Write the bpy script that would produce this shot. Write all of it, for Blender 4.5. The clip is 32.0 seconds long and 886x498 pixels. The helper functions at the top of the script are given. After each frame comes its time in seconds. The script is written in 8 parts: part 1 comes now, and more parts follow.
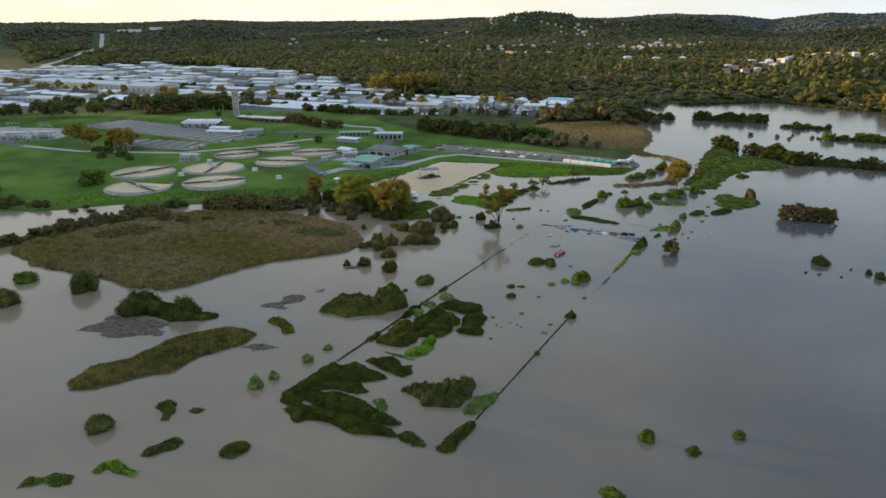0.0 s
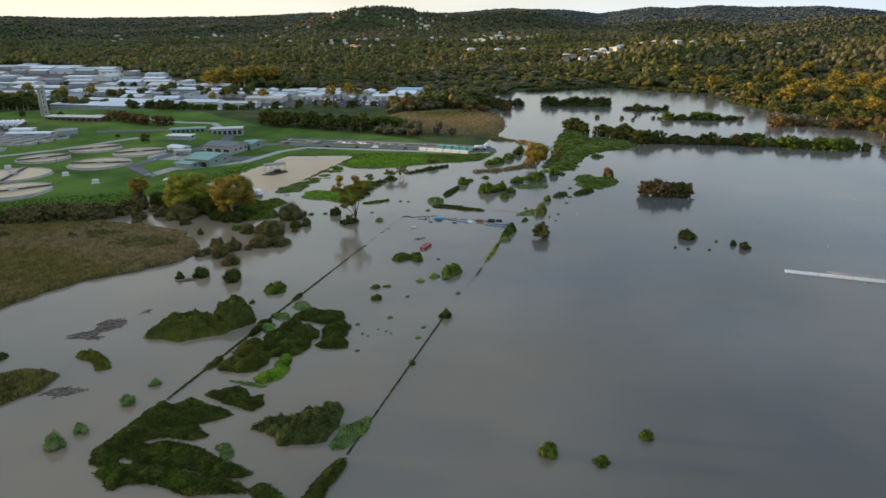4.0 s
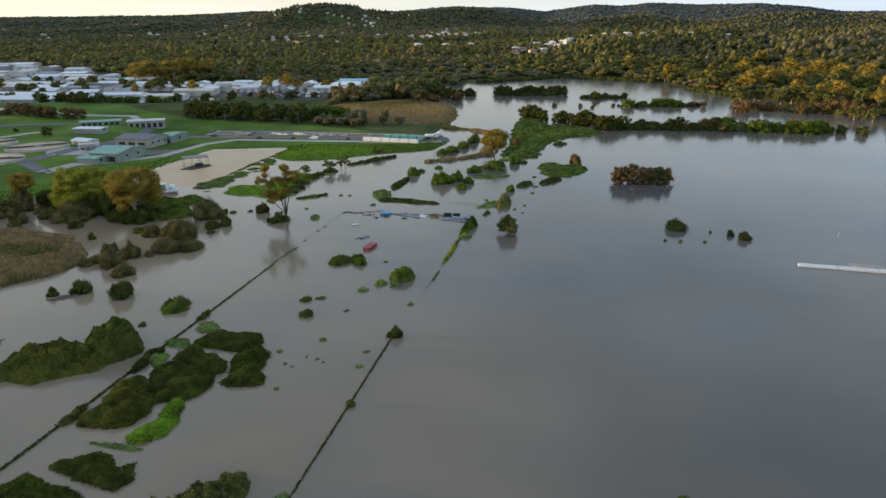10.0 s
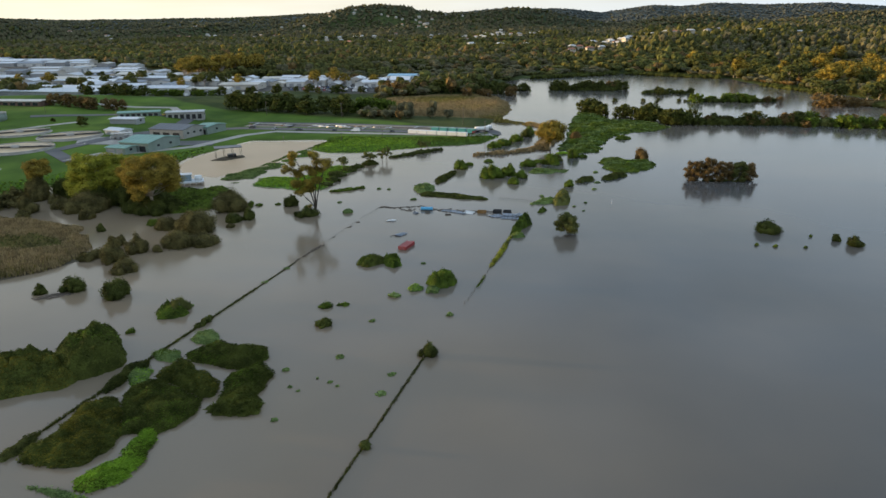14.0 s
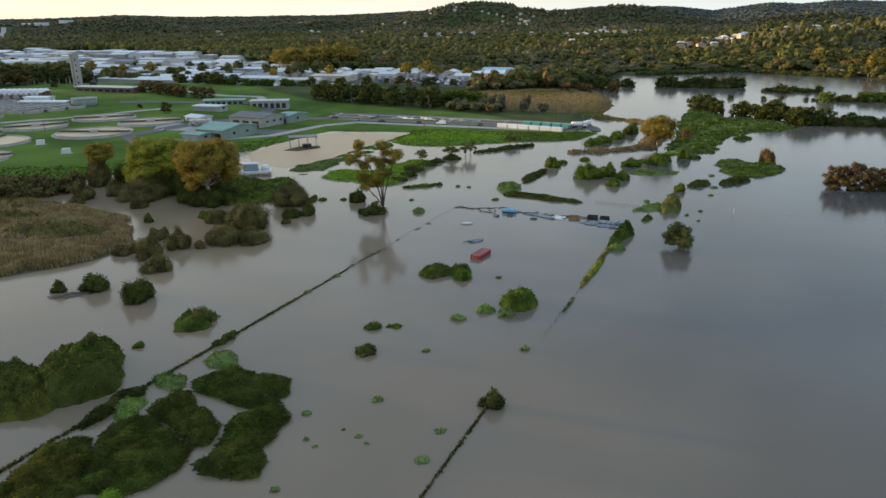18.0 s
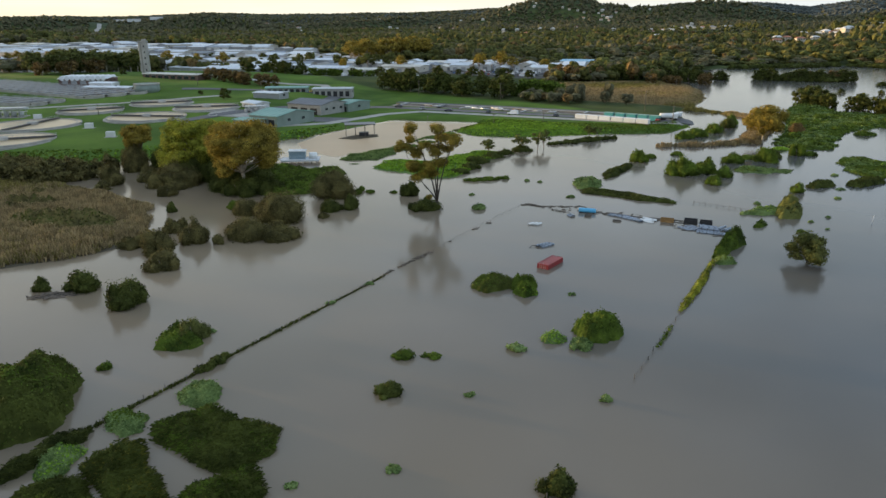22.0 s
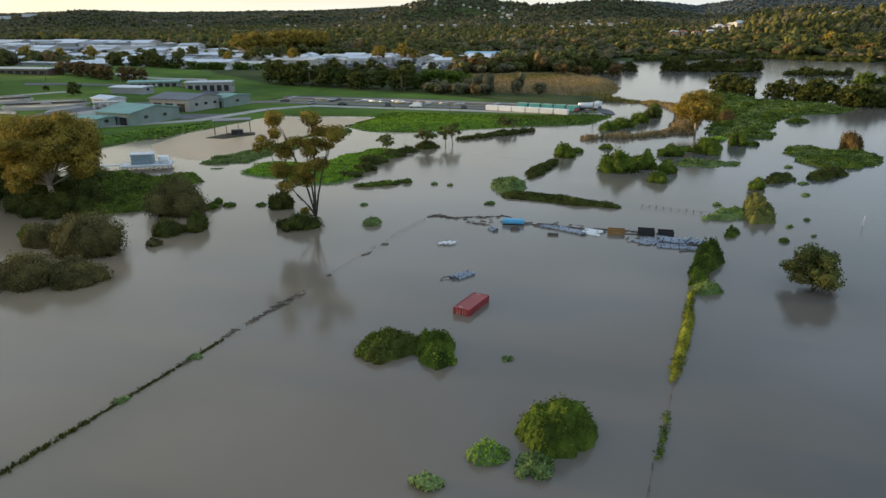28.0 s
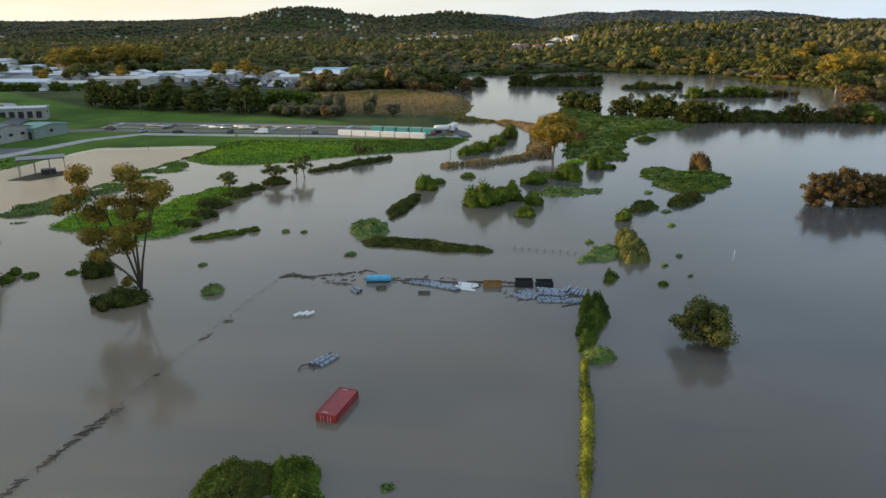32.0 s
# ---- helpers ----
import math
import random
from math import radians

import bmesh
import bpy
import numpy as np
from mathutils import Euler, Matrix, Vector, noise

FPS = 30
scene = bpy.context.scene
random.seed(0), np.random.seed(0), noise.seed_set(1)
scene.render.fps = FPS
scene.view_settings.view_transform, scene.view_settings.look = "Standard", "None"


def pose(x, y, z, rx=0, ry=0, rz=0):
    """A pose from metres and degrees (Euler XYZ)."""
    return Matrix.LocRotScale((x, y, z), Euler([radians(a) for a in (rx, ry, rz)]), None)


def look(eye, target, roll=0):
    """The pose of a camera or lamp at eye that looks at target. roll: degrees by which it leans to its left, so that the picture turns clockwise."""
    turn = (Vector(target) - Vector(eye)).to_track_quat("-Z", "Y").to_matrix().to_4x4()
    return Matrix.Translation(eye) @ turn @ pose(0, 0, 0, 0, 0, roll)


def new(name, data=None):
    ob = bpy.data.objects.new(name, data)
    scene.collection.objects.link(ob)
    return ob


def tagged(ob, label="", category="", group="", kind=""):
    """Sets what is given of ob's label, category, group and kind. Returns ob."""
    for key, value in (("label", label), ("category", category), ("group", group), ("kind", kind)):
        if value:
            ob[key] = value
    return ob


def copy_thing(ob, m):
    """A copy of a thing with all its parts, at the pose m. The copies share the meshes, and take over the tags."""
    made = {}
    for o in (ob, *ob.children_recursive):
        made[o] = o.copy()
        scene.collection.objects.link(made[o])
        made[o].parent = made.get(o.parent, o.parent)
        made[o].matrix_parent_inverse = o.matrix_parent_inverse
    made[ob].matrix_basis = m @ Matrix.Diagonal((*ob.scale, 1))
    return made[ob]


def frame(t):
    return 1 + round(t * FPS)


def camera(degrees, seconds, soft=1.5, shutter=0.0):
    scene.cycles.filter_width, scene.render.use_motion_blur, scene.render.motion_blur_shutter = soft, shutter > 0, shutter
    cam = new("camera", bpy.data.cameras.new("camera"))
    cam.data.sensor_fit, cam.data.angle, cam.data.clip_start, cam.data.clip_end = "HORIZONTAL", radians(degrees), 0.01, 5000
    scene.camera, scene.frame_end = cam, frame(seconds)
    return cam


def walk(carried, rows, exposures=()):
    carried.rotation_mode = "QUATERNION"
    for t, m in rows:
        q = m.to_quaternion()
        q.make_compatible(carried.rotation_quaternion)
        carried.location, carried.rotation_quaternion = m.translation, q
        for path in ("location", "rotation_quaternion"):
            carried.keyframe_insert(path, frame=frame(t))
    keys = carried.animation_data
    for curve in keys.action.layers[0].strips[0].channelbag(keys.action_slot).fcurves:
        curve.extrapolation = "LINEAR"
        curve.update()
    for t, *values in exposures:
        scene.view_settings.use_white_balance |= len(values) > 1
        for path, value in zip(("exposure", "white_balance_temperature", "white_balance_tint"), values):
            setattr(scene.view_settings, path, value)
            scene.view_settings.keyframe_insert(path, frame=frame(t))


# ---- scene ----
cam = camera(65.2, 32.0)
PATH = [
    (0, (-5.698, -250.068, 98.573), (-6.063, -248.203, 97.952), 0.1),
    (0.5, (-5.772, -245.34, 97.256), (-6.1, -243.469, 96.632), 0.2),
    (1, (-6.364, -241.989, 95.837), (-6.603, -240.104, 95.213), 0.2),
    (1.5, (-7.331, -238.039, 94.727), (-7.525, -236.149, 94.102), 0.1),
    (2, (-8.439, -235.138, 93.642), (-8.59, -233.245, 93.016), 0.1),
    (2.5, (-8.631, -231.609, 92.397), (-8.743, -229.712, 91.772), 0.0),
    (3, (-9.092, -227.44, 90.975), (-9.165, -225.542, 90.349), -0.0),
    (3.5, (-9.407, -223.623, 89.562), (-9.417, -221.724, 88.934), -0.1),
    (5.5, (-9.829, -209.167, 84.422), (-9.68, -207.275, 83.792), -0.2),
    (6, (-10.508, -204.761, 82.965), (-10.32, -202.872, 82.336), -0.2),
    (7, (-9.664, -197.565, 80.326), (-9.472, -195.676, 79.698), -0.3),
    (8, (-8.622, -190.096, 77.947), (-8.437, -188.207, 77.318), -0.4),
    (9, (-8.206, -182.477, 74.907), (-8.024, -180.586, 74.281), -0.5),
    (10, (-7.238, -174.601, 72.663), (-7.06, -172.71, 72.036), -0.4),
    (11, (-5.904, -167.571, 69.656), (-5.732, -165.679, 69.032), -0.5),
    (12, (-5.149, -159.237, 67.235), (-4.978, -157.345, 66.609), -0.5),
    (13, (-3.712, -152.207, 64.37), (-3.546, -150.313, 63.748), -0.6),
    (13.5, (-3.925, -148.026, 62.884), (-3.792, -146.129, 62.265), -0.6),
    (14, (-3.799, -144.203, 61.705), (-3.764, -142.301, 61.088), -0.6),
    (14.5, (-2.341, -140.295, 60.831), (-2.448, -138.394, 60.217), -0.6),
    (15, (-1.63, -136.292, 59.929), (-1.811, -134.397, 59.314), -0.6),
    (15.5, (-1.003, -133.146, 59.288), (-1.188, -131.252, 58.672), -0.6),
    (17.5, (-0.629, -116.594, 55.284), (-0.829, -114.703, 54.666), -0.4),
    (18, (-0.853, -112.52, 54.1), (-1.08, -110.631, 53.483), -0.4),
    (18.5, (-0.617, -108.808, 53.332), (-0.887, -106.924, 52.715), -0.4),
    (19, (-0.728, -104.659, 52.359), (-1.034, -102.782, 51.742), -0.4),
    (20, (-1.275, -96.868, 50.504), (-1.654, -95.005, 49.882), -0.4),
    (20.5, (-1.161, -92.849, 49.273), (-1.575, -90.993, 48.652), -0.4),
    (21, (-1.654, -89.126, 48.024), (-2.081, -87.273, 47.404), -0.3),
    (21.5, (-2.033, -85.459, 46.656), (-2.461, -83.605, 46.038), -0.4),
    (22, (-2.313, -81.848, 45.408), (-2.743, -79.995, 44.789), -0.4),
    (22.5, (-2.516, -78.294, 44.224), (-2.91, -76.435, 43.603), -0.4),
    (23, (-3.098, -74.662, 43.082), (-3.436, -72.793, 42.456), -0.3),
    (23.5, (-3.566, -71.197, 41.53), (-3.848, -69.319, 40.904), -0.4),
    (24, (-3.87, -67.396, 40.081), (-4.1, -65.511, 39.454), -0.3),
    (24.5, (-4.557, -63.705, 38.718), (-4.781, -61.819, 38.091), -0.3),
    (25, (-5.067, -59.729, 37.903), (-5.29, -57.843, 37.274), -0.3),
    (25.5, (-5.393, -56.592, 37.022), (-5.617, -54.706, 36.396), -0.4),
    (27.5, (-6.388, -42.405, 36.974), (-6.593, -40.515, 36.354), -0.3),
    (28, (-6.504, -39.273, 37.163), (-6.682, -37.38, 36.542), -0.4),
    (28.5, (-6.204, -36.33, 37.119), (-6.358, -34.434, 36.502), -0.6),
    (29, (-5.947, -33.163, 37.098), (-6.081, -31.264, 36.484), -0.9),
    (29.5, (-6.191, -30.267, 37.623), (-6.195, -28.364, 37.007), -0.7),
    (30, (-6.659, -27.211, 38.774), (-6.553, -25.311, 38.159), -0.5),
    (30.5, (-7.066, -25.41, 39.853), (-6.853, -23.517, 39.243), -0.2),
    (31, (-7.176, -23.901, 40.591), (-6.948, -22.008, 39.987), -0.2),
    (31.5, (-7.065, -22.867, 40.818), (-6.84, -20.971, 40.222), -0.3),
    (32, (-7.16, -22.053, 40.653), (-6.936, -20.157, 40.058), -0.2),
]
walk(cam, [(t, look(eye, target, roll)) for t, eye, target, roll in PATH], [(0, 0.66), (6, 0.60), (15, 0.60), (20, 0.66), (23, 0.66), (27, 0.60), (32, 0.56)])

# ---- light ----
SUN_AZ, SUN_EL = radians(-79), radians(3.4)
world = bpy.data.worlds.new("world")
scene.world = world
world.use_nodes = True
wn, wl = world.node_tree.nodes, world.node_tree.links
wn.clear()
sky = wn.new("ShaderNodeTexSky")
sky.sky_type = "NISHITA"
sky.sun_disc = False
sky.sun_elevation, sky.sun_rotation = SUN_EL, SUN_AZ
sky.altitude, sky.air_density, sky.dust_density, sky.ozone_density = 20, 1.0, 1.5, 1.0
tc = wn.new("ShaderNodeTexCoord")
mp = wn.new("ShaderNodeMapping")
mp.inputs["Scale"].default_value = (2.2, 2.2, 16)
cl = wn.new("ShaderNodeTexNoise")
cl.inputs["Scale"].default_value, cl.inputs["Detail"].default_value = 1.6, 5
rampc = wn.new("ShaderNodeValToRGB")
rampc.color_ramp.elements[0].position, rampc.color_ramp.elements[1].position = 0.38, 0.66
mixc = wn.new("ShaderNodeMix")
mixc.data_type = "RGBA"
mixc.inputs["B"].default_value = (5.0, 6.25, 7.9, 1)
cover = wn.new("ShaderNodeMath")
cover.operation = "MULTIPLY_ADD"
cover.inputs[1].default_value, cover.inputs[2].default_value = 0.40, 0.22
bg = wn.new("ShaderNodeBackground")
bg.inputs["Strength"].default_value = 0.145
wo = wn.new("ShaderNodeOutputWorld")
wl.new(tc.outputs["Generated"], mp.inputs["Vector"])
wl.new(mp.outputs["Vector"], cl.inputs["Vector"])
wl.new(cl.outputs["Fac"], rampc.inputs["Fac"])
wl.new(rampc.outputs["Color"], cover.inputs[0])
wl.new(cover.outputs[0], mixc.inputs["Factor"])
wl.new(sky.outputs["Color"], mixc.inputs["A"])
# the bright hazy band along the horizon, warmer towards the sun
sep = wn.new("ShaderNodeSeparateXYZ")
wl.new(tc.outputs["Generated"], sep.inputs["Vector"])
low = wn.new("ShaderNodeMapRange")
low.interpolation_type = "SMOOTHSTEP"
low.inputs["From Min"].default_value, low.inputs["From Max"].default_value = 0.0, 0.44
low.inputs["To Min"].default_value, low.inputs["To Max"].default_value = 0.78, 0.0
wl.new(sep.outputs["Z"], low.inputs["Value"])
side = wn.new("ShaderNodeVectorMath")
side.operation = "DOT_PRODUCT"
side.inputs[1].default_value = (math.sin(SUN_AZ), math.cos(SUN_AZ), 0)
wl.new(tc.outputs["Generated"], side.inputs[0])
warm = wn.new("ShaderNodeMapRange")
warm.inputs["From Min"].default_value, warm.inputs["From Max"].default_value = -0.5, 0.75
wl.new(side.outputs["Value"], warm.inputs["Value"])
haze = wn.new("ShaderNodeMix")
haze.data_type = "RGBA"
haze.inputs["A"].default_value, haze.inputs["B"].default_value = (3.2, 3.8, 4.4, 1), (5.9, 5.2, 3.55, 1)
wl.new(warm.outputs["Result"], haze.inputs["Factor"])
band = wn.new("ShaderNodeMix")
band.data_type = "RGBA"
wl.new(low.outputs["Result"], band.inputs["Factor"])
wl.new(mixc.outputs["Result"], band.inputs["A"])
wl.new(haze.outputs["Result"], band.inputs["B"])
wl.new(band.outputs["Result"], bg.inputs["Color"])
wl.new(bg.outputs["Background"], wo.inputs["Surface"])
sun = new("sun", bpy.data.lights.new("sun", "SUN"))
sun.data.energy, sun.data.angle, sun.data.color = 4.8, radians(2.5), (1.0, 0.70, 0.37)
sun.matrix_world = look((0, 0, 0), (-math.sin(SUN_AZ) * math.cos(SUN_EL), -math.cos(SUN_AZ) * math.cos(SUN_EL), -math.sin(SUN_EL)))

# ---- materials ----
MATS = {}


def mat(name, color, rough=0.8, metal=0.0, vary=0.25, scale=2.0, fine=0.0, bump=0.0, island=False, spec=0.5, obj=False, second=None):
    """A surface with stains at one scale and grain at another; island or obj: each piece with its own shade."""
    if name in MATS:
        return MATS[name]
    m = MATS[name] = bpy.data.materials.new(name)
    m.use_nodes = True
    n, l = m.node_tree.nodes, m.node_tree.links
    b = n["Principled BSDF"]
    b.inputs["Roughness"].default_value, b.inputs["Metallic"].default_value = rough, metal
    b.inputs["Specular IOR Level"].default_value = spec
    co = n.new("ShaderNodeNewGeometry")
    big = n.new("ShaderNodeTexNoise")
    big.inputs["Scale"].default_value, big.inputs["Detail"].default_value = scale, 4
    l.new(co.outputs["Position"], big.inputs["Vector"])
    mix = n.new("ShaderNodeMix")
    mix.data_type = "RGBA"
    lo = second or [c * (1 - vary) for c in color]
    hi = [min(1, c * (1 + vary)) for c in color]
    mix.inputs["A"].default_value, mix.inputs["B"].default_value = (*lo, 1), (*hi, 1)
    src = big.outputs["Fac"]
    grain = n.new("ShaderNodeTexNoise")
    grain.inputs["Scale"].default_value, grain.inputs["Detail"].default_value = fine or scale * 9, 3
    l.new(co.outputs["Position"], grain.inputs["Vector"])
    add = n.new("ShaderNodeMath")
    add.operation = "MULTIPLY_ADD"
    add.inputs[1].default_value = 0.5
    l.new(grain.outputs["Fac"], add.inputs[0])
    half = n.new("ShaderNodeMath")
    half.operation = "MULTIPLY_ADD"
    half.inputs[1].default_value, half.inputs[2].default_value = (2.4, -0.7) if island else (1.0, 0.0)
    l.new(src, half.inputs[0])
    l.new(half.outputs[0], add.inputs[2])
    last = add.outputs[0]
    if island or obj:
        if island:
            rnd = co.outputs["Random Per Island"]
        else:
            oi = n.new("ShaderNodeObjectInfo")
            rnd = oi.outputs["Random"]
        ad2 = n.new("ShaderNodeMath")
        ad2.operation = "MULTIPLY_ADD"
        ad2.inputs[1].default_value = 0.8
        l.new(rnd, ad2.inputs[0])
        l.new(last, ad2.inputs[2])
        last = ad2.outputs[0]
    rng = n.new("ShaderNodeMapRange")
    rng.inputs["From Min"].default_value = 0.45 if not (island or obj) else 0.6
    rng.inputs["From Max"].default_value = 1.05 if not (island or obj) else 1.7
    l.new(last, rng.inputs["Value"])
    l.new(rng.outputs["Result"], mix.inputs["Factor"])
    l.new(mix.outputs["Result"], b.inputs["Base Color"])
    if bump:
        bp = n.new("ShaderNodeBump")
        bp.inputs["Strength"].default_value, bp.inputs["Distance"].default_value = 0.8, bump
        l.new(grain.outputs["Fac"], bp.inputs["Height"])
        l.new(bp.outputs["Normal"], b.inputs["Normal"])
    return m


def leafmat(name, color, second=None, vary=0.45):
    color, second = [c * 1.22 for c in color], [c * 1.22 for c in second]
    m = mat(name, color, rough=0.8, vary=vary, scale=0.35, fine=3.0, island=True, spec=0.08, second=second)
    b = m.node_tree.nodes["Principled BSDF"]
    n, l = m.node_tree.nodes, m.node_tree.links
    thin = n.new("ShaderNodeBsdfTranslucent")
    both = n.new("ShaderNodeMixShader")
    both.inputs["Fac"].default_value = 0.22
    l.new(b.inputs["Base Color"].links[0].from_socket, thin.inputs["Color"])
    l.new(b.outputs["BSDF"], both.inputs[1])
    l.new(thin.outputs["BSDF"], both.inputs[2])
    l.new(both.outputs["Shader"], n["Material Output"].inputs["Surface"])
    return m


LEAF = {
    "dark": leafmat("leaf_dark", (0.066, 0.076, 0.018), (0.020, 0.026, 0.007)),
    "green": leafmat("leaf_green", (0.090, 0.128, 0.018), (0.028, 0.045, 0.008)),
    "bright": leafmat("leaf_bright", (0.18, 0.29, 0.03), (0.07, 0.13, 0.015)),
    "pale": leafmat("leaf_pale", (0.15, 0.20, 0.07), (0.06, 0.10, 0.03)),
    "olive": leafmat("leaf_olive", (0.098, 0.104, 0.03), (0.036, 0.044, 0.015)),
    "gold": leafmat("leaf_gold", (0.22, 0.165, 0.03), (0.085, 0.070, 0.015)),
    "lime": leafmat("leaf_lime", (0.22, 0.225, 0.03), (0.08, 0.09, 0.013)),
    "russet": leafmat("leaf_russet", (0.135, 0.09, 0.036), (0.05, 0.038, 0.016)),
    "reed": leafmat("reed_blade", (0.275, 0.210, 0.112), (0.14, 0.108, 0.054)),
    "reedgreen": leafmat("reed_green", (0.205, 0.175, 0.055), (0.095, 0.085, 0.028)),
    "swamp": leafmat("swamp_grass", (0.070, 0.082, 0.018), (0.036, 0.044, 0.010)),
    "sedge": leafmat("sedge_tips", (0.120, 0.112, 0.020), (0.062, 0.062, 0.012)),
    "mangrove": leafmat("mangrove_leaf", (0.112, 0.096, 0.036), (0.038, 0.036, 0.014)),
    "wood": leafmat("woods_leaf", (0.088, 0.086, 0.026), (0.028, 0.034, 0.012)),
    # these two leaf tones have distance haze mixed into their colour
    "range": leafmat("forest_haze_olive", (0.100, 0.094, 0.052), (0.066, 0.064, 0.038)),
    "hazeblue": leafmat("forest_haze_blue", (0.086, 0.096, 0.088), (0.062, 0.072, 0.068)),
}
BARK = mat("bark", (0.20, 0.16, 0.12), 0.9, vary=0.4, scale=1.2, bump=0.02)
PALEBARK = mat("pale_bark", (0.42, 0.37, 0.30), 0.85, vary=0.35, scale=1.0, bump=0.02)
CONCRETE = mat("concrete", (0.36, 0.34, 0.31), 0.85, vary=0.3, scale=0.25, fine=4, bump=0.004)
ASPHALT = mat("asphalt", (0.11, 0.11, 0.115), 0.85, vary=0.3, scale=0.1, fine=3, bump=0.004)
GRAVEL = mat("gravel", (0.24, 0.22, 0.19), 0.9, vary=0.4, scale=0.12, fine=2, bump=0.02)
STEEL = mat("galvanised_steel", (0.45, 0.46, 0.47), 0.45, 0.7, vary=0.2, scale=0.6)
TIMBER = mat("grey_timber", (0.14, 0.12, 0.10), 0.9, vary=0.4, scale=1.5, bump=0.01)
DRIFT = mat("drift_debris", (0.15, 0.12, 0.095), 0.95, vary=0.5, scale=0.8, island=True)
GLASS = mat("window_glass", (0.03, 0.035, 0.04), 0.08, spec=0.8, vary=0.1)


def water_mat(name, color, deep, rough=0.07, silt_glare=False, spec=0.5):
    m = bpy.data.materials.new(name)
    m.use_nodes = True
    n, l = m.node_tree.nodes, m.node_tree.links
    b = n["Principled BSDF"]
    b.inputs["Roughness"].default_value = rough
    b.inputs["IOR"].default_value = 1.33
    b.inputs["Specular IOR Level"].default_value = spec
    geo = n.new("ShaderNodeNewGeometry")
    silt = n.new("ShaderNodeTexNoise")
    silt.inputs["Scale"].default_value, silt.inputs["Detail"].default_value = 0.011, 4
    l.new(geo.outputs["Position"], silt.inputs["Vector"])
    mix = n.new("ShaderNodeMix")
    mix.data_type = "RGBA"
    mix.inputs["A"].default_value, mix.inputs["B"].default_value = (*deep, 1), (*color, 1)
    rr = n.new("ShaderNodeMapRange")
    rr.inputs["From Min"].default_value, rr.inputs["From Max"].default_value = 0.35, 0.68
    l.new(silt.outputs["Fac"], rr.inputs["Value"])
    if silt_glare:
        # pale warm west, dark bluish east: silt, with the sun's veiling glare painted in
        xyz = n.new("ShaderNodeSeparateXYZ")
        l.new(geo.outputs["Position"], xyz.inputs["Vector"])
        east = n.new("ShaderNodeMapRange")
        east.interpolation_type = "SMOOTHSTEP"
        east.inputs["From Min"].default_value, east.inputs["From Max"].default_value = 80, -75
        l.new(xyz.outputs["X"], east.inputs["Value"])
        mean = n.new("ShaderNodeMath")
        mean.operation = "MULTIPLY_ADD"
        mean.inputs[1].default_value = 0.65
        l.new(east.outputs["Result"], mean.inputs[0])
        third = n.new("ShaderNodeMath")
        third.operation = "MULTIPLY"
        third.inputs[1].default_value = 0.35
        l.new(rr.outputs["Result"], third.inputs[0])
        l.new(third.outputs[0], mean.inputs[2])
    l.new(mean.outputs[0] if silt_glare else rr.outputs["Result"], mix.inputs["Factor"])
    l.new(mix.outputs["Result"], b.inputs["Base Color"])
    wave = n.new("ShaderNodeTexNoise")
    wave.inputs["Scale"].default_value, wave.inputs["Detail"].default_value = 0.9, 3
    l.new(geo.outputs["Position"], wave.inputs["Vector"])
    bp = n.new("ShaderNodeBump")
    bp.inputs["Strength"].default_value, bp.inputs["Distance"].default_value = 0.35, 0.014
    l.new(wave.outputs["Fac"], bp.inputs["Height"])
    l.new(bp.outputs["Normal"], b.inputs["Normal"])
    return m


WATER = water_mat("flood_water", (0.270, 0.210, 0.142), (0.078, 0.084, 0.088), 0.13, True)


# ---- mesh helpers ----
def mesh_np(name, verts, faces, mats, index=None, smooth=False):
    """A mesh from arrays: faces is one (n, 3) or (n, 4) array."""
    verts, faces = np.asarray(verts, np.float32), np.asarray(faces, np.int32)
    me = bpy.data.meshes.new(name)
    me.vertices.add(len(verts))
    me.vertices.foreach_set("co", verts.ravel())
    me.loops.add(faces.size)
    me.loops.foreach_set("vertex_index", faces.ravel())
    me.polygons.add(len(faces))
    me.polygons.foreach_set("loop_start", np.arange(0, faces.size, faces.shape[1], dtype=np.int32))
    for m in mats:
        me.materials.append(m)
    if index is not None:
        me.polygons.foreach_set("material_index", np.asarray(index, np.int32))
    me.polygons.foreach_set("use_smooth", np.full(len(faces), smooth))
    me.update(calc_edges=True)
    return me


def part(name, bm, material, parent, label=""):
    me = bpy.data.meshes.new(name)
    bm.to_mesh(me)
    bm.free()
    me.materials.append(material)
    ob = new(name, me)
    ob.parent = parent
    return tagged(ob, label)


def piece(name, me, parent, label=""):
    ob = new(name, me)
    ob.parent = parent
    return tagged(ob, label)


def box_bm(sx, sy, sz, x=0, y=0, z=0, rz=0, bevel=0.0):
    """A box on z, with its middle at x, y."""
    bm = bmesh.new()
    bmesh.ops.create_cube(bm, size=1, matrix=pose(x, y, z + sz / 2, 0, 0, rz) @ Matrix.Diagonal((sx, sy, sz, 1)))
    if bevel:
        bmesh.ops.bevel(bm, geom=bm.edges[:], offset=bevel, segments=1, affect="EDGES")
    return bm


def add_box(bm, sx, sy, sz, x=0, y=0, z=0, rz=0, rx=0, ry=0):
    bmesh.ops.create_cube(bm, size=1, matrix=pose(x, y, z, rx, ry, rz) @ Matrix.Diagonal((sx, sy, sz, 1)))
    return bm


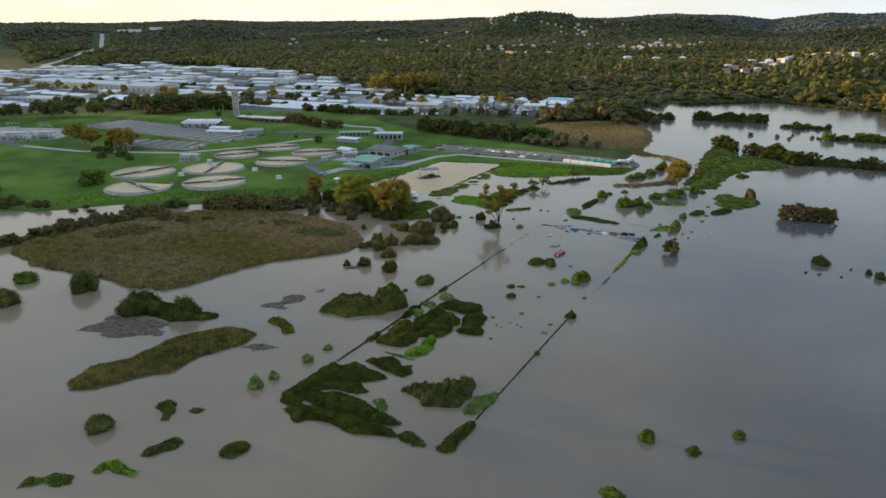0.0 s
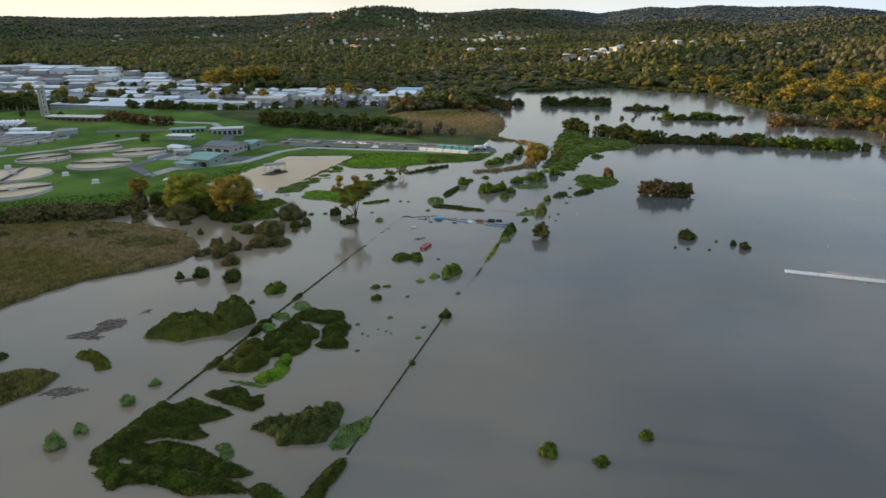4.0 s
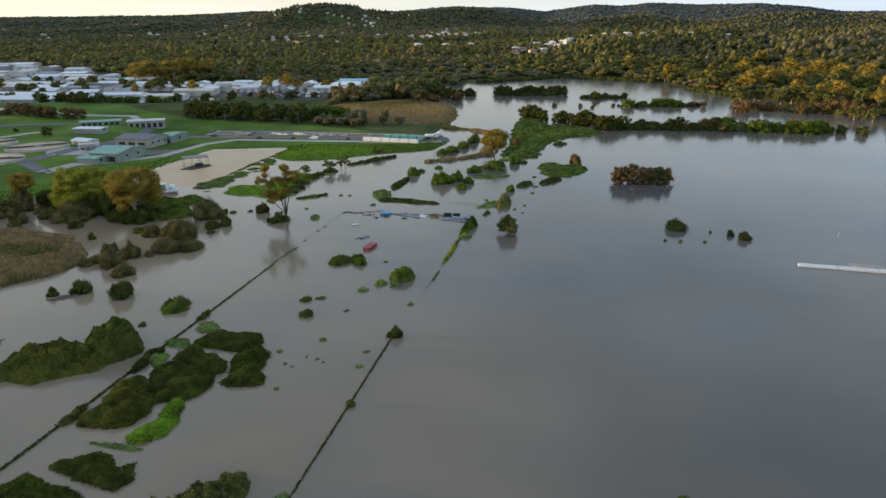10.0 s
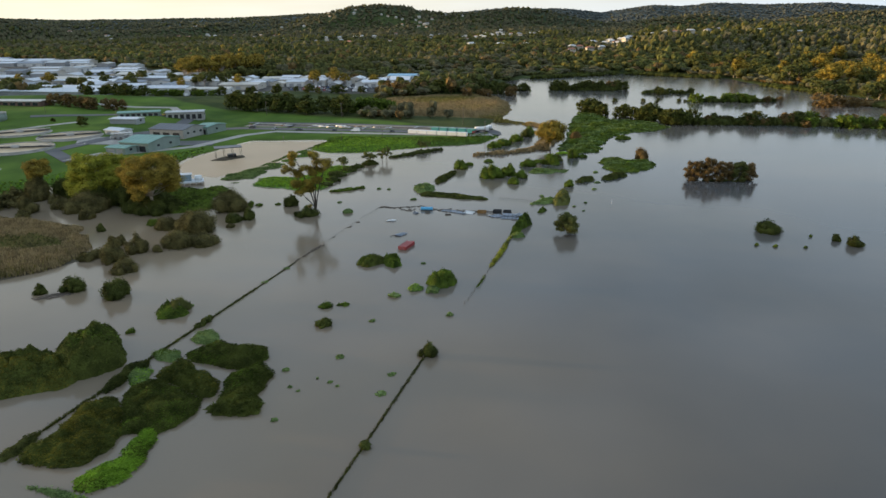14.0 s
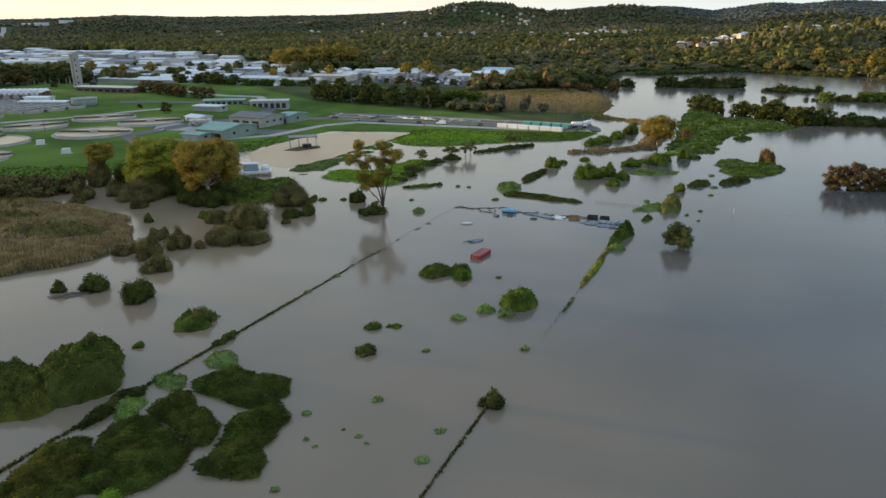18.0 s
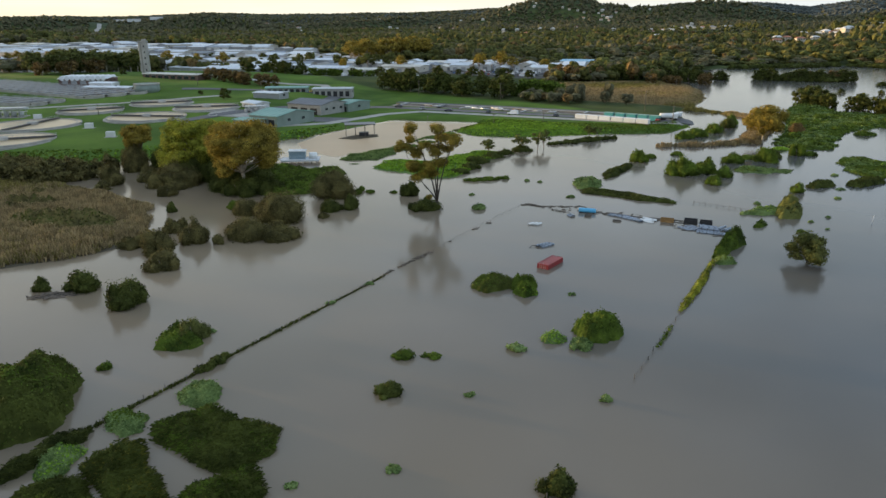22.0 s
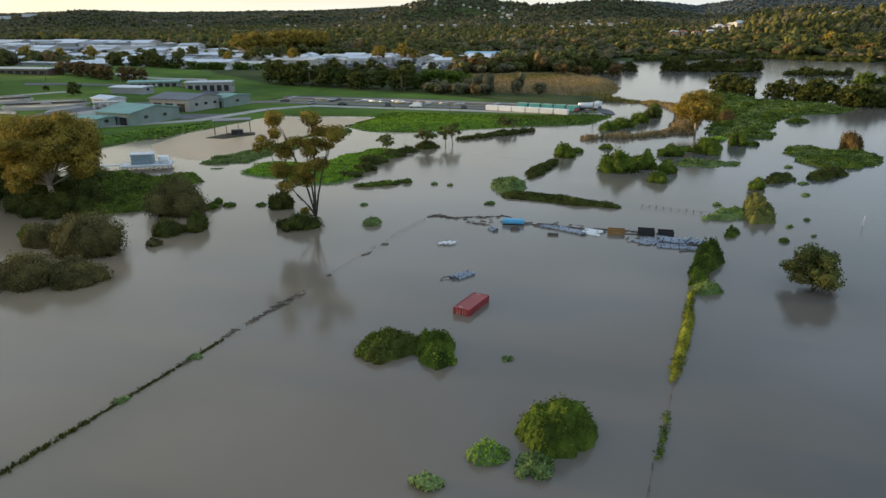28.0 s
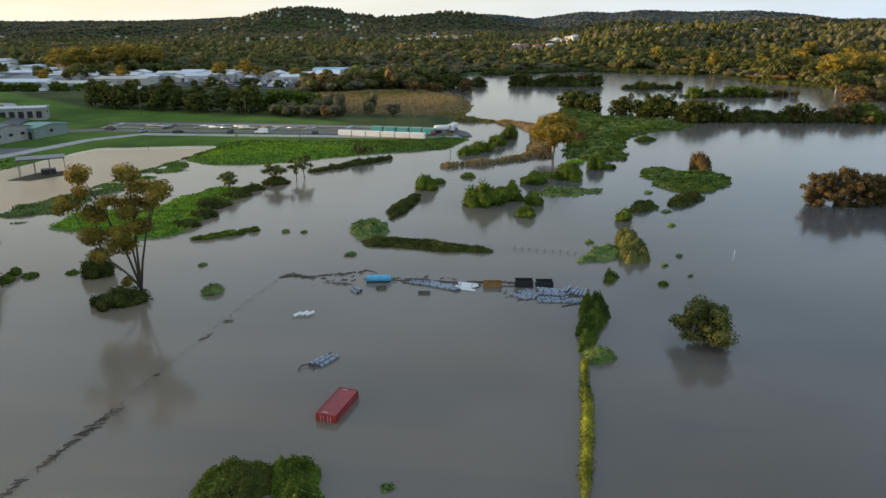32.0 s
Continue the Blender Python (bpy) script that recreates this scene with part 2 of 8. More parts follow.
def tube_bm(points, radii, sides=7, bm=None, cap=True):
    """A tapered tube along points."""
    bm = bm or bmesh.new()
    rings = []
    for i, p in enumerate(points):
        p = Vector(p)
        a, b = Vector(points[max(0, i - 1)]), Vector(points[min(len(points) - 1, i + 1)])
        d = (b - a).normalized()
        s = d.cross((0, 0, 1) if abs(d.z) < 0.95 else (0, 1, 0)).normalized()
        u = s.cross(d)
        rings.append([bm.verts.new(p + radii[i] * (math.cos(k * math.tau / sides) * s + math.sin(k * math.tau / sides) * u)) for k in range(sides)])
    for r0, r1 in zip(rings, rings[1:]):
        for k in range(sides):
            bm.faces.new((r0[k], r0[(k + 1) % sides], r1[(k + 1) % sides], r1[k])).smooth = True
    if cap:
        bm.faces.new(rings[0][::-1])
        bm.faces.new(rings[-1])
    return bm


def thing(name, x, y, z=0, rz=0, label="", category="", group="", kind=""):
    ob = new(name)
    ob.matrix_world = pose(x, y, z, 0, 0, rz)
    return tagged(ob, label, category, group, kind)


RNG = np.random.default_rng(7)
_bm = bmesh.new()
bmesh.ops.create_icosphere(_bm, subdivisions=2, radius=1)
ICO_V = np.array([v.co[:] for v in _bm.verts])
ICO_F = np.array([[v.index for v in f.verts] for f in _bm.faces])
_bm.free()
_bm = bmesh.new()
bmesh.ops.create_icosphere(_bm, subdivisions=1, radius=1)
ICO1_V = np.array([v.co[:] for v in _bm.verts])
ICO1_F = np.array([[v.index for v in f.verts] for f in _bm.faces])
_bm.free()


def wobble(p, k, seed=0.0):
    """Smooth lumps over points, from crossed waves, between -1 and 1."""
    x, y, z = p[:, 0] * k + seed, p[:, 1] * k + 1.7 * seed, p[:, 2] * k + 0.6 * seed
    return (np.sin(x * 1.3 + 1.9 * np.sin(y * 0.7)) + np.sin(y * 1.7 + 1.3 * np.sin(z * 1.1 + x * 0.4)) + np.sin(z * 1.5 + 1.1 * np.sin(x * 0.9))) / 3


def foliage(lobes, leaf, cover=2.4, core=0.88, floor=0.0, coarse=False):
    """Lobes are rows of centre and half sizes. Dark lumpy cores with small leaf clumps over them; returns vertices and faces."""
    V, F, n = [], [], 0
    lobes = np.asarray(lobes, float)
    ico_v, ico_f = (ICO1_V, ICO1_F) if coarse else (ICO_V, ICO_F)
    for c in lobes:
        v = ico_v * (1 + 0.26 * wobble(ico_v * c[3:], 1.1, c[0])[:, None]) * c[3:] * core + c[:3]
        v[:, 2] = np.maximum(v[:, 2], floor - 0.3)
        V.append(v)
        f = ico_f + n
        F.append(np.c_[f, f[:, 2]])
        n += len(v)
    tri_v, tri_f = np.concatenate(V), np.concatenate([f[:, :3] for f in F])
    pts, nor = [], []
    for i, c in enumerate(lobes):
        area = 4 * math.pi * ((c[3] * c[4]) ** 1.6 / 3 + (c[3] * c[5]) ** 1.6 / 3 + (c[4] * c[5]) ** 1.6 / 3) ** (1 / 1.6)
        k = int(cover * area / (leaf * leaf)) + 6
        d = RNG.normal(size=(k, 3))
        d /= np.linalg.norm(d, axis=1)[:, None]
        rad = 1 + 0.26 * wobble(d * c[3:], 1.1, c[0]) + RNG.normal(0.02, 0.12, k)
        p = d * c[3:] * rad[:, None] + c[:3]
        ok = p[:, 2] > floor - 0.05
        for j, o in enumerate(lobes):
            if j != i:
                ok &= (((p - o[:3]) / o[3:]) ** 2).sum(1) > 0.8
        pts.append(p[ok])
        q = d / c[3:]
        nor.append((q / np.linalg.norm(q, axis=1)[:, None])[ok])
    pts, nor = np.concatenate(pts), np.concatenate(nor)
    lv, lf = leaf_quads(pts, nor, leaf)
    return tri_v, tri_f, lv, lf


def leaf_quads(pts, nor, leaf):
    k = len(pts)
    nor = nor + RNG.normal(0, 0.55, (k, 3)) + (0, 0, 0.25)
    nor /= np.linalg.norm(nor, axis=1)[:, None] + 1e-6
    a = np.cross(nor, RNG.normal(size=(k, 3)))
    a /= np.linalg.norm(a, axis=1)[:, None] + 1e-6
    b = np.cross(nor, a)
    s = leaf * RNG.uniform(0.55, 1.25, (k, 1))
    w = s * RNG.uniform(0.5, 0.9, (k, 1))
    lv = np.stack([pts - a * s * 0.6, pts - b * w * 0.5 + nor * s * 0.12, pts + a * s * 0.6, pts + b * w * 0.5 - nor * s * 0.1], 1).reshape(-1, 3)
    return lv, np.arange(k * 4).reshape(-1, 4)


def leafy_mesh(name, lobes, leaf, m, cover=2.4, core=0.88, floor=0.0, coarse=False):
    tv, tf, lv, lf = foliage(lobes, leaf, cover, core, floor, coarse)
    mid = (tv[tf[:, 0]] + tv[tf[:, 1]]) / 2
    tv2 = np.concatenate([tv, mid])
    mi = len(tv) + np.arange(len(tf))
    tq = np.stack([tf[:, 0], mi, tf[:, 1], tf[:, 2]], 1)
    return mesh_np(name, np.concatenate([tv2, lv]), np.concatenate([tq, lf + len(tv2)]), [m])


def shrub(x, y, r, h, kind="dark", depth=1.0, rz=0, leaf=0.45, label="dark green rounded shrub standing in flood water", name="shrub", cover=2.0, z=0.0):
    """A lumpy bush of half width r, half depth r * depth and height h."""
    if h > 1.6 * r:
        r, h = r * 1.15, h * 0.85
    a, b = r, r * depth
    flat = h / min(a, b)
    n = int(min(34, 10 + 2.5 * max(a, b) / max(h, 0.8)))
    lobes = []
    for i in range(n):
        ang, rad = i * 2.4 + RNG.uniform(0, 1.6), math.sqrt((i + 0.3) / n) * RNG.uniform(0.66, 1.0)
        s = RNG.uniform(0.2, 0.46) * min(a, b) * (1.2 - 0.35 * rad) * (1.15 if flat > 0.8 else 1.0)
        hh = h * (1.0 - 0.55 * rad * rad) * RNG.uniform(0.55, 1.08)
        sz = max(0.55 * hh, min(s, 0.8 * hh))
        lobes.append((math.cos(ang) * rad * (a - 0.75 * s), math.sin(ang) * rad * (b - 0.75 * s), hh - sz, s * RNG.uniform(0.9, 1.35), s, sz))
    leaf *= 0.78
    if r < 2.2:
        ob = new(name, leafy_mesh("foliage", lobes, leaf, LEAF[kind], cover))
    else:
        ob = new(name)
        lobes.sort(key=lambda c: math.atan2(c[1], c[0]))
        for k in range(4):
            piece("leaf_clump", leafy_mesh("leaf_clump", lobes[k * n // 4:(k + 1) * n // 4], leaf, LEAF[kind], cover), ob)
    ob.matrix_world = pose(x, y, z, 0, 0, rz)
    for k in range(4 if h > 3 else 0):
        c, s = math.cos(k * 1.7 + x), math.sin(k * 1.7 + x)
        part("stem", tube_bm([(0.12 * r * c, 0.12 * r * s, -0.8), (0.3 * r * c, 0.3 * r * s, 0.35 * h), (0.5 * r * c, 0.5 * r * s * depth, 0.62 * h)], [0.12, 0.09, 0.04], 5), BARK, ob)
    return tagged(ob, label, "shrub")


def thicket(x0, y0, x1, y1, w, h, kind="dark", leaf=0.45, label="long low thicket of dark green swamp grass in flood water", name="thicket", cover=2.2, category="shrub"):
    """A long lumpy bank of growth from one point to another."""
    length = math.hypot(x1 - x0, y1 - y0)
    rz = math.degrees(math.atan2(y1 - y0, x1 - x0))
    n = min(60, max(5, int(length / (w * 0.20))))
    lobes = []
    for i in range(n):
        u = (i + 0.5) / n
        edge = math.sin(math.pi * min(1, max(0, u)))
        s = w * RNG.uniform(0.22, 0.40) * (0.7 + 0.3 * edge)
        off = RNG.uniform(-1, 1) * w * 0.30 * (0.4 + 0.6 * edge) + 0.10 * w * math.sin(i * 0.7 + x0)
        hh = h * RNG.uniform(0.6, 1.05) * (1 - 0.5 * abs(off) / w)
        lobes.append(((u - 0.5) * length, off, hh * 0.3, max(s * RNG.uniform(1.0, 1.5), 0.6 * length / n), s, hh * 0.7))
    me = leafy_mesh("foliage", lobes, leaf, LEAF[kind], cover)
    ob = new(name, me)
    ob.matrix_world = pose((x0 + x1) / 2, (y0 + y1) / 2, 0, 0, 0, rz)
    return tagged(ob, label, category)


def inside(poly, x, y):
    """Which points lie in a polygon, and how far each is from its edge."""
    poly = np.asarray(poly, float)
    hit, best = np.zeros(x.shape, bool), np.full(x.shape, 1e18)
    for (ax, ay), (bx, by) in zip(poly, np.roll(poly, -1, 0)):
        if ay != by:
            hit ^= ((ay > y) != (by > y)) & (x < (bx - ax) * (y - ay) / (by - ay) + ax)
        ex, ey = bx - ax, by - ay
        t = np.clip(((x - ax) * ex + (y - ay) * ey) / (ex * ex + ey * ey), 0, 1)
        best = np.minimum(best, (x - ax - t * ex) ** 2 + (y - ay - t * ey) ** 2)
    return hit, np.sqrt(best) * np.where(hit, 1, -1)


def step(a, b, v):
    t = np.clip((v - a) / (b - a), 0, 1)
    return t * t * (3 - 2 * t)


# ---- the land ----
LAND = [(-5000, -800), (-640, -800), (-620, -60), (-420, 40), (-310, 59), (-282, 66), (-258, 84), (-228, 80), (-218, 94), (-194, 105), (-166, 108), (-168, 125), (-150, 150), (-132, 165),
        (-124, 190), (-119, 206), (-112, 216), (-102, 247), (-66, 246), (-69, 214), (-54, 206), (-38, 205), (-22, 211), (-7, 219), (13, 222), (26, 227), (36, 246), (40, 262), (38, 300), (46, 322), (60, 381), (62, 430),
        (50, 470), (40, 540), (60, 590), (80, 640), (115, 690), (242, 752), (331, 655), (329, 558), (349, 462), (365, 395), (390, 360), (470, 320), (900, 200), (5200, 0), (5200, 5200), (-5200, 5200)]
LAWN = [(-1000, 60), (-420, 44), (-310, 62), (-258, 86), (-194, 108), (-168, 112), (-150, 150), (-128, 185), (-112, 222), (-102, 252), (-60, 248), (-67, 215), (-54, 207), (-38, 206), (-22, 212), (-8, 221), (24, 228), (38, 252), (36, 268),
        (-8, 300), (-46, 330), (-128, 372), (-190, 400), (-225, 452), (-300, 490), (-420, 470), (-470, 440), (-520, 380), (-640, 320)]
BROWN = [(-66, 402), (-39, 467), (10, 492), (56, 490), (62, 430), (58, 381), (44, 319), (-1, 338), (-32, 348)]
YARD = [(-650, 430), (-540, 462), (-430, 520), (-300, 505), (-235, 470), (-200, 475), (-150, 525), (-60, 505), (-10, 590), (-25, 660), (-150, 670), (-300, 740), (-420, 900), (-700, 1120), (-960, 1180), (-1080, 900), (-900, 560)]
EL_AZ = (-60, -45, -37, -34, -31, -25, -20, -15, -9, -5, -1, 2, 6.5, 11, 13.5, 17.3, 19.4, 21.5, 25.5, 29.2, 31.8, 34.7, 45, 60)
EL_UP = (0.2, 0.22, 0.2, 0.3, 0.45, 0.33, 0.38, 0.40, 0.68, 0.62, 0.66, 0.68, 1.0, 0.86, 0.58, 1.02, 0.93, 1.1, 0.96, 1.02, 0.75, 0.38, 0.4, 0.3)


def lumps(x, y, k, seed):
    return wobble(np.stack([x, y, x * 0.3 - y * 0.4], -1).reshape(-1, 3), k, seed).reshape(np.shape(x))


def relief(x, y):
    """The height of the land above the flood, out to the ranges."""
    x, y = np.asarray(x, float), np.asarray(y, float)
    hit, edge = inside(LAND, x, y)
    edge = edge + 2.0 * lumps(x, y, 0.09, 3.1) + 1.2 * lumps(x, y, 0.31, 1.3)
    z = -1.3 + 2.7 * step(-5, 13, edge)
    works = step(-150, -190, x) * step(-640, -540, x) * step(500, 420, y)
    z = z + (2.2 * step(95, 150, y) + 1.7 * step(170, 260, y) + 3.2 * step(270, 335, y) * step(-215, -275, x)) * works
    z = z + 2.2 * np.exp(-(((x + 338) / 50) ** 2 + ((y - 395) / 45) ** 2))
    z = z + 2.2 * step(300, 380, y + 0.25 * x) * step(0, 60, edge) * step(-60, -140, x)
    # unseen western ridge, added so its shadow keeps low sun off the flood
    z = z + 51 * np.exp(-((x + 830) / 90) ** 2) * step(470, 400, y) * step(-760, -600, y)
    ca, sa = math.cos(math.radians(20)), math.sin(math.radians(20))
    along, across = (x + 364) * ca - (y - 309) * sa, (x + 364) * sa + (y - 309) * ca
    pad = step(112, 100, np.abs(along)) * step(32, 23, np.abs(across))
    z = z + (6.3 - z) * pad
    r, az = np.hypot(x, y + 100), np.degrees(np.arctan2(x, y + 100))
    crest = 70 + np.tan(np.radians(np.interp(az, EL_AZ, EL_UP))) * 4300
    crest = crest * step(95, 60, np.abs(az)) + 60
    spur = lumps(np.degrees(np.arctan2(x, y + 400)) * 9, r * 0.25, 0.045, 4.0)
    far = (crest - 66) * np.exp(-((np.minimum(r, 4300) - 4300) / 520) ** 2)
    far = np.maximum(far, (crest - 66) * (0.48 + 0.30 * spur) * np.exp(-((r - 3150) / 270) ** 2))
    far = np.maximum(far, (10 + 9 * spur) * np.exp(-((r - 2250) / 200) ** 2))
    far = far + 3 * lumps(x, y, 0.0035, 2) * step(900, 1800, r) * (1 - 0.8 * step(3600, 4300, r)) + 6 * step(800, 1300, r)
    hill = (34 + 5 * lumps(x, y, 0.011, 7)) * np.exp(-((r - 1400) / 250) ** 2) * (0.05 + 0.95 * step(9, 21, az)) * (1 - 0.6 * step(36, 50, az))
    hill = hill + 40 * np.exp(-(((x + 120) / 250) ** 2 + ((y - 3090) / 420) ** 2)) + 26 * np.exp(-(((x + 420) / 300) ** 2 + ((y - 3200) / 420) ** 2)) + 24 * np.exp(-(((x - 280) / 380) ** 2 + ((y - 2700) / 450) ** 2))
    ahead = step(-5, 60, edge) * step(250, 700, y + 100 + np.abs(x) * 0.2)
    return z + np.maximum(far + hill, 0) * ahead


az_f = np.radians(np.concatenate([np.arange(-50, 50, 0.3), np.arange(50, 310, 3.0)]))
rad_f = np.concatenate([[0.0], np.geomspace(40, 4900, 430)])
gx, gy = rad_f[:, None] * np.sin(az_f) - 20, rad_f[:, None] * np.cos(az_f) - 80
gz = relief(gx, gy)
nr, na = gx.shape
gi = np.arange(nr * na).reshape(nr, na)
gf = np.stack([gi[:-1], np.roll(gi, -1, 1)[:-1], np.roll(gi, -1, 1)[1:], gi[1:]], -1).reshape(-1, 4)
gme = mesh_np("ground", np.stack([gx, gy, gz], -1).reshape(-1, 3), gf[:, ::-1], [], smooth=True)
for zone, poly, soft in (("lawn", LAWN, 5), ("brown", BROWN, 6), ("yard", YARD, 8)):
    _, d = inside(poly, gx.ravel(), gy.ravel())
    at = gme.attributes.new(zone, "FLOAT", "POINT")
    at.data.foreach_set("value", step(-soft / 2, soft, d).astype(np.float32))
# mask by distance for the blue-grey haze painted on the far ground
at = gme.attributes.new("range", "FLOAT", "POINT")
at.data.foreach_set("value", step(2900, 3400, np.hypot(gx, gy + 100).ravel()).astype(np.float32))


def ground_mat():
    m = bpy.data.materials.new("ground_cover")
    m.use_nodes = True
    n, l = m.node_tree.nodes, m.node_tree.links
    b = n["Principled BSDF"]
    b.inputs["Roughness"].default_value, b.inputs["Specular IOR Level"].default_value = 0.95, 0.1
    geo = n.new("ShaderNodeNewGeometry")

    def tone(lo, hi, scale):
        t = n.new("ShaderNodeTexNoise")
        t.inputs["Scale"].default_value, t.inputs["Detail"].default_value = scale, 6
        l.new(geo.outputs["Position"], t.inputs["Vector"])
        mr = n.new("ShaderNodeMapRange")
        mr.inputs["From Min"].default_value, mr.inputs["From Max"].default_value = 0.35, 0.68
        l.new(t.outputs["Fac"], mr.inputs["Value"])
        mx = n.new("ShaderNodeMix")
        mx.data_type = "RGBA"
        mx.inputs["A"].default_value, mx.inputs["B"].default_value = (*lo, 1), (*hi, 1)
        l.new(mr.outputs["Result"], mx.inputs["Factor"])
        return mx.outputs["Result"]

    out = tone((0.036, 0.055, 0.016), (0.080, 0.095, 0.028), 0.05)
    # the range entry is haze: a pale blue-grey put into the ground colour
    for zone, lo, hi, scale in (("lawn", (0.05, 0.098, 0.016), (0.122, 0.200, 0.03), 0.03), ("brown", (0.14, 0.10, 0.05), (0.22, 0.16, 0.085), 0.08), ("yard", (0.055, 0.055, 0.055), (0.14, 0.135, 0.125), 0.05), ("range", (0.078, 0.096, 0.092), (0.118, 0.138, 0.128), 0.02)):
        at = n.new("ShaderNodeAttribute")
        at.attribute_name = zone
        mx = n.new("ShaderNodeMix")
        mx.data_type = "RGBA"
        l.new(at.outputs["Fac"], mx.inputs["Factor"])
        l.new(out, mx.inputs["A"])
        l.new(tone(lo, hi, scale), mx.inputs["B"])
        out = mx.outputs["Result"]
    l.new(out, b.inputs["Base Color"])
    g = n.new("ShaderNodeTexNoise")
    g.inputs["Scale"].default_value = 1.5
    l.new(geo.outputs["Position"], g.inputs["Vector"])
    bp = n.new("ShaderNodeBump")
    bp.inputs["Strength"].default_value, bp.inputs["Distance"].default_value = 0.7, 0.15
    l.new(g.outputs["Fac"], bp.inputs["Height"])
    l.new(bp.outputs["Normal"], b.inputs["Normal"])
    return m


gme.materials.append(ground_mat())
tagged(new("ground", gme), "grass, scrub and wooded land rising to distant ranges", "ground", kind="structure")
wv = [(-1600, -1600, 0), (1800, -1600, 0), (1800, 800, 0), (-1600, 800, 0)]
tagged(new("water", mesh_np("water", wv, [[0, 1, 2, 3]], [WATER])), "calm brown flood water reflecting a pale evening sky", "flood water", kind="structure")

# ---- growth in the flood ----
shrub(-189.6, -32.0, 6.1, 8.0, "dark", 0.9, 40, 0.65, "dense dark green mangrove bush standing in brown flood water", "mangrove_bush")
shrub(-219.7, -27.8, 5.4, 4.0, "green", 0.9, 44, 0.65, "low green shrub half drowned in flood water", "shrub")
shrub(-208.6, -50.3, 5.0, 8.9, "olive", 0.9, 46, 0.65, "olive green round-headed bush reflected in flood water", "shrub")
shrub(-155.9, -45.7, 8.1, 8.5, "dark", 0.8, 36, 0.48, "dense dark green mangrove bush standing in brown flood water", "mangrove_bush")
shrub(-138.1, -47.0, 6.7, 7.1, "dark", 0.8, 33, 0.48, "dense dark green mangrove bush standing in brown flood water", "mangrove_bush")
shrub(-120.9, -116.4, 3.3, 5.3, "olive", 0.9, 41, 0.48, "olive green round-headed bush reflected in flood water", "shrub")
shrub(-91.3, -88.5, 2.6, 3.7, "pale", 0.9, 28, 0.36, "pale green broad-leaved weed clump floating on flood water", "weed_clump")
shrub(-88.6, -82.6, 1.8, 2.8, "pale", 0.9, 27, 0.36, "pale green broad-leaved weed clump floating on flood water", "weed_clump")
shrub(-82.9, -70.7, 1.9, 2.6, "pale", 0.9, 23, 0.36, "pale green broad-leaved weed clump floating on flood water", "weed_clump")
shrub(-79.7, -61.7, 1.7, 1.6, "pale", 0.9, 22, 0.36, "pale green broad-leaved weed clump floating on flood water", "weed_clump")
shrub(15.5, -93.9, 2.3, 3.0, "green", 1.0, -7, 0.36, "small green bush top showing above flood water", "shrub")
shrub(26.1, -97.5, 1.9, 1.9, "green", 1.0, -12, 0.36, "small green bush top showing above flood water", "shrub")
shrub(38.2, -88.4, 1.8, 1.9, "green", 1.0, -15, 0.36, "small green bush top showing above flood water", "shrub")
shrub(6.1, -117.0, 3.0, 0.7, "green", 1.0, -5, 0.36, "small green bush top showing above flood water", "shrub")
shrub(-3.6, 12.9, 2.3, 1.6, "pale", 0.74, -3, 0.36, "pale green broad-leaved weed clump floating on flood water", "weed_clump")
shrub(-12.8, 9.9, 1.7, 1.2, "pale", 0.65, 7, 0.36, "pale green broad-leaved weed clump floating on flood water", "weed_clump")
shrub(-28.3, 4.1, 1.8, 1.0, "green", 0.89, 20, 0.36, "small green bush top showing above flood water", "shrub")
shrub(-24.3, 5.2, 1.7, 0.6, "green", 0.71, 17, 0.36, "small green bush top showing above flood water", "shrub")
shrub(-27.2, -6.2, 2.4, 1.6, "dark", 0.71, 22, 0.36, "dark green swamp shrub mound in flood water", "shrub")
shrub(0.0, -2.0, 0.9, 0.8, "pale", 0.9, -5, 0.36, "pale green broad-leaved weed clump floating on flood water", "weed_clump")
shrub(-4.6, -21.4, 1.8, 3.1, "dark", 0.9, -0, 0.36, "dark green swamp shrub mound in flood water", "shrub")
shrub(-45.8, 85.0, 4.6, 2.9, "dark", 0.8, 21, 0.48, "dark green bush at the water's edge below a gum tree", "shrub")
shrub(-53.8, 99.7, 3.1, 4.3, "dark", 0.8, 22, 0.48, "dark green bush at the water's edge below a gum tree", "shrub")
shrub(-32.4, 88.7, 2.1, 1.5, "pale", 0.8, 14, 0.48, "pale green broad-leaved weed clump floating on flood water", "weed_clump")
shrub(10.1, 162.0, 3.6, 4.2, "green", 0.9, -5, 0.65, "leafy green bush on a drowned bank", "shrub")
shrub(21.8, 142.6, 5.4, 5.8, "green", 0.8, -9, 0.65, "leafy green bush on a drowned bank", "shrub")
shrub(30.2, 147.6, 3.4, 5.6, "green", 0.9, -12, 0.65, "leafy green bush on a drowned bank", "shrub")
shrub(34.8, 141.6, 3.0, 3.4, "green", 0.9, -14, 0.65, "leafy green bush on a drowned bank", "shrub")
shrub(40.9, 166.4, 4.0, 3.4, "green", 0.9, -14, 0.65, "leafy green bush on a drowned bank", "shrub")
shrub(30.2, 130.2, 2.6, 2.9, "green", 0.9, -13, 0.48, "small green bush top showing above flood water", "shrub")
shrub(52.3, 170.4, 5.0, 5.1, "green", 0.7, -17, 0.65, "leafy green bush on a drowned bank", "shrub")
shrub(65.5, 184.9, 3.7, 4.3, "green", 0.7, -19, 0.65, "leafy green bush on a drowned bank", "shrub")
shrub(96.7, 178.9, 4.1, 5.8, "russet", 0.9, -27, 0.65, "russet brown bush on a green islet", "shrub")
shrub(51.3, 123.8, 2.2, 3.2, "green", 0.8, -21, 0.48, "leafy green bush on a drowned bank", "shrub")
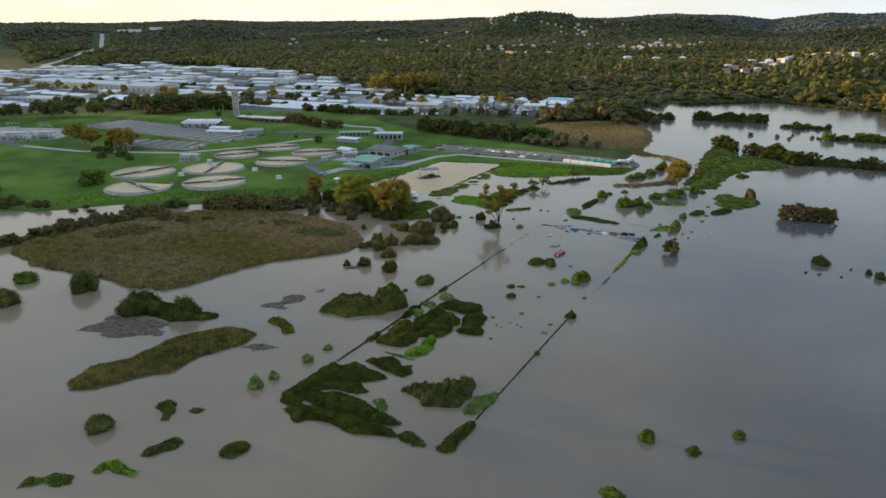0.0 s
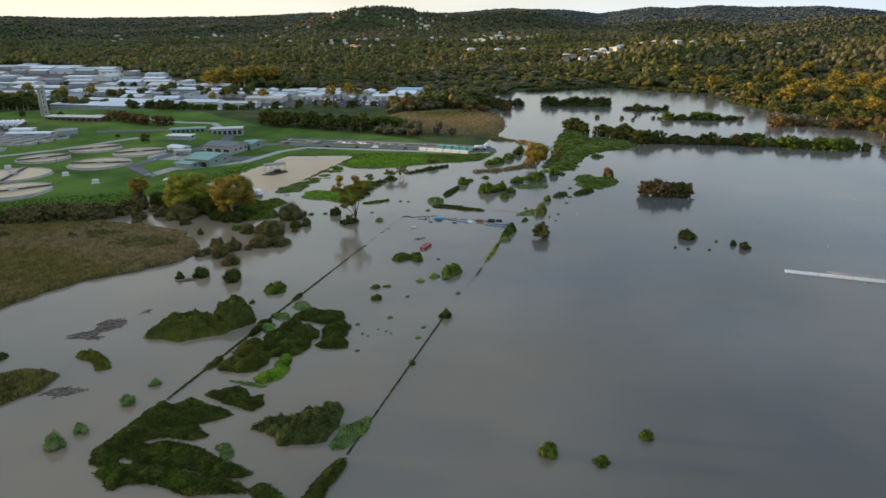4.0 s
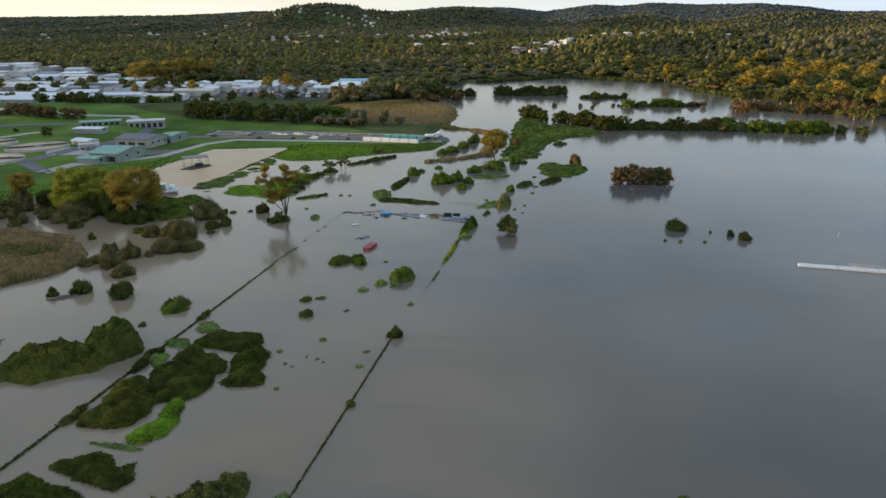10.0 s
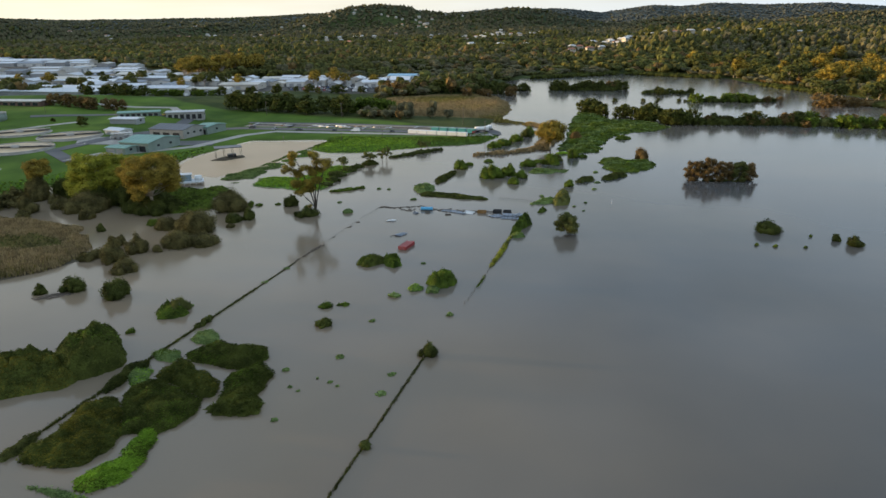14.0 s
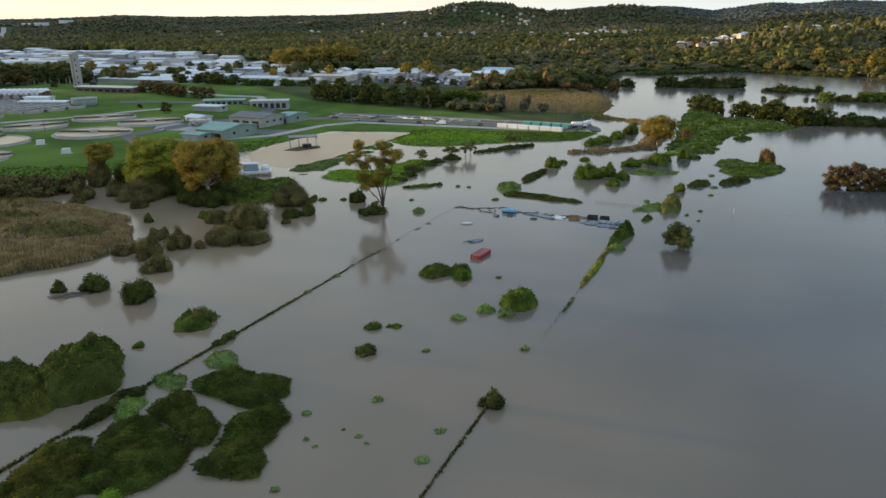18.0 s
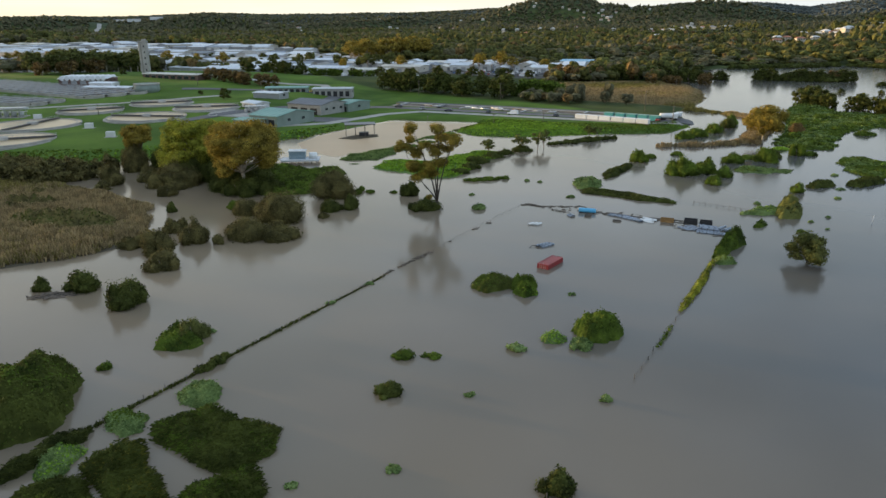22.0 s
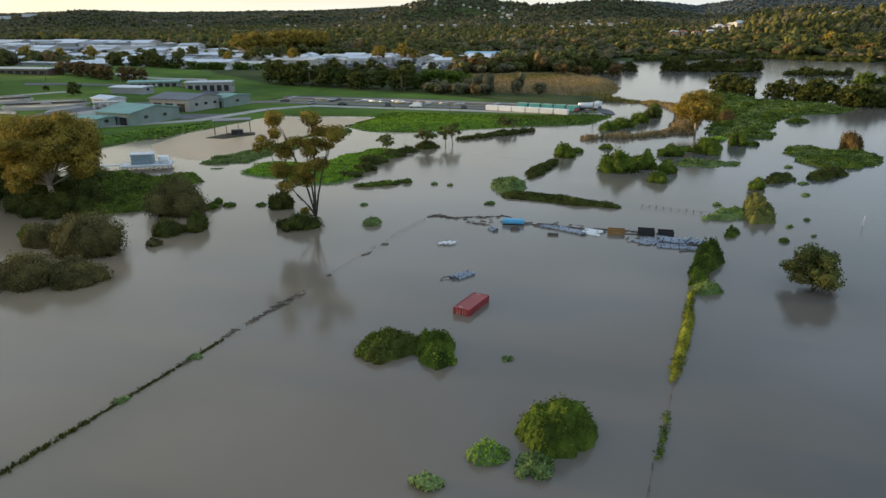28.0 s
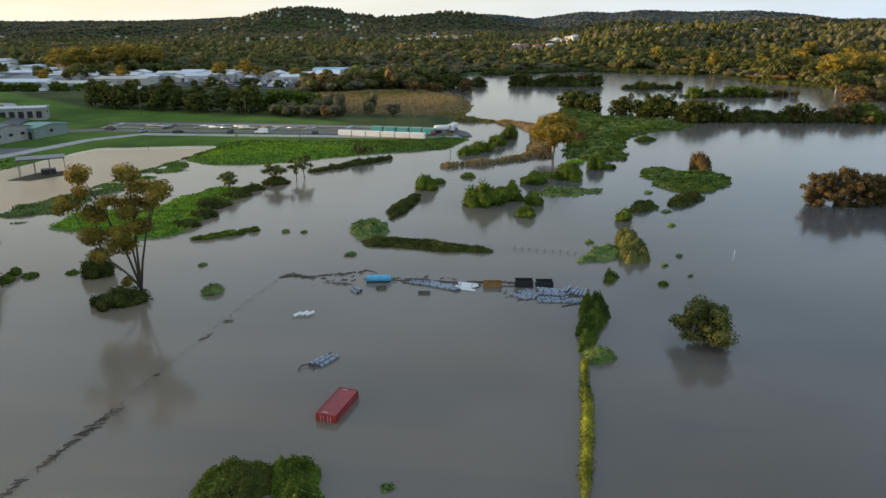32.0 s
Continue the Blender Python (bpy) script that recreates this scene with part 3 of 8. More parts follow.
shrub(99.6, 57.6, 4.0, 3.7, "dark", 0.9, -27, 0.48, "small dark bush far out in the flood", "shrub")
shrub(115.2, 47.8, 1.5, 2.0, "dark", 0.9, -31, 0.48, "small dark bush far out in the flood", "shrub")
shrub(117.7, 42.6, 2.1, 3.8, "dark", 0.9, -32, 0.48, "small dark bush far out in the flood", "shrub")
shrub(-79.7, 12.7, 3.8, 5.5, "dark", 0.9, 32, 0.48, "dense dark green mangrove bush standing in brown flood water", "mangrove_bush")
shrub(-92.2, 17.2, 3.2, 3.9, "dark", 0.9, 36, 0.48, "dense dark green mangrove bush standing in brown flood water", "mangrove_bush")
shrub(-99.4, 15.5, 1.5, 2.8, "dark", 0.9, 38, 0.48, "dense dark green mangrove bush standing in brown flood water", "mangrove_bush")
thicket(-41.9, 120.2, -30.1, 126.1, 3.0, 1.0, "green", 0.48, "low strip of green growth above flood water", "thicket")
thicket(-22.6, 191.4, 2.6, 212.2, 4.0, 1.5, "dark", 0.65, "dark green grassy bank above flood water", "grassy_bank")

def bank(name, poly, h, kind, other, label, rim=1.5, gap=0.2, shag=0.55, leafy=False, lump=0.55, rough=0.45, share=0.3):
    """A bank of drowned growth over a plan outline: a lumpy mound under long flopping grass, or under leaves."""
    p = np.asarray(poly, float)
    seed, lump = float(p[0, 0]), lump * (2.0 if leafy else 1.0)
    tx, ty = np.meshgrid(np.linspace(p[:, 0].min(), p[:, 0].max(), 24), np.linspace(p[:, 1].min(), p[:, 1].max(), 24))
    bumpy = min(1.0, 2.4 / h)
    deep = max(1.0, float(inside(p, tx, ty)[1].max()))

    def shape(x, y):
        d = inside(p, x, y)[1] + rough * lumps(x, y, 0.7, seed) + 0.5 * rough * lumps(x, y, 2.1, seed + 2)
        lift = 1 - 0.48 * bumpy + bumpy * (0.80 * np.abs(lumps(x, y, lump, seed)) + 0.48 * np.abs(lumps(x, y, lump * 2.3, seed + 1)))
        inner = np.maximum(d, 0)
        return d, h * (0.45 * (1 - np.exp(-inner / (0.35 * rim))) + 0.65 * np.sqrt(np.minimum(inner / deep, 1))) * lift

    g = 0.55
    ax, ay = np.arange(p[:, 0].min() - 1, p[:, 0].max() + 1.5, g), np.arange(p[:, 1].min() - 1, p[:, 1].max() + 1.5, g)
    X, Y = np.meshgrid(ax, ay)
    d, top = shape(X, Y)
    Z = np.where(d > 0, top - 0.14, -0.3)
    i = np.arange(X.size).reshape(X.shape)
    cell = np.stack([i[:-1, :-1], i[:-1, 1:], i[1:, 1:], i[1:, :-1]], -1).reshape(-1, 4)
    cell = cell[(d.ravel()[cell] > 0).any(1)]
    used, cell = np.unique(cell, return_inverse=True)
    core = np.stack([X.ravel(), Y.ravel(), Z.ravel()], -1)[used]
    cell = cell.reshape(-1, 4)
    X, Y = np.meshgrid(np.arange(ax[0], ax[-1], gap), np.arange(ay[0], ay[-1], gap))
    x, y = X.ravel() + RNG.uniform(-0.6, 0.6, X.size) * gap, Y.ravel() + RNG.uniform(-0.6, 0.6, X.size) * gap
    d, top = shape(x, y)
    x, y, top = x[d > 0.02], y[d > 0.02], top[d > 0.02]
    sx, sy = (shape(x + 0.3, y)[1] - top) / 0.3, (shape(x, y + 0.3)[1] - top) / 0.3
    k = len(x)
    if leafy:
        nor = np.stack([-sx, -sy, np.ones(k)], -1)
        nor /= np.linalg.norm(nor, axis=1)[:, None]
        pts = np.stack([x, y, top - 0.05], -1)
        lv, lf = leaf_quads(np.concatenate([pts, pts + RNG.normal(0, 0.14, (k, 3))]), np.concatenate([nor, nor]), leafy)
        times = 2
    else:
        fall = np.stack([-sx, -sy], -1) * 0.8 + RNG.normal(0, 0.42, (k, 2)) + (0.25 * math.sin(seed), 0.25 * math.cos(seed))
        rows = []
        for b in range(2):
            lean = fall + RNG.normal(0, 0.3, (k, 2))
            n = np.linalg.norm(lean, axis=1)[:, None] + 1e-6
            side = np.stack([-lean[:, 1], lean[:, 0]], -1) / n
            w = RNG.uniform(0.035, 0.08, (k, 1)) * (0.6 + shag * 0.5)
            ln = shag * RNG.uniform(0.6, 1.15, (k, 1))
            q = np.stack([x, y], -1) + RNG.normal(0, 0.12, (k, 2))
            z0 = top[:, None] - 0.12
            mid, tip = q + lean / np.maximum(n, 1) * ln * 0.5, q + lean / np.maximum(n, 1) * ln
            rows.append(np.stack([np.c_[q - side * w, z0], np.c_[q + side * w, z0], np.c_[tip + side * w * 0.2, np.maximum(z0 + 0.16 * ln, 0.02)], np.c_[mid - side * w * 0.9, z0 + 0.34 * ln]], 1))
        lv = np.concatenate(rows).reshape(-1, 3)
        lf = np.arange(len(lv)).reshape(-1, 4)
        times = 2
    tone = np.tile(lumps(x, y, 0.33, seed + 3) + RNG.normal(0, 0.3, k) > 1 - 2 * share, times)
    root = new(name)
    piece("tangle", mesh_np("tangle", core, cell, [LEAF[kind]]), root, "matted stems under the growth")
    for what, pick, tint in (("growth", ~tone, kind), ("fresh_growth", tone, other)):
        if pick.any():
            q = lv.reshape(-1, 4, 3)[pick].reshape(-1, 3)
            piece(what, mesh_np(what, q, np.arange(len(q)).reshape(-1, 4), [LEAF[tint]]), root)["kind"] = "stuff"
    return tagged(root, label, "weeds" if h < 0.9 else "shrub")


SWAMP = "soft dark green bank of swamp grass flopping into flood water"
PALE_WEED = "pale green broad-leaved weed raft on flood water"

bank("thicket", [(-81.8, -94.7), (-81.5, -89.6), (-79.8, -84.7), (-77.9, -78.2), (-74.8, -70.2), (-71.2, -72.5), (-68.4, -69.0), (-63.1, -72.3), (-56.0, -76.6), (-58.4, -78.8), (-64.2, -79.9), (-59.8, -85.3), (-62.3, -86.8), (-67.8, -85.3), (-72.4, -86.5), (-74.6, -91.4), (-77.3, -96.8)], 1.5, "swamp", "green", SWAMP, shag=0.7)
bank("thicket", [(-76.2, -91.7), (-71.7, -88.3), (-64.9, -87.9), (-58.8, -90.7), (-54.4, -94.3), (-46.7, -99.2), (-48.7, -100.6), (-54.3, -99.6), (-62.2, -96.7), (-68.9, -95.7)], 1.5, "swamp", "green", SWAMP, shag=0.7)
bank("thicket", [(-78.4, -98.2), (-75.7, -95.0), (-69.6, -96.1), (-62.6, -97.9), (-55.8, -99.9), (-49.6, -101.9), (-45.8, -105.0), (-52.0, -105.0), (-56.9, -105.7), (-62.4, -102.8), (-68.4, -101.3), (-73.0, -103.3)], 1.5, "swamp", "green", SWAMP, shag=0.7)
bank("thicket", [(-46.5, -104.4), (-43.7, -102.8), (-40.1, -104.4), (-37.3, -107.6), (-40.4, -107.7), (-44.0, -106.2)], 1.2, "swamp", "green", SWAMP)
bank("thicket", [(-35.1, -108.1), (-33.3, -104.3), (-31.9, -99.9), (-30.1, -96.1), (-27.3, -95.0), (-28.1, -99.7), (-29.8, -103.3), (-30.9, -108.2), (-32.6, -109.5)], 1.3, "swamp", "green", SWAMP)
bank("thicket", [(-65.5, -66.9), (-62.3, -65.5), (-56.9, -64.4), (-53.2, -68.9), (-51.1, -67.4), (-49.9, -72.6), (-52.0, -75.1), (-56.0, -72.7), (-61.6, -69.8)], 1.3, "swamp", "green", SWAMP)
bank("shrub", [(-50.4, -82.4), (-47.5, -79.8), (-42.2, -79.1), (-38.0, -75.6), (-31.4, -72.2), (-30.4, -74.7), (-30.6, -82.5), (-32.7, -88.1), (-37.0, -89.0), (-42.6, -89.8), (-44.3, -86.2)], 2.6, "olive", "dark", "olive and brown shrub mound standing in flood water", leafy=0.3, rim=1.8)
bank("weed_clump", [(-30.1, -82.7), (-27.0, -80.2), (-23.8, -77.9), (-23.1, -81.0), (-24.7, -85.5), (-28.5, -90.9), (-30.8, -91.7), (-31.8, -89.9)], 1.0, "pale", "green", PALE_WEED, leafy=0.3)
bank("weed_clump", [(-56.3, -89.4), (-54.2, -87.8), (-51.9, -91.5), (-52.0, -94.5), (-54.0, -94.0)], 1.0, "pale", "green", PALE_WEED, leafy=0.3)
bank("thicket", [(-52.2, -19.7), (-49.9, -16.6), (-47.1, -14.4), (-42.7, -16.3), (-36.6, -16.7), (-36.0, -21.5), (-38.3, -26.5), (-42.5, -25.0), (-47.3, -23.4), (-50.5, -22.3)], 1.5, "swamp", "green", SWAMP)
bank("thicket", [(-41.3, -28.6), (-39.0, -26.4), (-36.3, -24.6), (-33.4, -27.7), (-34.4, -30.6), (-33.9, -33.2), (-35.0, -35.4), (-32.7, -38.7), (-33.0, -41.8), (-36.2, -42.3), (-40.5, -42.4), (-42.2, -40.2), (-40.9, -37.8)], 1.5, "swamp", "green", SWAMP)
bank("thicket", [(-55.0, -28.3), (-53.2, -24.8), (-51.3, -23.0), (-48.0, -26.6), (-42.5, -30.9), (-42.5, -35.5), (-44.2, -36.4), (-48.0, -33.3), (-52.2, -30.3)], 1.9, "swamp", "sedge", SWAMP, rim=1.8)
bank("thicket", [(-58.6, -33.7), (-56.2, -31.9), (-52.9, -30.7), (-47.6, -34.9), (-43.9, -36.8), (-44.3, -42.6), (-46.2, -45.4), (-48.1, -46.9), (-53.6, -47.0), (-56.0, -40.4)], 1.8, "swamp", "green", SWAMP)
bank("thicket", [(-63.4, -41.6), (-62.0, -38.7), (-59.1, -36.1), (-56.7, -39.3), (-53.7, -47.4), (-53.8, -52.1), (-55.3, -55.1), (-59.0, -56.0), (-65.8, -53.9), (-65.8, -51.2), (-63.1, -47.3), (-64.7, -44.5)], 2.0, "swamp", "sedge", "dark swamp bank with yellowish tops above flood water", rim=1.8, share=0.45)
bank("weed_bank", [(-55.3, -58.3), (-54.0, -56.2), (-51.1, -54.3), (-51.5, -50.1), (-50.0, -45.7), (-48.0, -47.3), (-47.4, -52.3), (-47.3, -56.8), (-48.4, -59.5), (-51.9, -62.1), (-53.9, -61.0)], 0.9, "bright", "green", "bright lime green floating weed bank", shag=0.6, share=0.25)
bank("weed_bank", [(-63.1, -59.9), (-60.9, -59.5), (-56.5, -61.1), (-50.6, -63.3), (-51.4, -64.0), (-55.5, -63.0)], 0.4, "pale", "bright", PALE_WEED, leafy=0.26)
bank("weed_clump", [(-54.3, -12.2), (-53.2, -9.0), (-49.4, -8.8), (-47.4, -12.1), (-48.8, -14.8), (-52.0, -14.5)], 1.0, "pale", "green", PALE_WEED, leafy=0.28)
bank("weed_clump", [(-59.7, -18.7), (-58.0, -16.7), (-54.4, -17.9), (-53.0, -20.8), (-54.5, -22.4), (-57.6, -21.6)], 1.0, "pale", "green", PALE_WEED, leafy=0.28)
bank("weed_clump", [(-60.8, -27.5), (-59.8, -25.2), (-57.0, -25.5), (-55.9, -29.7), (-57.1, -31.9), (-59.1, -30.8)], 0.9, "pale", "bright", PALE_WEED, leafy=0.28)
bank("thicket", [(-63.0, -33.5), (-62.6, -28.7), (-61.3, -23.9), (-58.8, -21.1), (-58.0, -24.3), (-60.0, -27.8), (-60.4, -31.7), (-61.8, -34.3)], 1.2, "dark", "olive", "dark growth along a drowned fence")
bank("thicket", [(-69.5, -53.6), (-68.9, -50.0), (-67.5, -47.0), (-66.4, -48.9), (-67.1, -51.9), (-68.4, -53.9)], 1.0, "olive", "dark", "olive growth along a drowned fence")
bank("shrub", [(-93.4, -34.2), (-92.4, -27.0), (-90.1, -19.8), (-82.6, -17.1), (-76.7, -20.5), (-69.9, -23.1), (-66.3, -25.2), (-70.9, -32.4), (-77.2, -34.2), (-82.1, -37.0), (-87.8, -34.6)], 3.0, "swamp", "sedge", "large dense green thicket mound standing in flood water", leafy=0.34, rim=2.2, lump=0.4, share=0.4)
bank("shrub", [(-77.0, -23.6), (-76.7, -14.3), (-73.1, -11.2), (-69.0, -11.6), (-64.4, -18.8), (-63.2, -24.1), (-65.9, -27.4), (-70.4, -29.6)], 5.2, "swamp", "green", "tall dense dome of green thicket in flood water", leafy=0.34, rim=2.4, lump=0.3)
bank("grass_tussock", [(-103.7, -124.4), (-103.6, -121.1), (-101.6, -118.2), (-99.2, -116.0), (-96.7, -117.7), (-97.0, -120.2), (-99.3, -121.9), (-101.7, -124.7)], 0.9, "olive", "bright", "yellow-green drowned grass tussock in flood water")
bank("grass_tussock", [(-85.9, -119.9), (-85.4, -117.0), (-82.5, -114.4), (-80.5, -115.5), (-79.5, -118.2), (-81.6, -121.4), (-84.5, -121.5)], 1.3, "olive", "green", "yellow-green drowned grass tussock in flood water")
bank("grass_tussock", [(-123.4, -140.9), (-123.5, -137.4), (-120.4, -136.8), (-118.7, -134.3), (-114.4, -134.5), (-112.7, -137.3), (-115.4, -139.3), (-118.7, -137.9), (-120.9, -139.6)], 0.9, "olive", "bright", "ragged drowned grass tussock in flood water")
bank("grass_tussock", [(-111.1, -132.8), (-110.6, -129.4), (-108.5, -127.2), (-103.7, -129.8), (-100.3, -130.7), (-101.0, -132.3), (-105.5, -131.5), (-108.6, -130.1), (-108.8, -133.0)], 0.8, "bright", "olive", "yellow-green drowned grass tussock in flood water")
bank("shrub", [(-112.8, -104.0), (-112.4, -100.9), (-108.8, -100.8), (-106.7, -104.8), (-106.1, -109.0), (-108.1, -109.9), (-109.1, -106.2)], 1.2, "olive", "green", "small olive bush half drowned in flood water", leafy=0.3)
bank("grass_tussock", [(-103.3, -104.5), (-102.6, -102.1), (-99.7, -102.7), (-100.0, -104.4)], 0.5, "olive", "bright", "small drowned grass tussock")
bank("thicket", [(-115.0, 126.4), (-106.7, 132.8), (-94.0, 125.1), (-88.0, 132.9), (-81.7, 123.5), (-86.1, 113.0), (-80.0, 98.1), (-85.5, 92.8), (-93.6, 90.7), (-99.6, 94.8)], 1.6, "green", "dark", "low dense green growth beside a drowned tree thicket", leafy=0.4, rim=2.0, gap=0.42, share=0.5)
bank("mangrove_skirt", [(-164.4, -47.2), (-162.0, -45.1), (-154.9, -47.4), (-140.6, -52.5), (-131.5, -49.7), (-125.8, -46.6), (-126.7, -43.8), (-131.2, -42.6), (-137.7, -42.9), (-144.5, -38.9), (-155.0, -36.6), (-162.2, -39.7)], 1.4, "dark", "green", "low dark skirt of growth round mangroves", leafy=0.36, rim=1.5)

bank("shrub", [(-24.3, 34.6), (-23.2, 37.5), (-20.5, 38.9), (-15.8, 38.3), (-15.2, 34.8), (-18.0, 33.2), (-20.5, 30.7), (-22.5, 31.7)], 1.5, "swamp", "green", "dark green swamp shrub mound in flood water", leafy=0.26, rim=1.2, gap=0.2)
bank("shrub", [(-17.1, 37.1), (-16.1, 38.6), (-13.7, 38.5), (-12.0, 36.1), (-11.8, 31.5), (-13.9, 29.9), (-15.8, 31.7), (-16.9, 34.7)], 1.7, "green", "bright", "fresh green swamp shrub mound in flood water", leafy=0.26, rim=1.2, gap=0.2, share=0.35)
bank("shrub", [(-5.0, 18.3), (-3.8, 20.9), (-1.3, 22.3), (1.2, 21.9), (2.3, 19.2), (1.7, 16.5), (-0.7, 14.5), (-2.9, 14.4), (-4.5, 16.2)], 3.0, "green", "olive", "round dense green bush standing in flood water", leafy=0.26, rim=1.4, gap=0.2, share=0.4)
bank("weed_clump", [(-9.7, 14.3), (-9.2, 15.4), (-7.9, 16.2), (-6.4, 15.7), (-5.6, 14.4), (-7.2, 13.2), (-8.8, 13.1)], 1.1, "pale", "bright", "pale green broad-leaved weed raft on flood water", leafy=0.26, gap=0.22)
bank("wetland_islet", [(97.1, 335.6), (113.7, 379.8), (117.7, 361.9), (115.0, 317.4), (127.9, 316.4), (139.1, 305.3), (143.7, 282.0), (129.9, 266.5), (115.1, 263.6), (97.8, 246.6), (79.6, 200.4), (73.1, 197.1), (66.1, 200.8), (63.0, 209.6), (74.1, 242.7), (82.0, 279.6)], 1.2, "green", "pale", "lush green wetland islet between flooded channels", leafy=0.85, gap=0.75, lump=0.16, rough=3.0, rim=3, share=0.45)
bank("grass_islet", [(78.2, 179.7), (85.9, 184.6), (90.3, 175.6), (99.1, 177.3), (99.4, 168.0), (92.8, 154.8), (86.0, 149.6), (79.0, 149.7), (75.1, 150.4), (73.9, 158.3), (75.1, 168.5)], 1.0, "green", "pale", "small lush green islet in the flood", leafy=0.55, gap=0.5, lump=0.25, rough=1.4, rim=2, share=0.4)
bank("thicket", [(67.1, 137.4), (73.8, 145.6), (80.3, 146.2), (79.5, 141.4), (70.7, 133.6), (66.7, 134.9)], 1.3, "dark", "green", "dark green mound of growth in flood water", leafy=0.5, gap=0.4)
bank("thicket", [(55.1, 131.8), (60.4, 139.5), (64.5, 139.4), (63.6, 133.6), (57.2, 128.8)], 1.2, "dark", "green", "dark green mound of growth in flood water", leafy=0.5, gap=0.4)
bank("grassy_bank", [(39.0, 150.3), (42.6, 160.5), (48.8, 159.6), (56.6, 155.5), (55.7, 151.6), (45.9, 148.7)], 0.5, "pale", "green", "flat green weed raft beside drowned trees", leafy=0.5, gap=0.45, rough=1.0)
bank("grassy_bank", [(-7.4, 114.1), (-1.8, 116.2), (7.7, 112.2), (14.3, 107.5), (18.2, 104.8), (17.1, 103.5), (7.2, 105.6), (-2.0, 109.7), (-7.0, 111.1)], 0.9, "dark", "green", "long dark green grassy bank above flood water", gap=0.3, rim=1.0, rough=0.3)
bank("weed_clump", [(-10.5, 123.3), (-8.9, 129.3), (-4.9, 130.5), (-2.2, 126.8), (-2.0, 118.9), (-5.6, 115.7), (-8.7, 116.8)], 1.3, "pale", "dark", "pale and dark weed mound on a drowned bank", leafy=0.4, gap=0.36)
bank("grassy_bank", [(-1.7, 136.9), (1.1, 145.9), (6.0, 154.2), (8.1, 155.8), (7.2, 149.6), (2.9, 136.9), (-0.8, 130.5)], 1.2, "dark", "green", "dark green grassy bank above flood water", gap=0.3, rim=1.0)
bank("weed_clump", [(32.1, 96.2), (35.1, 101.5), (38.9, 105.0), (42.5, 105.0), (41.0, 98.3), (36.9, 95.5)], 0.9, "pale", "bright", "pale green broad-leaved weed raft on flood water", leafy=0.34, gap=0.32, rough=0.9)
bank("shrub", [(44.6, 110.5), (47.8, 112.4), (48.3, 106.8), (45.5, 95.0), (40.5, 93.4), (40.2, 97.3)], 2.4, "olive", "green", "leafy olive bush on a drowned bank", leafy=0.34, gap=0.3)
bank("shrub", [(33.1, 86.8), (35.7, 89.9), (36.7, 86.8), (34.4, 84.1), (32.8, 84.4)], 1.2, "green", "dark", "small green bush top showing above flood water", leafy=0.3, gap=0.25)

bank("shrub", [(27.4, 78.7), (27.3, 76.4), (29.1, 70.3), (26.2, 65.8), (22.1, 60.0), (20.9, 59.6), (22.1, 64.7), (24.4, 70.9)], 2.6, "green", "dark", "dense green bush at the head of a drowned fence", leafy=0.26, gap=0.2, rim=1.2)
bank("weed_clump", [(21.1, 59.1), (23.8, 59.3), (24.7, 56.8), (22.7, 55.0), (20.8, 56.0)], 1.2, "pale", "green", "pale green weed clump beside a drowned fence", leafy=0.24, gap=0.2)
bank("hedge", [(20.0, 56.5), (20.9, 56.4), (18.9, 50.0), (18.4, 46.6), (15.9, 39.4), (14.1, 34.5), (13.0, 31.2), (11.7, 28.7), (11.4, 29.0), (12.5, 32.9), (14.3, 38.3), (17.2, 47.6)], 1.0, "lime", "green", "tall yellow-green grass growing along a drowned fence", gap=0.17, shag=0.3, rim=0.6, rough=0.12, share=0.25)
bank("hedge", [(9.8, 23.3), (10.3, 23.3), (9.2, 19.4), (7.8, 15.2), (7.3, 15.2), (8.6, 19.4)], 0.8, "green", "bright", "yellow-green growth along a drowned fence line", gap=0.17, shag=0.3, rim=0.6, rough=0.12)
bank("shrub", [(-64.9, -1.7), (-66.3, 2.0), (-66.0, 5.2), (-64.1, 6.8), (-60.3, 4.0), (-58.4, 2.0), (-59.0, 0.3), (-61.6, -1.5)], 1.6, "green", "sedge", "low green bush half drowned in flood water", leafy=0.3, gap=0.25)
shrub(-61.4, 3.4, 2.4, 4.6, "olive", 0.9, 20, 0.36, "dark pointed bush rising from a low thicket", "shrub")

bank("thicket", [(-142.9, 51.3), (-142.9, 58.3), (-134.3, 61.7), (-123.6, 62.8), (-114.2, 57.7), (-111.2, 51.7), (-118.0, 48.0), (-129.8, 47.5)], 2.2, "mangrove", "swamp", "olive and dark green scrub standing in a reed marsh", leafy=0.5, gap=0.5, rim=2, share=0.5)
bank("thicket", [(-160.1, 68.9), (-158.7, 73.1), (-145.8, 73.0), (-137.0, 71.0), (-145.2, 64.4), (-153.0, 61.6)], 2.0, "mangrove", "swamp", "olive and dark green scrub standing in a reed marsh", leafy=0.5, gap=0.5, rim=2, share=0.5)
bank("thicket", [(-235.4, 28.7), (-232.8, 41.9), (-220.6, 51.7), (-204.3, 50.8), (-201.5, 41.3), (-213.0, 31.3), (-224.1, 21.8)], 1.8, "mangrove", "swamp", "olive and dark green scrub standing in a reed marsh", leafy=0.6, gap=0.6, rim=2, share=0.4)

bank("shrub", [(-107.8, -45.4), (-105.9, -42.8), (-102.0, -43.3), (-97.3, -47.8), (-94.9, -52.3), (-98.2, -54.1), (-101.6, -49.0)], 1.3, "sedge", "green", "low olive growth half drowned in flood water", leafy=0.36)

# ---- reed beds, grass islets and drift ----
def ground_z(x, y):
    return float(relief(np.array([x]), np.array([y]))[0])


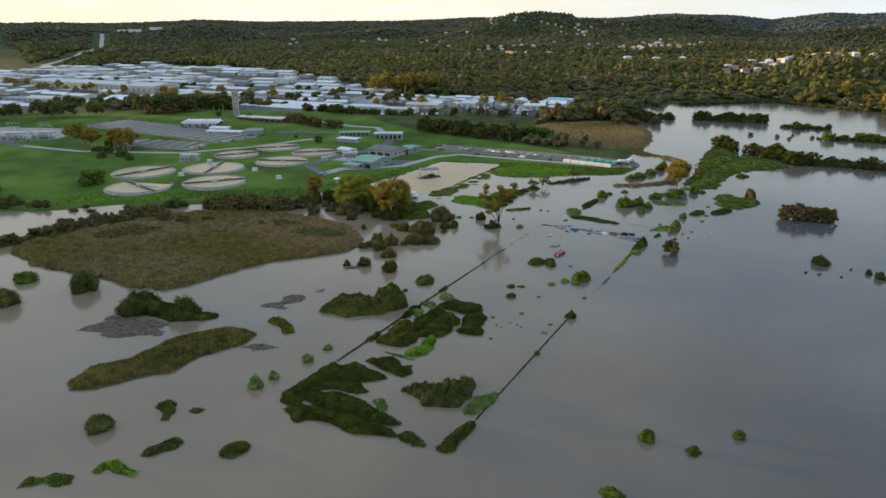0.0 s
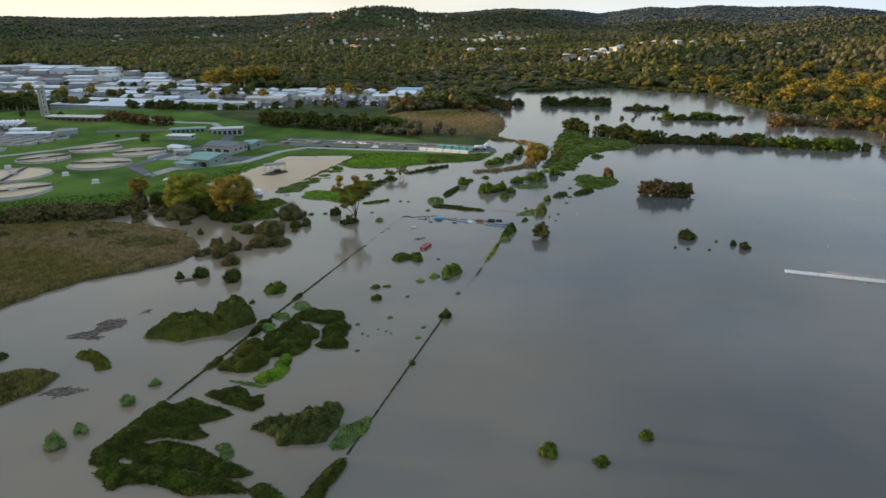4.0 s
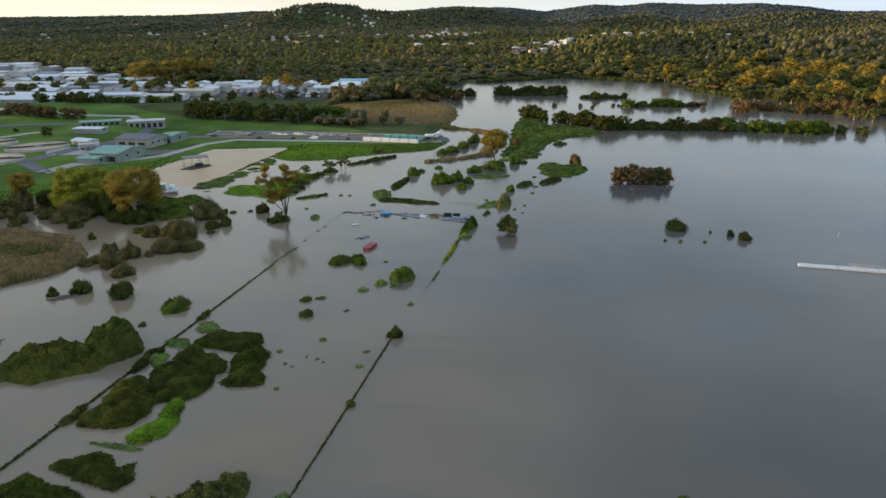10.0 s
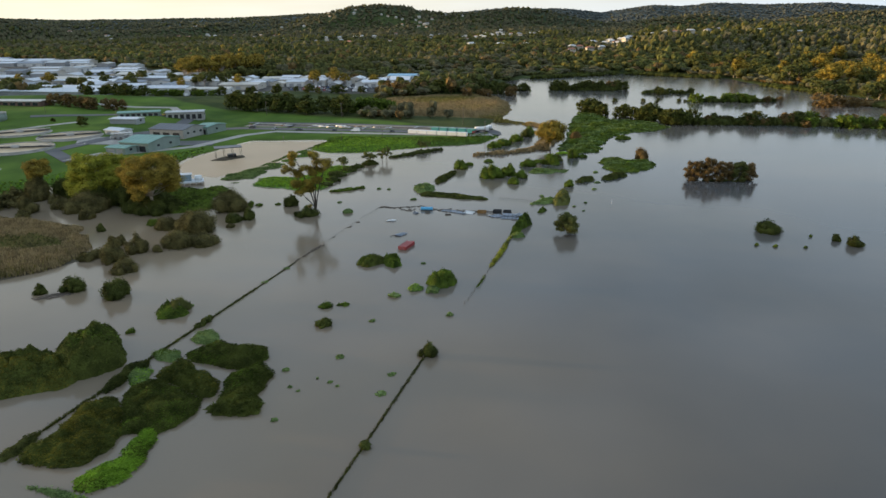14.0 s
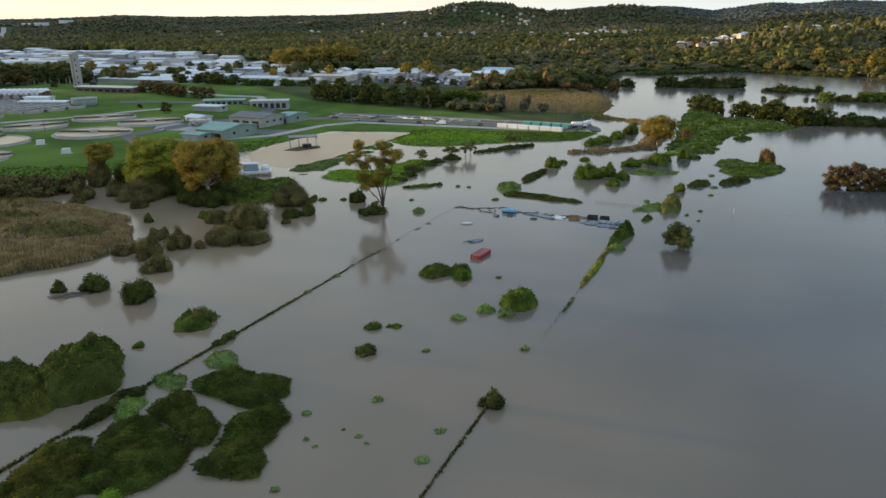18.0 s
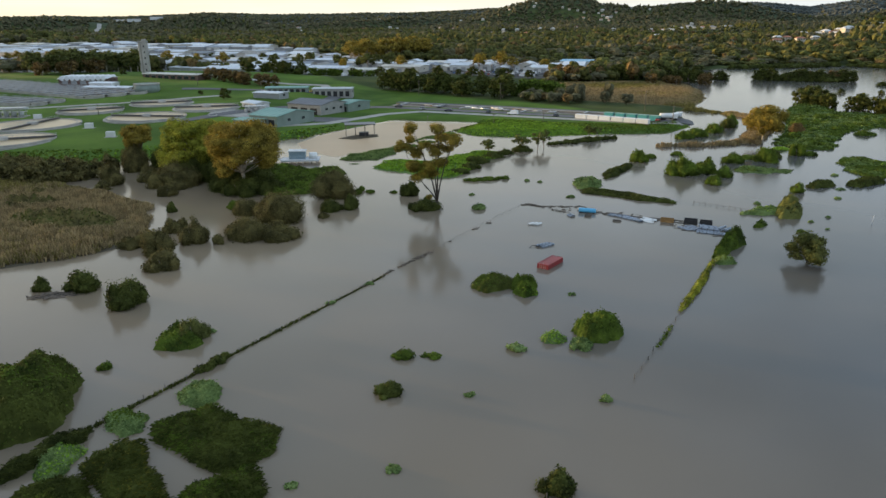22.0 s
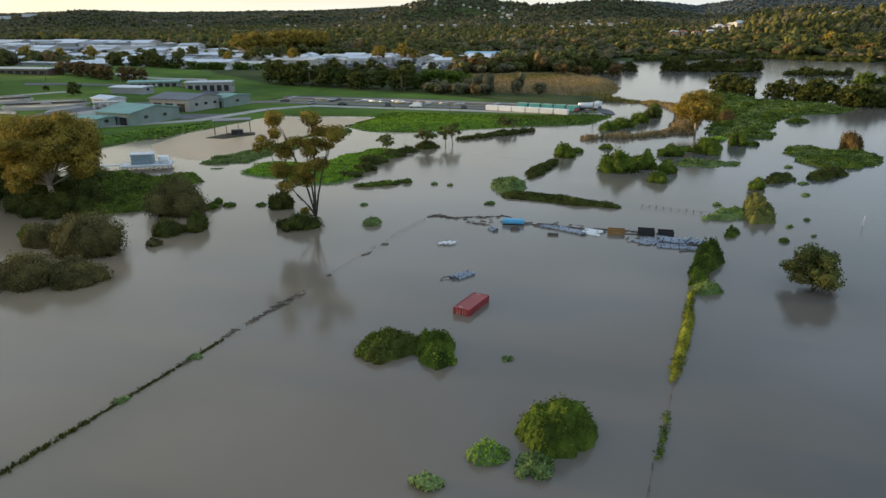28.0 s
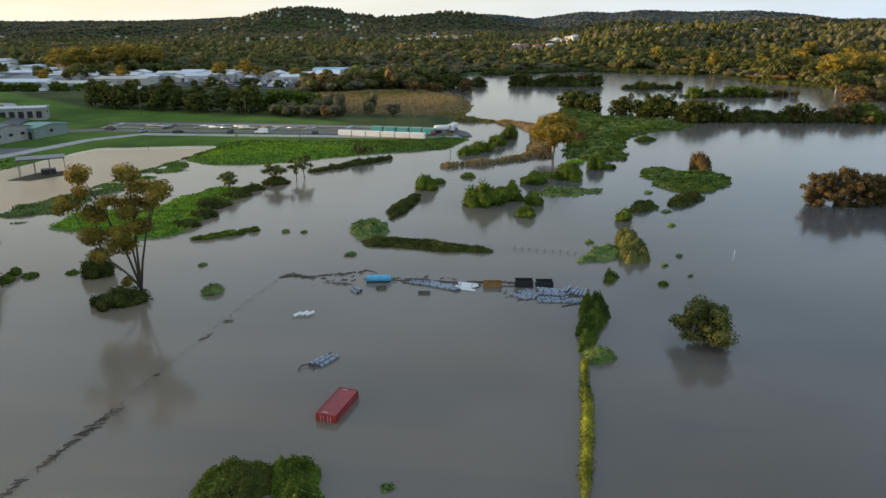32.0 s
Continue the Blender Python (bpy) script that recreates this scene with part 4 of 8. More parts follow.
def scatter(poly, gap, jitter=0.5, rough=1.5):
    p = np.asarray(poly, float)
    xs, ys = np.meshgrid(np.arange(p[:, 0].min(), p[:, 0].max(), gap), np.arange(p[:, 1].min(), p[:, 1].max(), gap))
    xs, ys = xs.ravel() + RNG.uniform(-jitter, jitter, xs.size) * gap, ys.ravel() + RNG.uniform(-jitter, jitter, ys.size) * gap
    hit, d = inside(p, xs, ys)
    d = d + rough * lumps(xs, ys, 0.35, 5.0)
    ok = d > 0.2
    return xs[ok], ys[ok], d[ok]


def tufts(xs, ys, zs, hs, wide, blades=4):
    """Crossed tapering blades at each place."""
    k = len(xs)
    V = []
    for b in range(blades):
        a = RNG.uniform(0, math.tau, k)
        c, s = np.cos(a), np.sin(a)
        lx, ly = RNG.normal(0, 0.22, k) * hs, RNG.normal(0, 0.22, k) * hs
        ox, oy = RNG.normal(0, 0.35, k) * wide, RNG.normal(0, 0.35, k) * wide
        w = wide * RNG.uniform(0.3, 0.6, k)
        h = hs * RNG.uniform(0.7, 1.1, k)
        p = np.stack([xs + ox, ys + oy, zs], -1)
        V.append(np.stack([p + np.stack([-c * w, -s * w, 0 * w], -1), p + np.stack([c * w, s * w, 0 * w], -1),
                           p + np.stack([lx + c * w * 0.45, ly + s * w * 0.45, h], -1), p + np.stack([lx - c * w * 0.45, ly - s * w * 0.45, h * 0.93], -1)], 1))
    V = np.concatenate(V).reshape(-1, 3)
    return V, np.arange(len(V)).reshape(-1, 4)


def bed(name, poly, gap, h, wide, kind, label, category, base, patches=None, rough=1.5):
    """A field of blades over a low mat; two tones in drifts."""
    xs, ys, d = scatter(poly, gap, 0.5, rough)
    hs = h * step(-0.5, 3.5, d) * 0.55 + h * 0.45 * (0.8 + 0.45 * lumps(xs, ys, 0.12, 2.0) + 0.5 * lumps(xs, ys, 0.45, 1.0))
    V, F = tufts(xs, ys, np.full(xs.shape, base) if base is not None else np.maximum(relief(xs, ys), 0) - 0.05, hs, wide)
    tone = np.zeros(len(F), int)
    if patches:
        tone = np.tile((lumps(xs, ys, 0.05, 4.4) + RNG.normal(0, 0.25, len(xs)) > patches[1]).astype(int), 4)
    ob = new(name, mesh_np(name, V, F, [LEAF[kind], LEAF[patches[0] if patches else kind]], tone))
    return tagged(ob, label, category, kind="stuff")


def mat_mesh(name, poly, h, material, label, category, kind=""):
    """A low soaked mat with an uneven rim."""
    bm = bmesh.new()
    p = [Vector((x, y, 0)) for x, y in poly]
    c = sum(p, Vector()) / len(p)
    rings = []
    for f, z in ((1.0, -0.35), (0.99, 0.03), (0.93, h * 0.7), (0.75, h), (0.4, h * 1.05)):
        ring = []
        for a, b in zip(p, p[1:] + p[:1]):
            for u in (0, 0.25, 0.5, 0.75):
                q = a.lerp(b, u)
                q = c + (q - c) * (f + 0.035 * math.sin(q.x * 0.9) * math.cos(q.y * 1.1))
                ring.append(bm.verts.new((q.x, q.y, z)))
        rings.append(ring)
    for r0, r1 in zip(rings, rings[1:]):
        for k in range(len(r0)):
            bm.faces.new((r0[k], r0[(k + 1) % len(r0)], r1[(k + 1) % len(r0)], r1[k]))
    bm.faces.new(rings[-1])
    bmesh.ops.triangulate(bm, faces=bm.faces[-1:])
    me = bpy.data.meshes.new(name)
    bm.to_mesh(me)
    bm.free()
    me.materials.append(material)
    return tagged(new(name, me), label, category, kind=kind)


PEAT = mat("wet_peat", (0.075, 0.06, 0.035), 0.95, vary=0.4, scale=0.3, bump=0.03)
TURF = mat("islet_turf", (0.10, 0.17, 0.035), 0.95, vary=0.4, scale=0.15, fine=2, bump=0.05)
REED_1 = [(-255, 3), (-259, 20), (-252, 34), (-238, 49), (-225, 68), (-214, 80), (-190, 90), (-160, 92), (-140, 84), (-118, 74), (-104, 54), (-103, 36), (-116, 24), (-133, 13), (-145, -4), (-152, -19), (-159, -26), (-173, -26), (-195, -18), (-213, -15), (-230, -11)]
REED_2 = [(-146, -96), (-145, -88), (-136, -77), (-134, -66), (-128, -58), (-112, -52), (-106, -56), (-109, -65), (-117, -75), (-120, -85), (-128, -92), (-135, -99), (-142, -101)]
mat_mesh("peat_mat", REED_1, 0.25, PEAT, "soaked dark peat under a reed marsh", "marsh", "structure")
mat_mesh("peat_mat", REED_2, 0.25, PEAT, "soaked dark peat under a reed islet", "marsh", "structure")
bed("reed_bed", REED_1, 0.58, 1.9, 0.27, "reed", "brown and olive reed marsh ringed by flood water", "reeds", 0.1, ("reedgreen", -0.08))
bed("reed_bed", REED_2, 0.4, 1.5, 0.22, "reedgreen", "olive reed islet leaning in the flood water", "reeds", 0.1, ("olive", 0.25))
for i, (x0, y0, x1, y1, w) in enumerate(((40, 318, 56, 306, 7), (56, 306, 68, 292, 7), (68, 292, 70, 268, 9), (70, 268, 62, 236, 10), (62, 236, 52, 208, 10), (54, 212, 36, 200, 7), (36, 200, 18, 194, 5))):
    dx, dy = x1 - x0, y1 - y0
    k = w / 2 / math.hypot(dx, dy)
    bed("reed_bank", [(x0 - dy * k, y0 + dx * k), (x0 + dy * k, y0 - dx * k), (x1 + dy * k, y1 - dx * k), (x1 - dy * k, y1 + dx * k)], 0.7, 2.2, 0.45, "reed", "curved bank of tall brown reeds beside a creek", "reeds", -0.1, ("reedgreen", 0.3))
GRASS_1 = [(-76, 133), (-76, 146), (-71, 150), (-60, 146), (-54, 160), (-46, 174), (-37, 170), (-38, 160), (-44, 149), (-44, 133), (-47, 123), (-54, 121), (-63, 128), (-71, 130)]
POND_ISLE = [(-92, 143), (-83, 139), (-78, 150), (-77, 163), (-66, 198), (-60, 230), (-64, 226), (-72, 195), (-83, 165), (-91, 158)]
for poly, h, kind, other, gap, name, label in (
        (GRASS_1, 0.35, "bright", "green", 0.75, "grass_islet", "bright green grassy islet above the flood"),
        (POND_ISLE, 0.15, "pale", "bright", 0.9, "grass_bank", "thin drowned grassy bank round a flooded paddock")):
    solid = poly is GRASS_1
    if solid:
        mat_mesh("turf", poly, h, TURF, label, "islet", "structure")
    bed("islet_grass", poly, gap * (1 if solid else 0.72), 0.55 if kind == "bright" else 1.0, 0.5 if gap < 1 else 0.9, kind, "lush " + label, "grass", h * 0.8 if solid else -0.1, (other, 0.45 if solid else 0.1), 1.5 if solid else 5.0)

bed("lawn_tussocks", [(-64, 238), (-67, 216), (-54, 207), (-38, 206), (-22, 212), (-6, 221), (24, 229), (34, 246), (36, 262), (28, 262), (4, 246), (-30, 250), (-60, 256)], 0.95, 0.42, 0.6, "bright", "rough tussocks along the edge of a green lawn", "grass", None, ("green", 0.2))
bed("lawn_tussocks", [(-300, 70), (-258, 92), (-194, 114), (-164, 118), (-146, 156), (-124, 190), (-116, 216), (-124, 222), (-150, 176), (-176, 136), (-230, 118), (-300, 100)], 1.7, 0.6, 0.8, "green", "rough tussocks along the drowned edge of a lawn", "grass", None, ("bright", 0.1))

for x0, y0, x1, y1, w in ((-59.6, 244.9, -70.5, 211.3, 2.2), (-70.5, 211.3, -78.8, 182.8, 2.6), (-78.8, 182.8, -85.0, 164.5, 3.4), (-85.0, 164.5, -89.1, 146.8, 4.5)):
    dx, dy = x1 - x0, y1 - y0
    k = w / 2 / math.hypot(dx, dy)
    bed("grass_bank", [(x0 - dy * k, y0 + dx * k), (x0 + dy * k, y0 - dx * k), (x1 + dy * k, y1 - dx * k), (x1 - dy * k, y1 + dx * k)], 0.55, 0.6, 0.4, "pale", "narrow grassy bank along a flooded paddock", "grass", -0.05, ("green", 0.2))


def raft(poly, label, rough=0.25, size=1.0, keep=1.0):
    """Drifted reeds and sticks lying on the water."""
    xs, ys, d = scatter(poly, 0.3 + 0.25 * size, 0.5, rough)
    few = RNG.uniform(size=len(xs)) < keep
    xs, ys = xs[few], ys[few]
    k = len(xs)
    a = RNG.normal(0.5, 0.5, k)
    ln, w = RNG.uniform(0.35, 1.5, k) * size, RNG.uniform(0.04, 0.13, k) * size
    z = RNG.uniform(-0.06, 0.10, k)
    u, v = np.stack([np.cos(a), np.sin(a), RNG.normal(0, 0.06, k)], -1) * ln[:, None], np.stack([-np.sin(a), np.cos(a), 0 * a], -1) * w[:, None]
    p, up = np.stack([xs, ys, z], -1), np.array([0, 0, 0.12])
    V = np.stack([p - u - v, p + u - v, p + u + v, p - u + v, p - u - v + up, p + u - v + up, p + u + v + up, p - u + v + up], 1).reshape(-1, 3)
    box = np.array([[0, 3, 2, 1], [4, 5, 6, 7], [0, 1, 5, 4], [1, 2, 6, 5], [2, 3, 7, 6], [3, 0, 4, 7]])
    F = (box[None] + 8 * np.arange(k)[:, None, None]).reshape(-1, 4)
    return tagged(new("debris_raft", mesh_np("debris_raft", V, F, [DRIFT])), label, "debris", kind="stuff")


raft([(-168, -65), (-166, -56), (-156, -51), (-138, -54), (-139, -61), (-154, -67)], "grey raft of dead reeds and sticks on flood water", 5.0)
raft([(-116, -34), (-111, -24), (-103, -15), (-99, -13), (-102, -23), (-109, -32)], "brown raft of flood debris and branches", 4.0)
raft([(-107, -65), (-103, -62), (-96, -64), (-102, -67)], "small dark raft of sticks on flood water")
raft([(-100, 12), (-95, 12), (-91, 15), (-97, 16)], "grey debris caught beside drowned bushes")
raft([(-40.0, 40.5), (-39.6, 40.5), (-37.2, 46), (-35.0, 52), (-35.9, 52.6), (-38.3, 46.6)], "drift of bark and sticks along a drowned fence", 0.25, 0.45)
raft([(-43.7, 28), (-43.3, 28), (-40.3, 39), (-40.7, 39)], "thin drift of sticks along a drowned fence", 0.25, 0.45)
raft([(-34.6, 58.4), (-33.2, 58.6), (-32.6, 60.4), (-34, 60.2)], "small clump of drifted sticks", 0.25, 0.45)
raft([(-31, 69), (-29.5, 69), (-28.5, 72), (-30, 72)], "small clump of drifted sticks by a fence", 0.25, 0.45)
raft([(-28.5, 74.5), (-27.5, 74.5), (-27, 76.5), (-28, 76.5)], "small clump of drifted sticks", 0.25, 0.45)
raft([(-23.5, 94), (-20, 94.4), (-15, 92), (-15.5, 93.4), (-20, 96.6)], "dark tangle of branches at the end of a debris line", 0.25, 0.45)
raft([(-18, 93.6), (-6, 95.6), (-6, 96.2), (-18, 94.6)], "long thin line of sticks on flood water", 0.25, 0.45)
raft([(-14, 90.4), (-9, 88.6), (-8.6, 89.2), (-13.6, 91)], "thin line of sticks on flood water", 0.25, 0.45)
raft([(-3, 91.6), (2, 91), (7, 88), (6.6, 86.4), (1, 89.6)], "dark planks and sticks jammed in a debris line", 0.25, 0.45)
raft([(7, 88), (15, 86.8), (24, 85), (24, 86), (15, 87.8)], "sticks floating behind stacked pipes", 0.25, 0.45)

raft([(-21, 93), (-7, 97), (8, 91), (10, 86), (-4, 88)], "thin scatter of sticks in a debris line", 0.5, 0.5, 0.06)
raft([(0, 91), (10, 88.5), (14, 86), (8, 84.5), (1, 88)], "jam of broken sticks between pipes", 0.5, 0.6, 0.3)
raft([(14, 84), (28, 81), (27, 76), (16, 79)], "scatter of sticks among floating pipes", 0.5, 0.5, 0.15)


# ---- fences ----
bed("brown_reeds", BROWN, 1.15, 1.3, 0.5, "reed", "wide brown reed field beside the lagoon", "reeds", None, ("reedgreen", 0.35))


def fence(x0, y0, x1, y1, label, gap=3.2, h=0.75, growth=0.0):
    n = int(math.hypot(x1 - x0, y1 - y0) / gap)
    rz = math.degrees(math.atan2(y1 - y0, x1 - x0))
    root = thing("wire_fence", x0, y0, 0, rz, label, "fence")
    for i in range(n + 1):
        hh = h * RNG.uniform(0.6, 1.15)
        bm = tube_bm([(0, 0, -1.2), (RNG.normal(0, 0.05), RNG.normal(0, 0.05), hh)], [0.075, 0.06], 6)
        ob = part("post", bm, TIMBER, root)
        ob.location = (i * gap, RNG.normal(0, 0.08), 0)
    for z in (0.22, 0.5):
        part("wire", tube_bm([(i * gap, 0.03 * math.sin(i * 1.7), z + 0.05 * math.sin(i * 2.3)) for i in range(n + 1)], [0.012] * (n + 1), 4), TIMBER, root)
    return root


def fence_weed(x0, y0, x1, y1, w, h, kind, label, gap=0.16):
    """Weed and drift caught along a wire."""
    length = math.hypot(x1 - x0, y1 - y0)
    k = int(length / gap * 2.2)
    u = RNG.uniform(0, 1, k)
    u = u[lumps(u * length, u * 0, 0.45, x0) + RNG.normal(0, 0.2, k) > -0.85]
    k = len(u)
    off = RNG.normal(0, w * 0.3, k)
    nx, ny = -(y1 - y0) / length, (x1 - x0) / length
    V, F = tufts(x0 + u * (x1 - x0) + off * nx, y0 + u * (y1 - y0) + off * ny, np.full(k, -0.05), h * RNG.uniform(0.5, 1.0, k), 0.2, 4)
    tagged(new("fence_growth", mesh_np("fence_growth", V, F, [LEAF[kind]])), label, "weeds", kind="stuff")


for x0, y0, x1, y1, w, h, kind in ((-74, -69, -58, -17.5, 0.55, 0.55, "swamp"), (-58, -17.5, -47, 17, 0.4, 0.5, "swamp"), (-47, 17, -41, 36, 0.22, 0.35, "swamp")):
    fence(x0, y0, x1, y1, "half-drowned timber post and wire fence hung with weed")
    fence_weed(x0, y0, x1, y1, w, h, kind, "dark weed and drift caught along a drowned fence")
for x0, y0, x1, y1 in ((-41, 36, -27, 80), (-27, 80, -22, 94)):
    fence(x0, y0, x1, y1, "nearly sunken fence line of old posts", 4.4, 0.3)
fence(-27.5, -93, -5.2, -21.4, "half-drowned timber post and wire fence hung with weed")
fence_weed(-27.5, -93, -5.2, -21.4, 0.3, 0.38, "dark", "dark weed and drift caught along a drowned fence")
fence(3.8, 4.6, 25.5, 70, "drowned post and wire fence overgrown with green weed")
fence(22, 105.5, 36, 99.5, "tilted remains of a timber fence above flood water", 1.5, 0.7)
thicket(-54.3, -6.6, -52.8, -1.0, 1.5, 1.2, "dark", 0.36, "dark shrubs grown along a drowned fence")
shrub(-14.6, -52.2, 1.0, 1.3, "dark", 1.0, 0, 0.36, "small dark bush on a drowned fence line")
def weed(x, y, r, h):
    shrub(x, y, r, h, "pale" if h < 0.7 else "green", 0.8, 30, 0.36, "small weed clump just above flood water", "weed_clump")


weed(-31.5, -26.5, 0.9, 0.5)
weed(-17, -4.5, 0.9, 0.5)
weed(-29.5, -33.0, 0.5, 0.4)
weed(-27.8, -34.5, 0.4, 0.3)
weed(-22.5, -31.5, 0.6, 0.35)
weed(-21.0, -33.0, 0.4, 0.3)
weed(-25.0, -30.0, 0.3, 0.3)
weed(-11.5, -29, 1.1, 0.3)
weed(-13, -36, 1.3, 0.3)
weed(-30, -44, 0.8, 0.4)
weed(-22, -21.5, 1.2, 0.6)
weed(-6, 33.5, 0.9, 0.4)
weed(-46, 21, 1.1, 0.4)
weed(-42.5, 31, 1.1, 0.4)
weed(-60, 6, 1.0, 0.5)
weed(-68, -8, 1.2, 0.9)
weed(-72.5, 99, 2.0, 1.4)
weed(-69, 102, 1.5, 1.2)
weed(-48, 96, 1.2, 0.9)
weed(-37, 103, 1.0, 0.5)
weed(-24, 124, 1.2, 0.6)
weed(-20, 123, 0.9, 0.5)
weed(-10, 106, 1.5, 0.6)
weed(47, 92, 0.8, 0.5)
weed(49, 86, 0.6, 0.4)
weed(52, 97, 0.8, 0.5)
weed(60, 118, 1.3, 0.5)
weed(90.2, 44.5, 0.8, 0.8)
weed(95, 43, 0.8, 0.8)
weed(103, 41.5, 0.7, 0.8)
weed(110, 52, 0.7, 0.8)
weed(42.5, 82.5, 1.2, 0.7)
weed(30, 160, 1.7, 0.7)
weed(45, 152, 2.2, 0.7)
weed(72, 200, 2.5, 1.2)
weed(80, 200, 2.0, 1.0)
weed(68, 150, 1.6, 0.6)
weed(64, 130, 1.6, 0.5)
weed(38, 108, 1.2, 0.6)


# ---- trees ----
def tree(name, x, y, h, r, kind, label, bark=BARK, limbs=7, trunk=0.03, fork=0.4, leaf=0.55, lobes=None, low=0.45, z=0.0, cover=1.7, split=True, puff=0.42, stems=()):
    """A tapered trunk that forks into limbs, each with clumps of leaves; low: where the crown begins."""
    root = thing(name, x, y, z, 0, label, "tree")
    tb = h * trunk
    bend = [RNG.normal(0, 0.025 * h) for _ in range(4)]
    trunk_pts = [(0, 0, -1.3), (bend[0] * 0.3, bend[1] * 0.3, h * fork * 0.5), (bend[0], bend[1], h * fork), (bend[0] * 1.2, bend[1] * 1.3, h * 0.72)]
    if stems:
        trunk_pts[3] = (bend[0] * 1.05, bend[1] * 1.05, h * fork + 0.5)
    trunk_bm = tube_bm(trunk_pts, [tb * 1.2, tb, tb * 0.8, tb * 0.35], 8)
    if lobes is None:
        lobes = []
        for i in range(limbs):
            a = i * 2.4 + RNG.uniform(-0.5, 0.5)
            q = (i + 0.4) / limbs
            rad = r * (0.12 + 0.66 * math.sin(math.pi * (0.12 + 0.62 * q))) * RNG.uniform(0.75, 1.1)
            zz = h * (0.90 - (0.84 - low) * q) + RNG.normal(0, 0.03 * h)
            lobes.append((math.cos(a) * rad, math.sin(a) * rad, zz, r * puff * RNG.uniform(0.75, 1.2)))
    cl = []
    for lx, ly, lz, lr in lobes:
        limb_bm = bmesh.new() if split else trunk_bm
        s = min(lz * 0.75, h * fork * RNG.uniform(0.7, 1.15))
        k = min(1, s / (h * fork))
        p0 = (bend[0] * k, bend[1] * k, s)
        mid = (p0[0] * 0.45 + lx * 0.5, p0[1] * 0.45 + ly * 0.5, s + (lz - s) * 0.55)
        wide = 0.5
        if stems:
            want = max(h * fork, lz - RNG.uniform(2.0, 4.5))
            best = None
            for st in stems:
                u = min(1, (want - h * fork) / (st[2] - h * fork))
                q = (bend[0] + (st[0] - bend[0]) * u, bend[1] + (st[1] - bend[1]) * u, h * fork + (st[2] - h * fork) * u)
                gap = math.hypot(q[0] - lx, q[1] - ly)
                if best is None or gap < best[0]:
                    best = (gap, q)
            p0, wide = best[1], 0.22
            mid = (p0[0] * 0.5 + lx * 0.5, p0[1] * 0.5 + ly * 0.5, p0[2] + (lz - p0[2]) * 0.4)
        tube_bm([p0, mid, (lx, ly, lz)], [tb * wide, tb * wide * 0.65, tb * 0.1], 5, limb_bm)
        if not split:
            limb_bm.verts.ensure_lookup_table()
            b0, b1 = limb_bm.verts[-15], limb_bm.verts[-14]
            near = min(limb_bm.verts[:32], key=lambda v: (v.co - b0.co).length)
            limb_bm.faces.new((b0, b1, near))
        if split:
            part("limb", limb_bm, bark, root)
        for j in range(3):
            a = RNG.uniform(0, math.tau)
            q = lr * RNG.uniform(0.25, 0.65)
            s2 = lr * RNG.uniform(0.5, 0.75)
            cl.append((lx + math.cos(a) * q, ly + math.sin(a) * q, lz + RNG.uniform(-0.4, 0.35) * lr, s2, s2, s2 * RNG.uniform(0.6, 0.85)))
    for st in stems:
        q = [(bend[0] + (st[0] - bend[0]) * u ** 1.25, bend[1] + (st[1] - bend[1]) * u ** 1.25, h * fork + (st[2] - h * fork) * u) for u in (0, 0.3, 0.65, 1)]
        part("stem", tube_bm(q, [tb * 0.52, tb * 0.42, tb * 0.28, tb * 0.12], 6), bark, root)
    part("trunk", trunk_bm, bark, root)
    piece("crown", leafy_mesh("crown", cl, leaf, LEAF[kind], cover, core=0.66, floor=-5, coarse=not split), root)
    return root


DARKBARK = mat("wet_dark_bark", (0.075, 0.06, 0.048), 0.9, vary=0.4, scale=1.2, bump=0.02)
LONE = [(-6.0, 0.4, 20.0, 2.44), (-8.4, -0.6, 16.3, 1.97), (-5.4, 0.8, 14.4, 2.2), (0.7, -0.5, 20.3, 2.2), (2.0, 0.6, 18.2, 2.44), (4.4, -0.4, 17.5, 2.09), (-1.1, 0.9, 14.8, 2.67), (-1.9, -0.8, 11.6, 2.55), (0.9, 0.7, 11.9, 2.32), (-5.0, 0.2, 11.0, 2.44), (-4.2, -0.6, 8.6, 1.97), (-0.7, 1.2, 9.0, 1.74), (3.6, 1.0, 15.4, 1.28), (-3.0, -0.5, 16.6, 1.74), (-2.1, 0.3, 3.3, 0.93), (-6.6, 0.9, 17.8, 1.51), (1.4, 1.6, 16.0, 1.74)]
tree("gum_tree", -43.0, 86.3, 22.0, 7.5, "gold", "tall open gum tree standing alone in flood water", DARKBARK, lobes=LONE, trunk=0.02, fork=0.08, leaf=0.32, cover=2.3, stems=((-5.2, 0.3, 18.6), (0.9, -0.4, 19.0), (-1.0, 0.8, 14.0), (3.6, 0.2, 16.5), (-4.6, -0.5, 8.0)))
tree("swamp_tree", 38.4, 60.0, 5.8, 3.7, "olive", "round swamp tree with pale limbs reflected in flood water", PALEBARK, limbs=14, fork=0.25, leaf=0.34, low=0.12, puff=0.5)
tree("gum_tree", 58.4, 209.4, 14.2, 6.6, "gold", "golden-leaved gum tree on a reed bank", PALEBARK, limbs=22, fork=0.3, leaf=0.5, low=0.34, puff=0.5)
tree("gum_tree", -153.5, 120.5, 14.2, 4.6, "gold", "round gold-crowned tree beside the flooded channel", BARK, limbs=16, fork=0.42, leaf=0.42, low=0.55, puff=0.46)
tree("fig_tree", -127, 112, 17.6, 11.0, "lime", "broad leafy yellow-green tree above dark mangroves", BARK, limbs=34, fork=0.26, leaf=0.42, low=0.16, puff=0.34)
